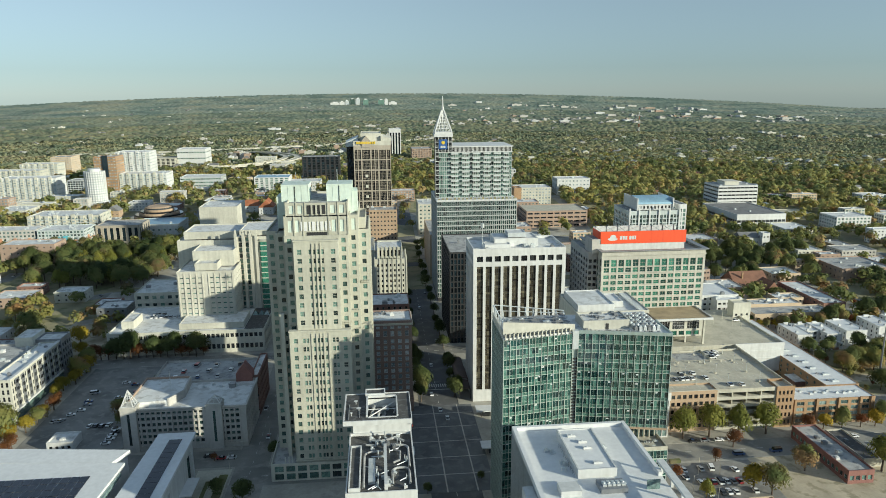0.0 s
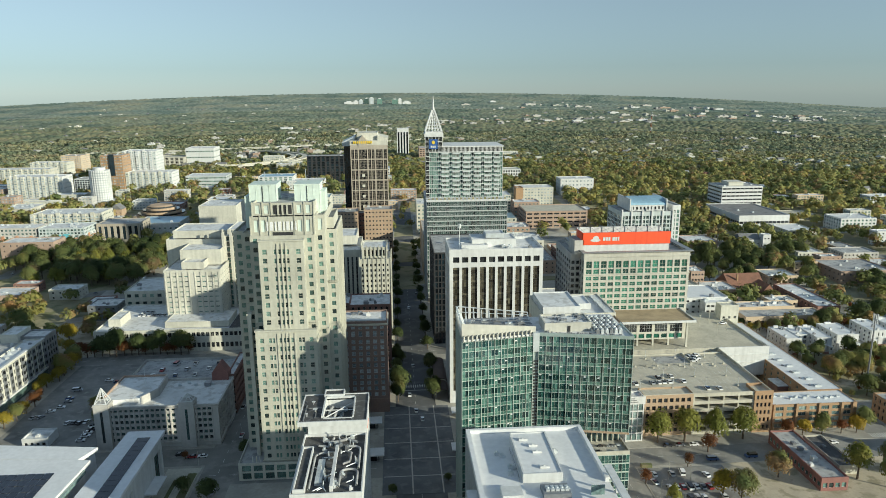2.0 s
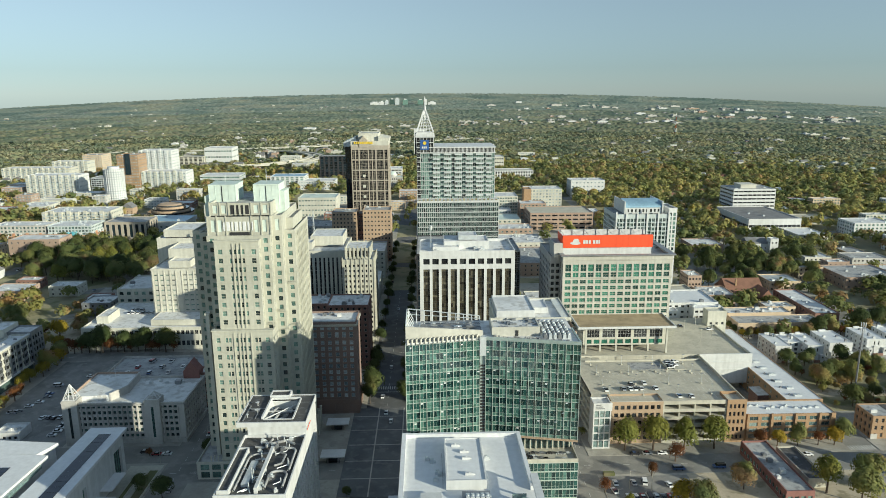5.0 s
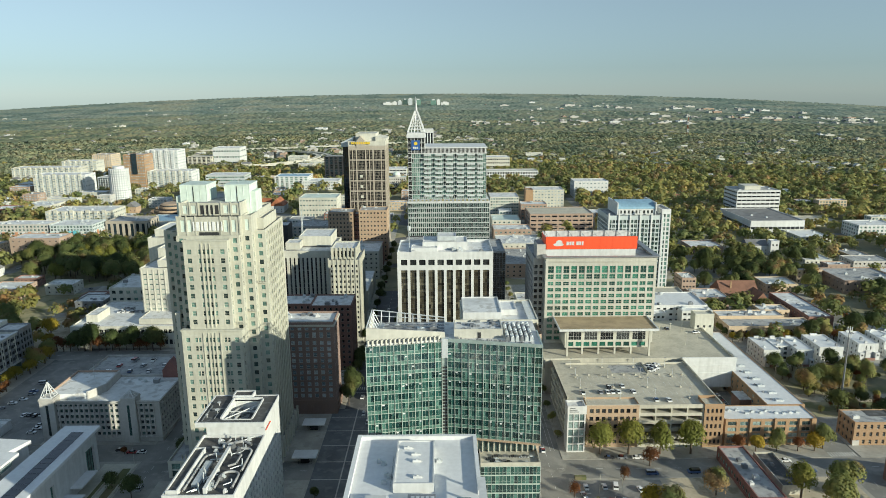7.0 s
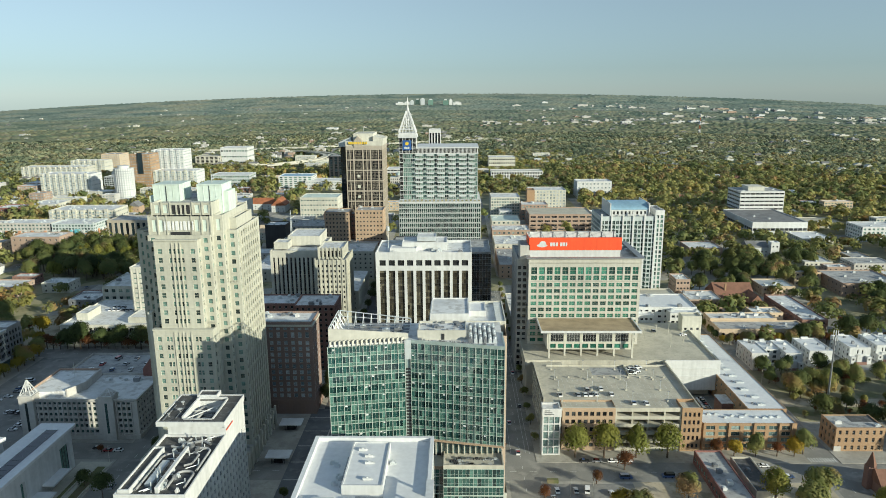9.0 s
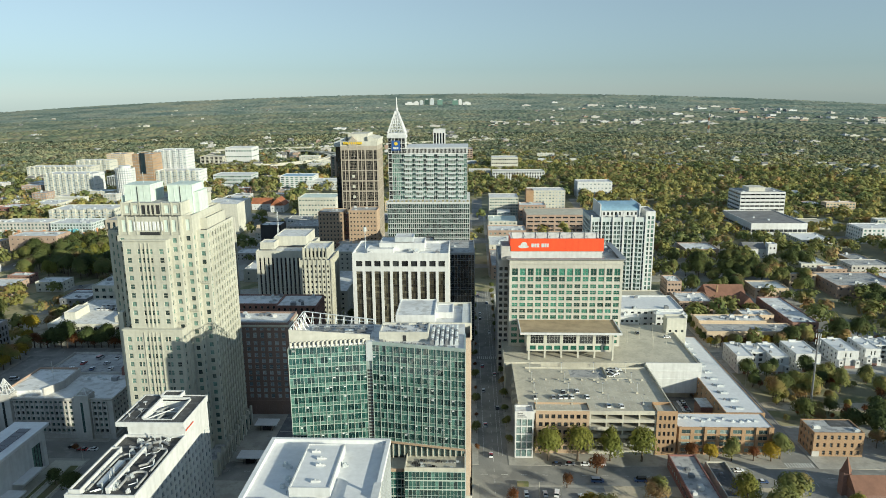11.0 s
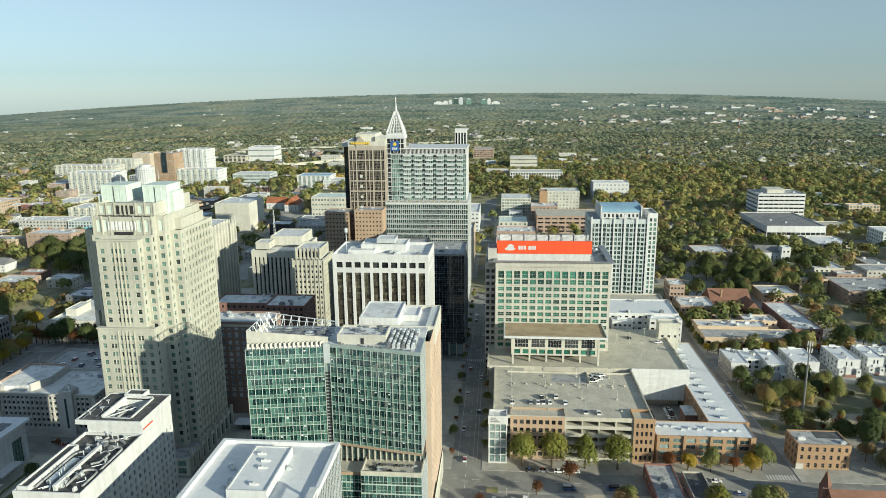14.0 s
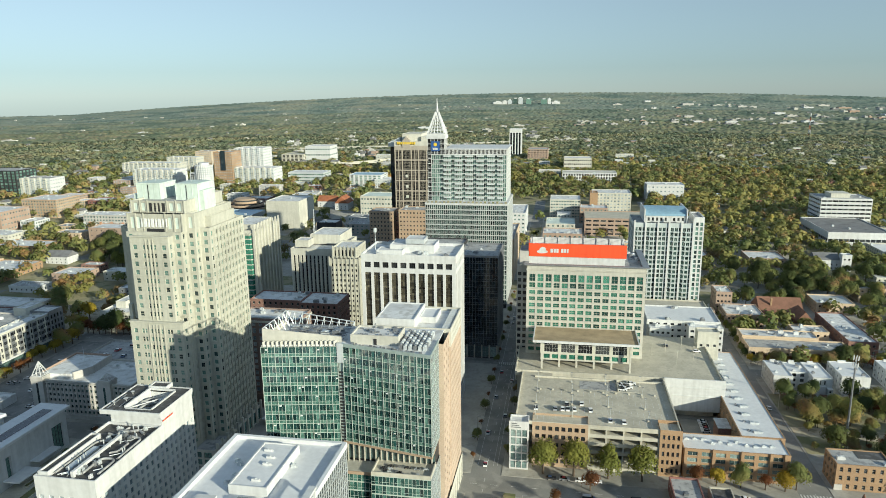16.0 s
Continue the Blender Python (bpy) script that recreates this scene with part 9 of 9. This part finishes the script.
def radio_mast(x, y, h):
    g = ground_z(x, y)
    root = thing("radio_mast", "slim red and white lattice radio mast above woods", "mast", x, y, g)
    for k in range(6):
        s = Shape()
        for a in range(3):
            t0, t1 = a * 2.094, (a + 1) * 2.094
            r0, r1 = 4.2 * (1 - k / 7), 4.2 * (1 - (k + 1) / 7)
            z0, z1 = g + h * k / 6, g + h * (k + 1) / 6
            s.beam((x + r0 * math.cos(t0), y + r0 * math.sin(t0), z0), (x + r1 * math.cos(t0), y + r1 * math.sin(t0), z1), 0.5)
            s.beam((x + r0 * math.cos(t0), y + r0 * math.sin(t0), z0), (x + r1 * math.cos(t1), y + r1 * math.sin(t1), z1), 0.35)
        part("mast_section", s, WHITE if k % 2 else RED_ROOF, root)


radio_mast(880, 2270, 74)


# ---- highway curve in the north-west ----
def ribbon(points, width, z, m, name, label):
    s = Shape()
    for (x0, y0), (x1, y1) in zip(points, points[1:]):
        d = Vector((x1 - x0, y1 - y0)).normalized()
        n = Vector((-d.y, d.x)) * width / 2
        za, zb = ground_z(x0, y0) + z, ground_z(x1, y1) + z
        a, b, c, e = (x0 + n.x, y0 + n.y), (x0 - n.x, y0 - n.y), (x1 - n.x, y1 - n.y), (x1 + n.x, y1 + n.y)
        s.quad((*b, za), (*c, zb), (*e, zb), (*a, za))
        for p, q in ((a, e), (b, c)):
            s.quad((*p, za - 1.4), (*q, zb - 1.4), (*q, zb + 0.9), (*p, za + 0.9))
    tagged(new(name, s.mesh(name, [m])), label, "road", kind="structure")


arc = [(-386 + 215 * math.cos(radians(a)), 1500 + 195 * math.sin(radians(a))) for a in range(-60, 75, 9)]
ribbon(arc, 13, 12.0, CONCRETE, "highway", "pale concrete highway ramp curving over the woods")
arc2 = [(x - 27, y + 9) for x, y in arc]
ribbon(arc2, 11, 11.5, CONCRETE, "highway", "second pale highway ramp beside the first")
ribbon([(-720, 1700), (-500, 1745), (-260, 1840), (0, 2000), (220, 2130)], 26, 9, CONCRETE, "highway", "wide pale highway across the woods")


# ---- cars ----
def make_car(kind):
    root = thing("car" if kind != "van" else "van", "parked car with glossy paint" if kind != "van" else "parked van with glossy paint", "car", 0, 0)
    L, W = (4.6, 1.85) if kind != "van" else (5.6, 2.1)
    prof = {"car": [(-2.3, 0.35), (2.3, 0.35), (2.3, 0.75), (2.1, 0.92), (1.05, 0.98), (-1.75, 1.0), (-2.25, 0.9)],
            "van": [(-2.8, 0.35), (2.8, 0.35), (2.8, 0.95), (2.5, 1.15), (1.9, 1.25), (-2.7, 1.3), (-2.8, 1.2)]}[kind]
    roof = {"car": [(1.05, 0.98), (0.35, 1.46), (-1.15, 1.48), (-1.85, 1.0)], "van": [(1.9, 1.25), (1.2, 2.05), (-2.6, 2.1), (-2.72, 1.3)]}[kind]
    for nm, pts, w, m in (("body", prof, W, CAR_PAINT), ("cabin", roof, W - 0.16, CAR_GLASS), ("roof_panel", [(roof[1][0] - 0.05, roof[1][1]), (roof[1][0] - 0.1, roof[1][1] + 0.05), (roof[2][0] + 0.1, roof[2][1] + 0.05), (roof[2][0] + 0.05, roof[2][1])], W - 0.2, CAR_PAINT)):
        s = Shape()
        k = len(pts)
        s.v = [(x, -w / 2, z) for x, z in pts] + [(x, w / 2, z) for x, z in pts]
        for j in range(k):
            q = (j + 1) % k
            s.f.append((j, k + j, k + q, q))
            s.m.append(0)
        s.f += [tuple(range(k)), tuple(range(2 * k - 1, k - 1, -1))]
        s.m += [0, 0]
        part(nm, s, m, root)
    for x in (-1.4, 1.4):
        for y in (-W / 2 + 0.02, W / 2 - 0.02):
            s = Shape()
            ring = [(x + 0.33 * math.cos(a * math.tau / 10), 0.33 + 0.33 * math.sin(a * math.tau / 10)) for a in range(10)]
            s.v = [(px, y - 0.1, pz) for px, pz in ring] + [(px, y + 0.1, pz) for px, pz in ring]
            for a in range(10):
                b = (a + 1) % 10
                s.f.append((a, 10 + a, 10 + b, b))
                s.m.append(0)
            s.f += [tuple(range(10)), tuple(range(19, 9, -1))]
            s.m += [0, 0]
            part("wheel", s, RUBBER, root)
    return root


CARS = [make_car("car"), make_car("van")]
crng = random.Random(9)
used = set()


def car(x, y, z, turn, van=False):
    src = CARS[1 if van else 0]
    m = Matrix.Translation((x, y, z)) @ pose(0, 0, 0, 0, 0, turn)
    if src in used:
        ob = copy_thing(src, m)
    else:
        used.add(src)
        src.matrix_basis = m
        ob = src
    tagged(ob, group="parked cars")


# on the deck
for x, y in ((151, 319), (154.5, 319), (157, 319.2), (160, 319.4), (156.5, 325), (163.5, 326), (142, 318.5), (176, 310), (182, 309.5), (167.5, 319.5)):
    car(x, y, 21.0, 90 + crng.uniform(-2, 2))
for x, y in ((184, 345), (185.6, 346.5), (187, 348), (186.5, 350.5), (184.4, 351), (189, 353)):
    car(x, y, 21.15, crng.choice([0, 30]))
car(230, 405, 20.9, 10)
car(214, 412, 20.9, 90)
for k in range(13):
    if k not in (3,):
        car(211.5, 325 + k * 2.7, 0.25, crng.uniform(-3, 3))
    if k not in (1, 6, 7):
        car(226, 326 + k * 2.7, 0.25, 180 + crng.uniform(-3, 3))
# lot by the glass tower
tagged(new("parking_lot", Shape().box(128.5, 168, 226, 274, 0.15, 0.2).mesh("parking_lot", [LOT])), "dark asphalt parking lot", "parking lot", kind="structure")
tagged(new("gravel_lot", Shape().prism([(168, 222), (252, 222), (252, 275.5), (168, 275.5)], 0.15, 0.19).mesh("gravel_lot", [SAND])), "bare sandy gravel lot", "ground", kind="structure")
for k in range(9):
    if k not in (7,):
        car(137 + k * 2.9, 257 + crng.uniform(-.4, .4), 0.2, 90 + crng.uniform(-4, 4), k in (3,))
    if k in (0, 2, 3, 4, 7):
        car(137 + k * 2.9, 249 + crng.uniform(-.4, .4), 0.2, 90 + crng.uniform(-4, 4))
for x, y, v in ((134, 268, 0), (142, 268, 0), (147, 268.5, 1), (157, 266, 0), (132, 262, 0), (130.5, 243, 0)):
    car(x, y, 0.2, crng.choice([90, 80, 100]), bool(v))
# on and along the cross streets
for x, y, a, v in ((150, 292.5, 0, 0), (156, 292.6, 0, 0), (163, 292.4, 0, 0), (170, 292.5, 0, 0), (166, 279, 0, 1), (185, 280, 180, 1), (224, 288, 0, 0), (231, 289, 0, 0),
                   (238, 280, 0, 0), (120, 300, 90, 0), (258, 340, 90, 0), (258, 352, 90, 0), (264.5, 380, 90, 0), (258, 395, 90, 0), (258, 415, 90, 0), (118, 330, 90, 0), (125, 350, 90, 0),
                   (118, 372, 90, 0), (125, 395, 90, 0), (118, 408, 90, 0), (124, 470, 90, 0), (118, 500, 90, 0), (118, 512, 90, 0), (124, 540, 90, 0), (117, 560, 90, 0),
                   (30, 340, 90, 0), (33, 330, 90, 0), (27, 360, 90, 0), (30, 402, 90, 0), (22, 430, 90, 0), (37, 445, 90, 0), (22, 470, 90, 0), (30, 520, 90, 0), (37, 560, 90, 0), (22, 600, 90, 0),
                   (-104, 296, 0, 0), (-97, 296, 0, 0), (-88, 281, 0, 0), (-60, 270, 90, 0), (-58, 320, 90, 0), (-64, 352, 90, 0), (-110, 284, 0, 0)):
    car(x, y, 0.02 if not 292 < y < 300 else 0.16, a, bool(v))
# west car park and roofs
tagged(new("parking_lot", Shape().box(-179, -126, 309.5, 420, 0.15, 0.2).mesh("parking_lot", [LOT])), "shaded asphalt car park", "parking lot", kind="structure")
for x, y, a, v in ((-149, 374, 0, 0), (-146, 392, 5, 0), (-133, 345, 90, 0), (-130, 348, 90, 0), (-140, 379, 10, 1), (-135, 383, 10, 1), (-147, 366, 5, 0), (-131, 402, 0, 0)):
    car(x, y, 0.2, a, bool(v))
for k in range(9):
    car(-112 + k * 4.0 + crng.uniform(-1, 1), 354 + (k % 3) * 8, 19.25, crng.choice([80, 100, 90]), k == 2)
for k in range(10):
    car(-160 + (k % 7) * 3.2, 474 + (k // 7) * 7, 14.75, 90)
for k in range(14):
    x, y = crng.choice([(crng.uniform(-330, -240), crng.choice([430, 436])), (crng.choice([-336, -236, -160]), crng.uniform(450, 740)), (crng.uniform(270, 500), crng.choice([430, 436, 594])), (crng.choice([392, 397, 506]), crng.uniform(450, 690))])
    car(x, y, ground_z(x, y) + 0.02, 90 if abs(x) in (336, 236, 160, 392, 397, 506) else 0)


for x, y, turn in ((-151.7, 340.5, 80), (-148.6, 341, 82), (-145.5, 340.2, 78), (-142.4, 341.2, 80), (-136.3, 325.6, 5), (-136.6, 329, 3), (-136.2, 332.4, 4), (-137, 336, 6), (-136.8, 321, 4), (-164.8, 382, 10),
                   (-163.4, 367, 5), (-164.2, 371, 5), (-164, 360, 3), (-167, 355, 15), (-169.3, 348.5, 60), (-172.5, 348, 62), (-83.4, 303.3, 2), (-77.2, 300.9, 178), (-72.3, 301, 180), (-152, 395, 0)):
    car(x, y, 0.2 if y > 309.5 else 0.02, turn, turn == 10)


# ---- street furniture ----
def canopy_kiosk(x, y):
    r = thing("street_canopy", "white flat street canopy with dark posts", "canopy", x, y, 0.15, "street canopies")
    part("roof", Shape().box(x - 5.6, x + 5.6, y - 3.6, y + 3.6, 3.6, 4.1), CLEAN_ROOF, r)
    for dx in (-3, 3):
        for dy in (-2, 2):
            part("post", Shape().beam((x + dx, y + dy, 0.1), (x + dx, y + dy, 3.6), 0.12, 0, 6), DARK_METAL, r)
    part("booth", Shape().box(x - 2, x + 2, y - 1.6, y + 1.6, 0.15, 2.6), WIN_DARK, r)


for x, y in ((6.5, 324), (8.0, 292), (54, 332), (51, 294)):
    canopy_kiosk(x, y)
r = thing("cell_mast", "tall grey mobile phone mast with antennas", "mast", 293, 353)
part("pole", Shape().drum(293, 353, 0.6, 0, 42, 0, 10, 0.35), GREY_METAL, r)
for k in range(6):
    a = k * math.tau / 6
    for z in (37, 40.5):
        part("antenna", Shape().box(293 + math.cos(a) * 1.2 - 0.15, 293 + math.cos(a) * 1.2 + 0.15, 353 + math.sin(a) * 1.2 - 0.15, 353 + math.sin(a) * 1.2 + 0.15, z, z + 2.2), WHITE, r)
for x, y in ((130, 250), (139, 264), (148, 262), (136, 240), (112.5, 330), (129.5, 380), (112.5, 430), (253, 330), (269, 380), (-56, 312), (-71, 290), (345, 455)):
    r = thing("street_lamp", "grey street lamp with a single arm", "street lamp", x, y, 0.15, "street lamps")
    part("pole", Shape().drum(x, y, 0.11, 0.1, 9, 0, 8, 0.07), CONCRETE, r)
    part("arm", Shape().beam((x, y, 8.9), (x + 1.6, y, 9.2), 0.05, 0, 5).box(x + 1.3, x + 1.9, y - 0.12, y + 0.12, 9.12, 9.26), GREY_METAL, r)
r = thing("dumpster", "dark green steel dumpster beside the lot", "dumpster", 133, 275, 0.15)
part("bin", Shape().box(130.5, 135.5, 274.2, 276, 0.15, 1.7), GRASS, r)
tagged(new("lawn", Shape().prism([(300, 582), (324, 582), (322, 618), (302, 616)], 0.15, 0.25).mesh("lawn", [GRASS])), "dry lawn in the east square", "lawn", kind="structure")
tagged(new("scrub_bank", Shape().box(269, 387, 333, 400, 0.15, 0.22).mesh("scrub_bank", [EARTH])), "rough grass bank with scrub", "ground", kind="structure")
tagged(new("old_rail_yard", Shape().prism([(-335, 437), (-180, 437), (-189.5, 508), (-232, 588), (-335, 588)], 0.15, 0.22).mesh("old_rail_yard", [SAND])), "bare earth yard beside the tracks", "ground", kind="structure")
tagged(new("side_street", Shape().prism([(360, 480), (387, 480), (415, 544), (403, 560), (386, 556)], 0.15, 0.24).mesh("side_street", [ASPHALT])), "pale asphalt street and lot slanting between shops", "road", kind="structure")
tagged(new("dirt_road", Shape().box(269, 387, 350, 360, 0.22, 0.28).mesh("dirt_road", [SAND])), "pale gravel track through the scrub", "road", kind="structure")
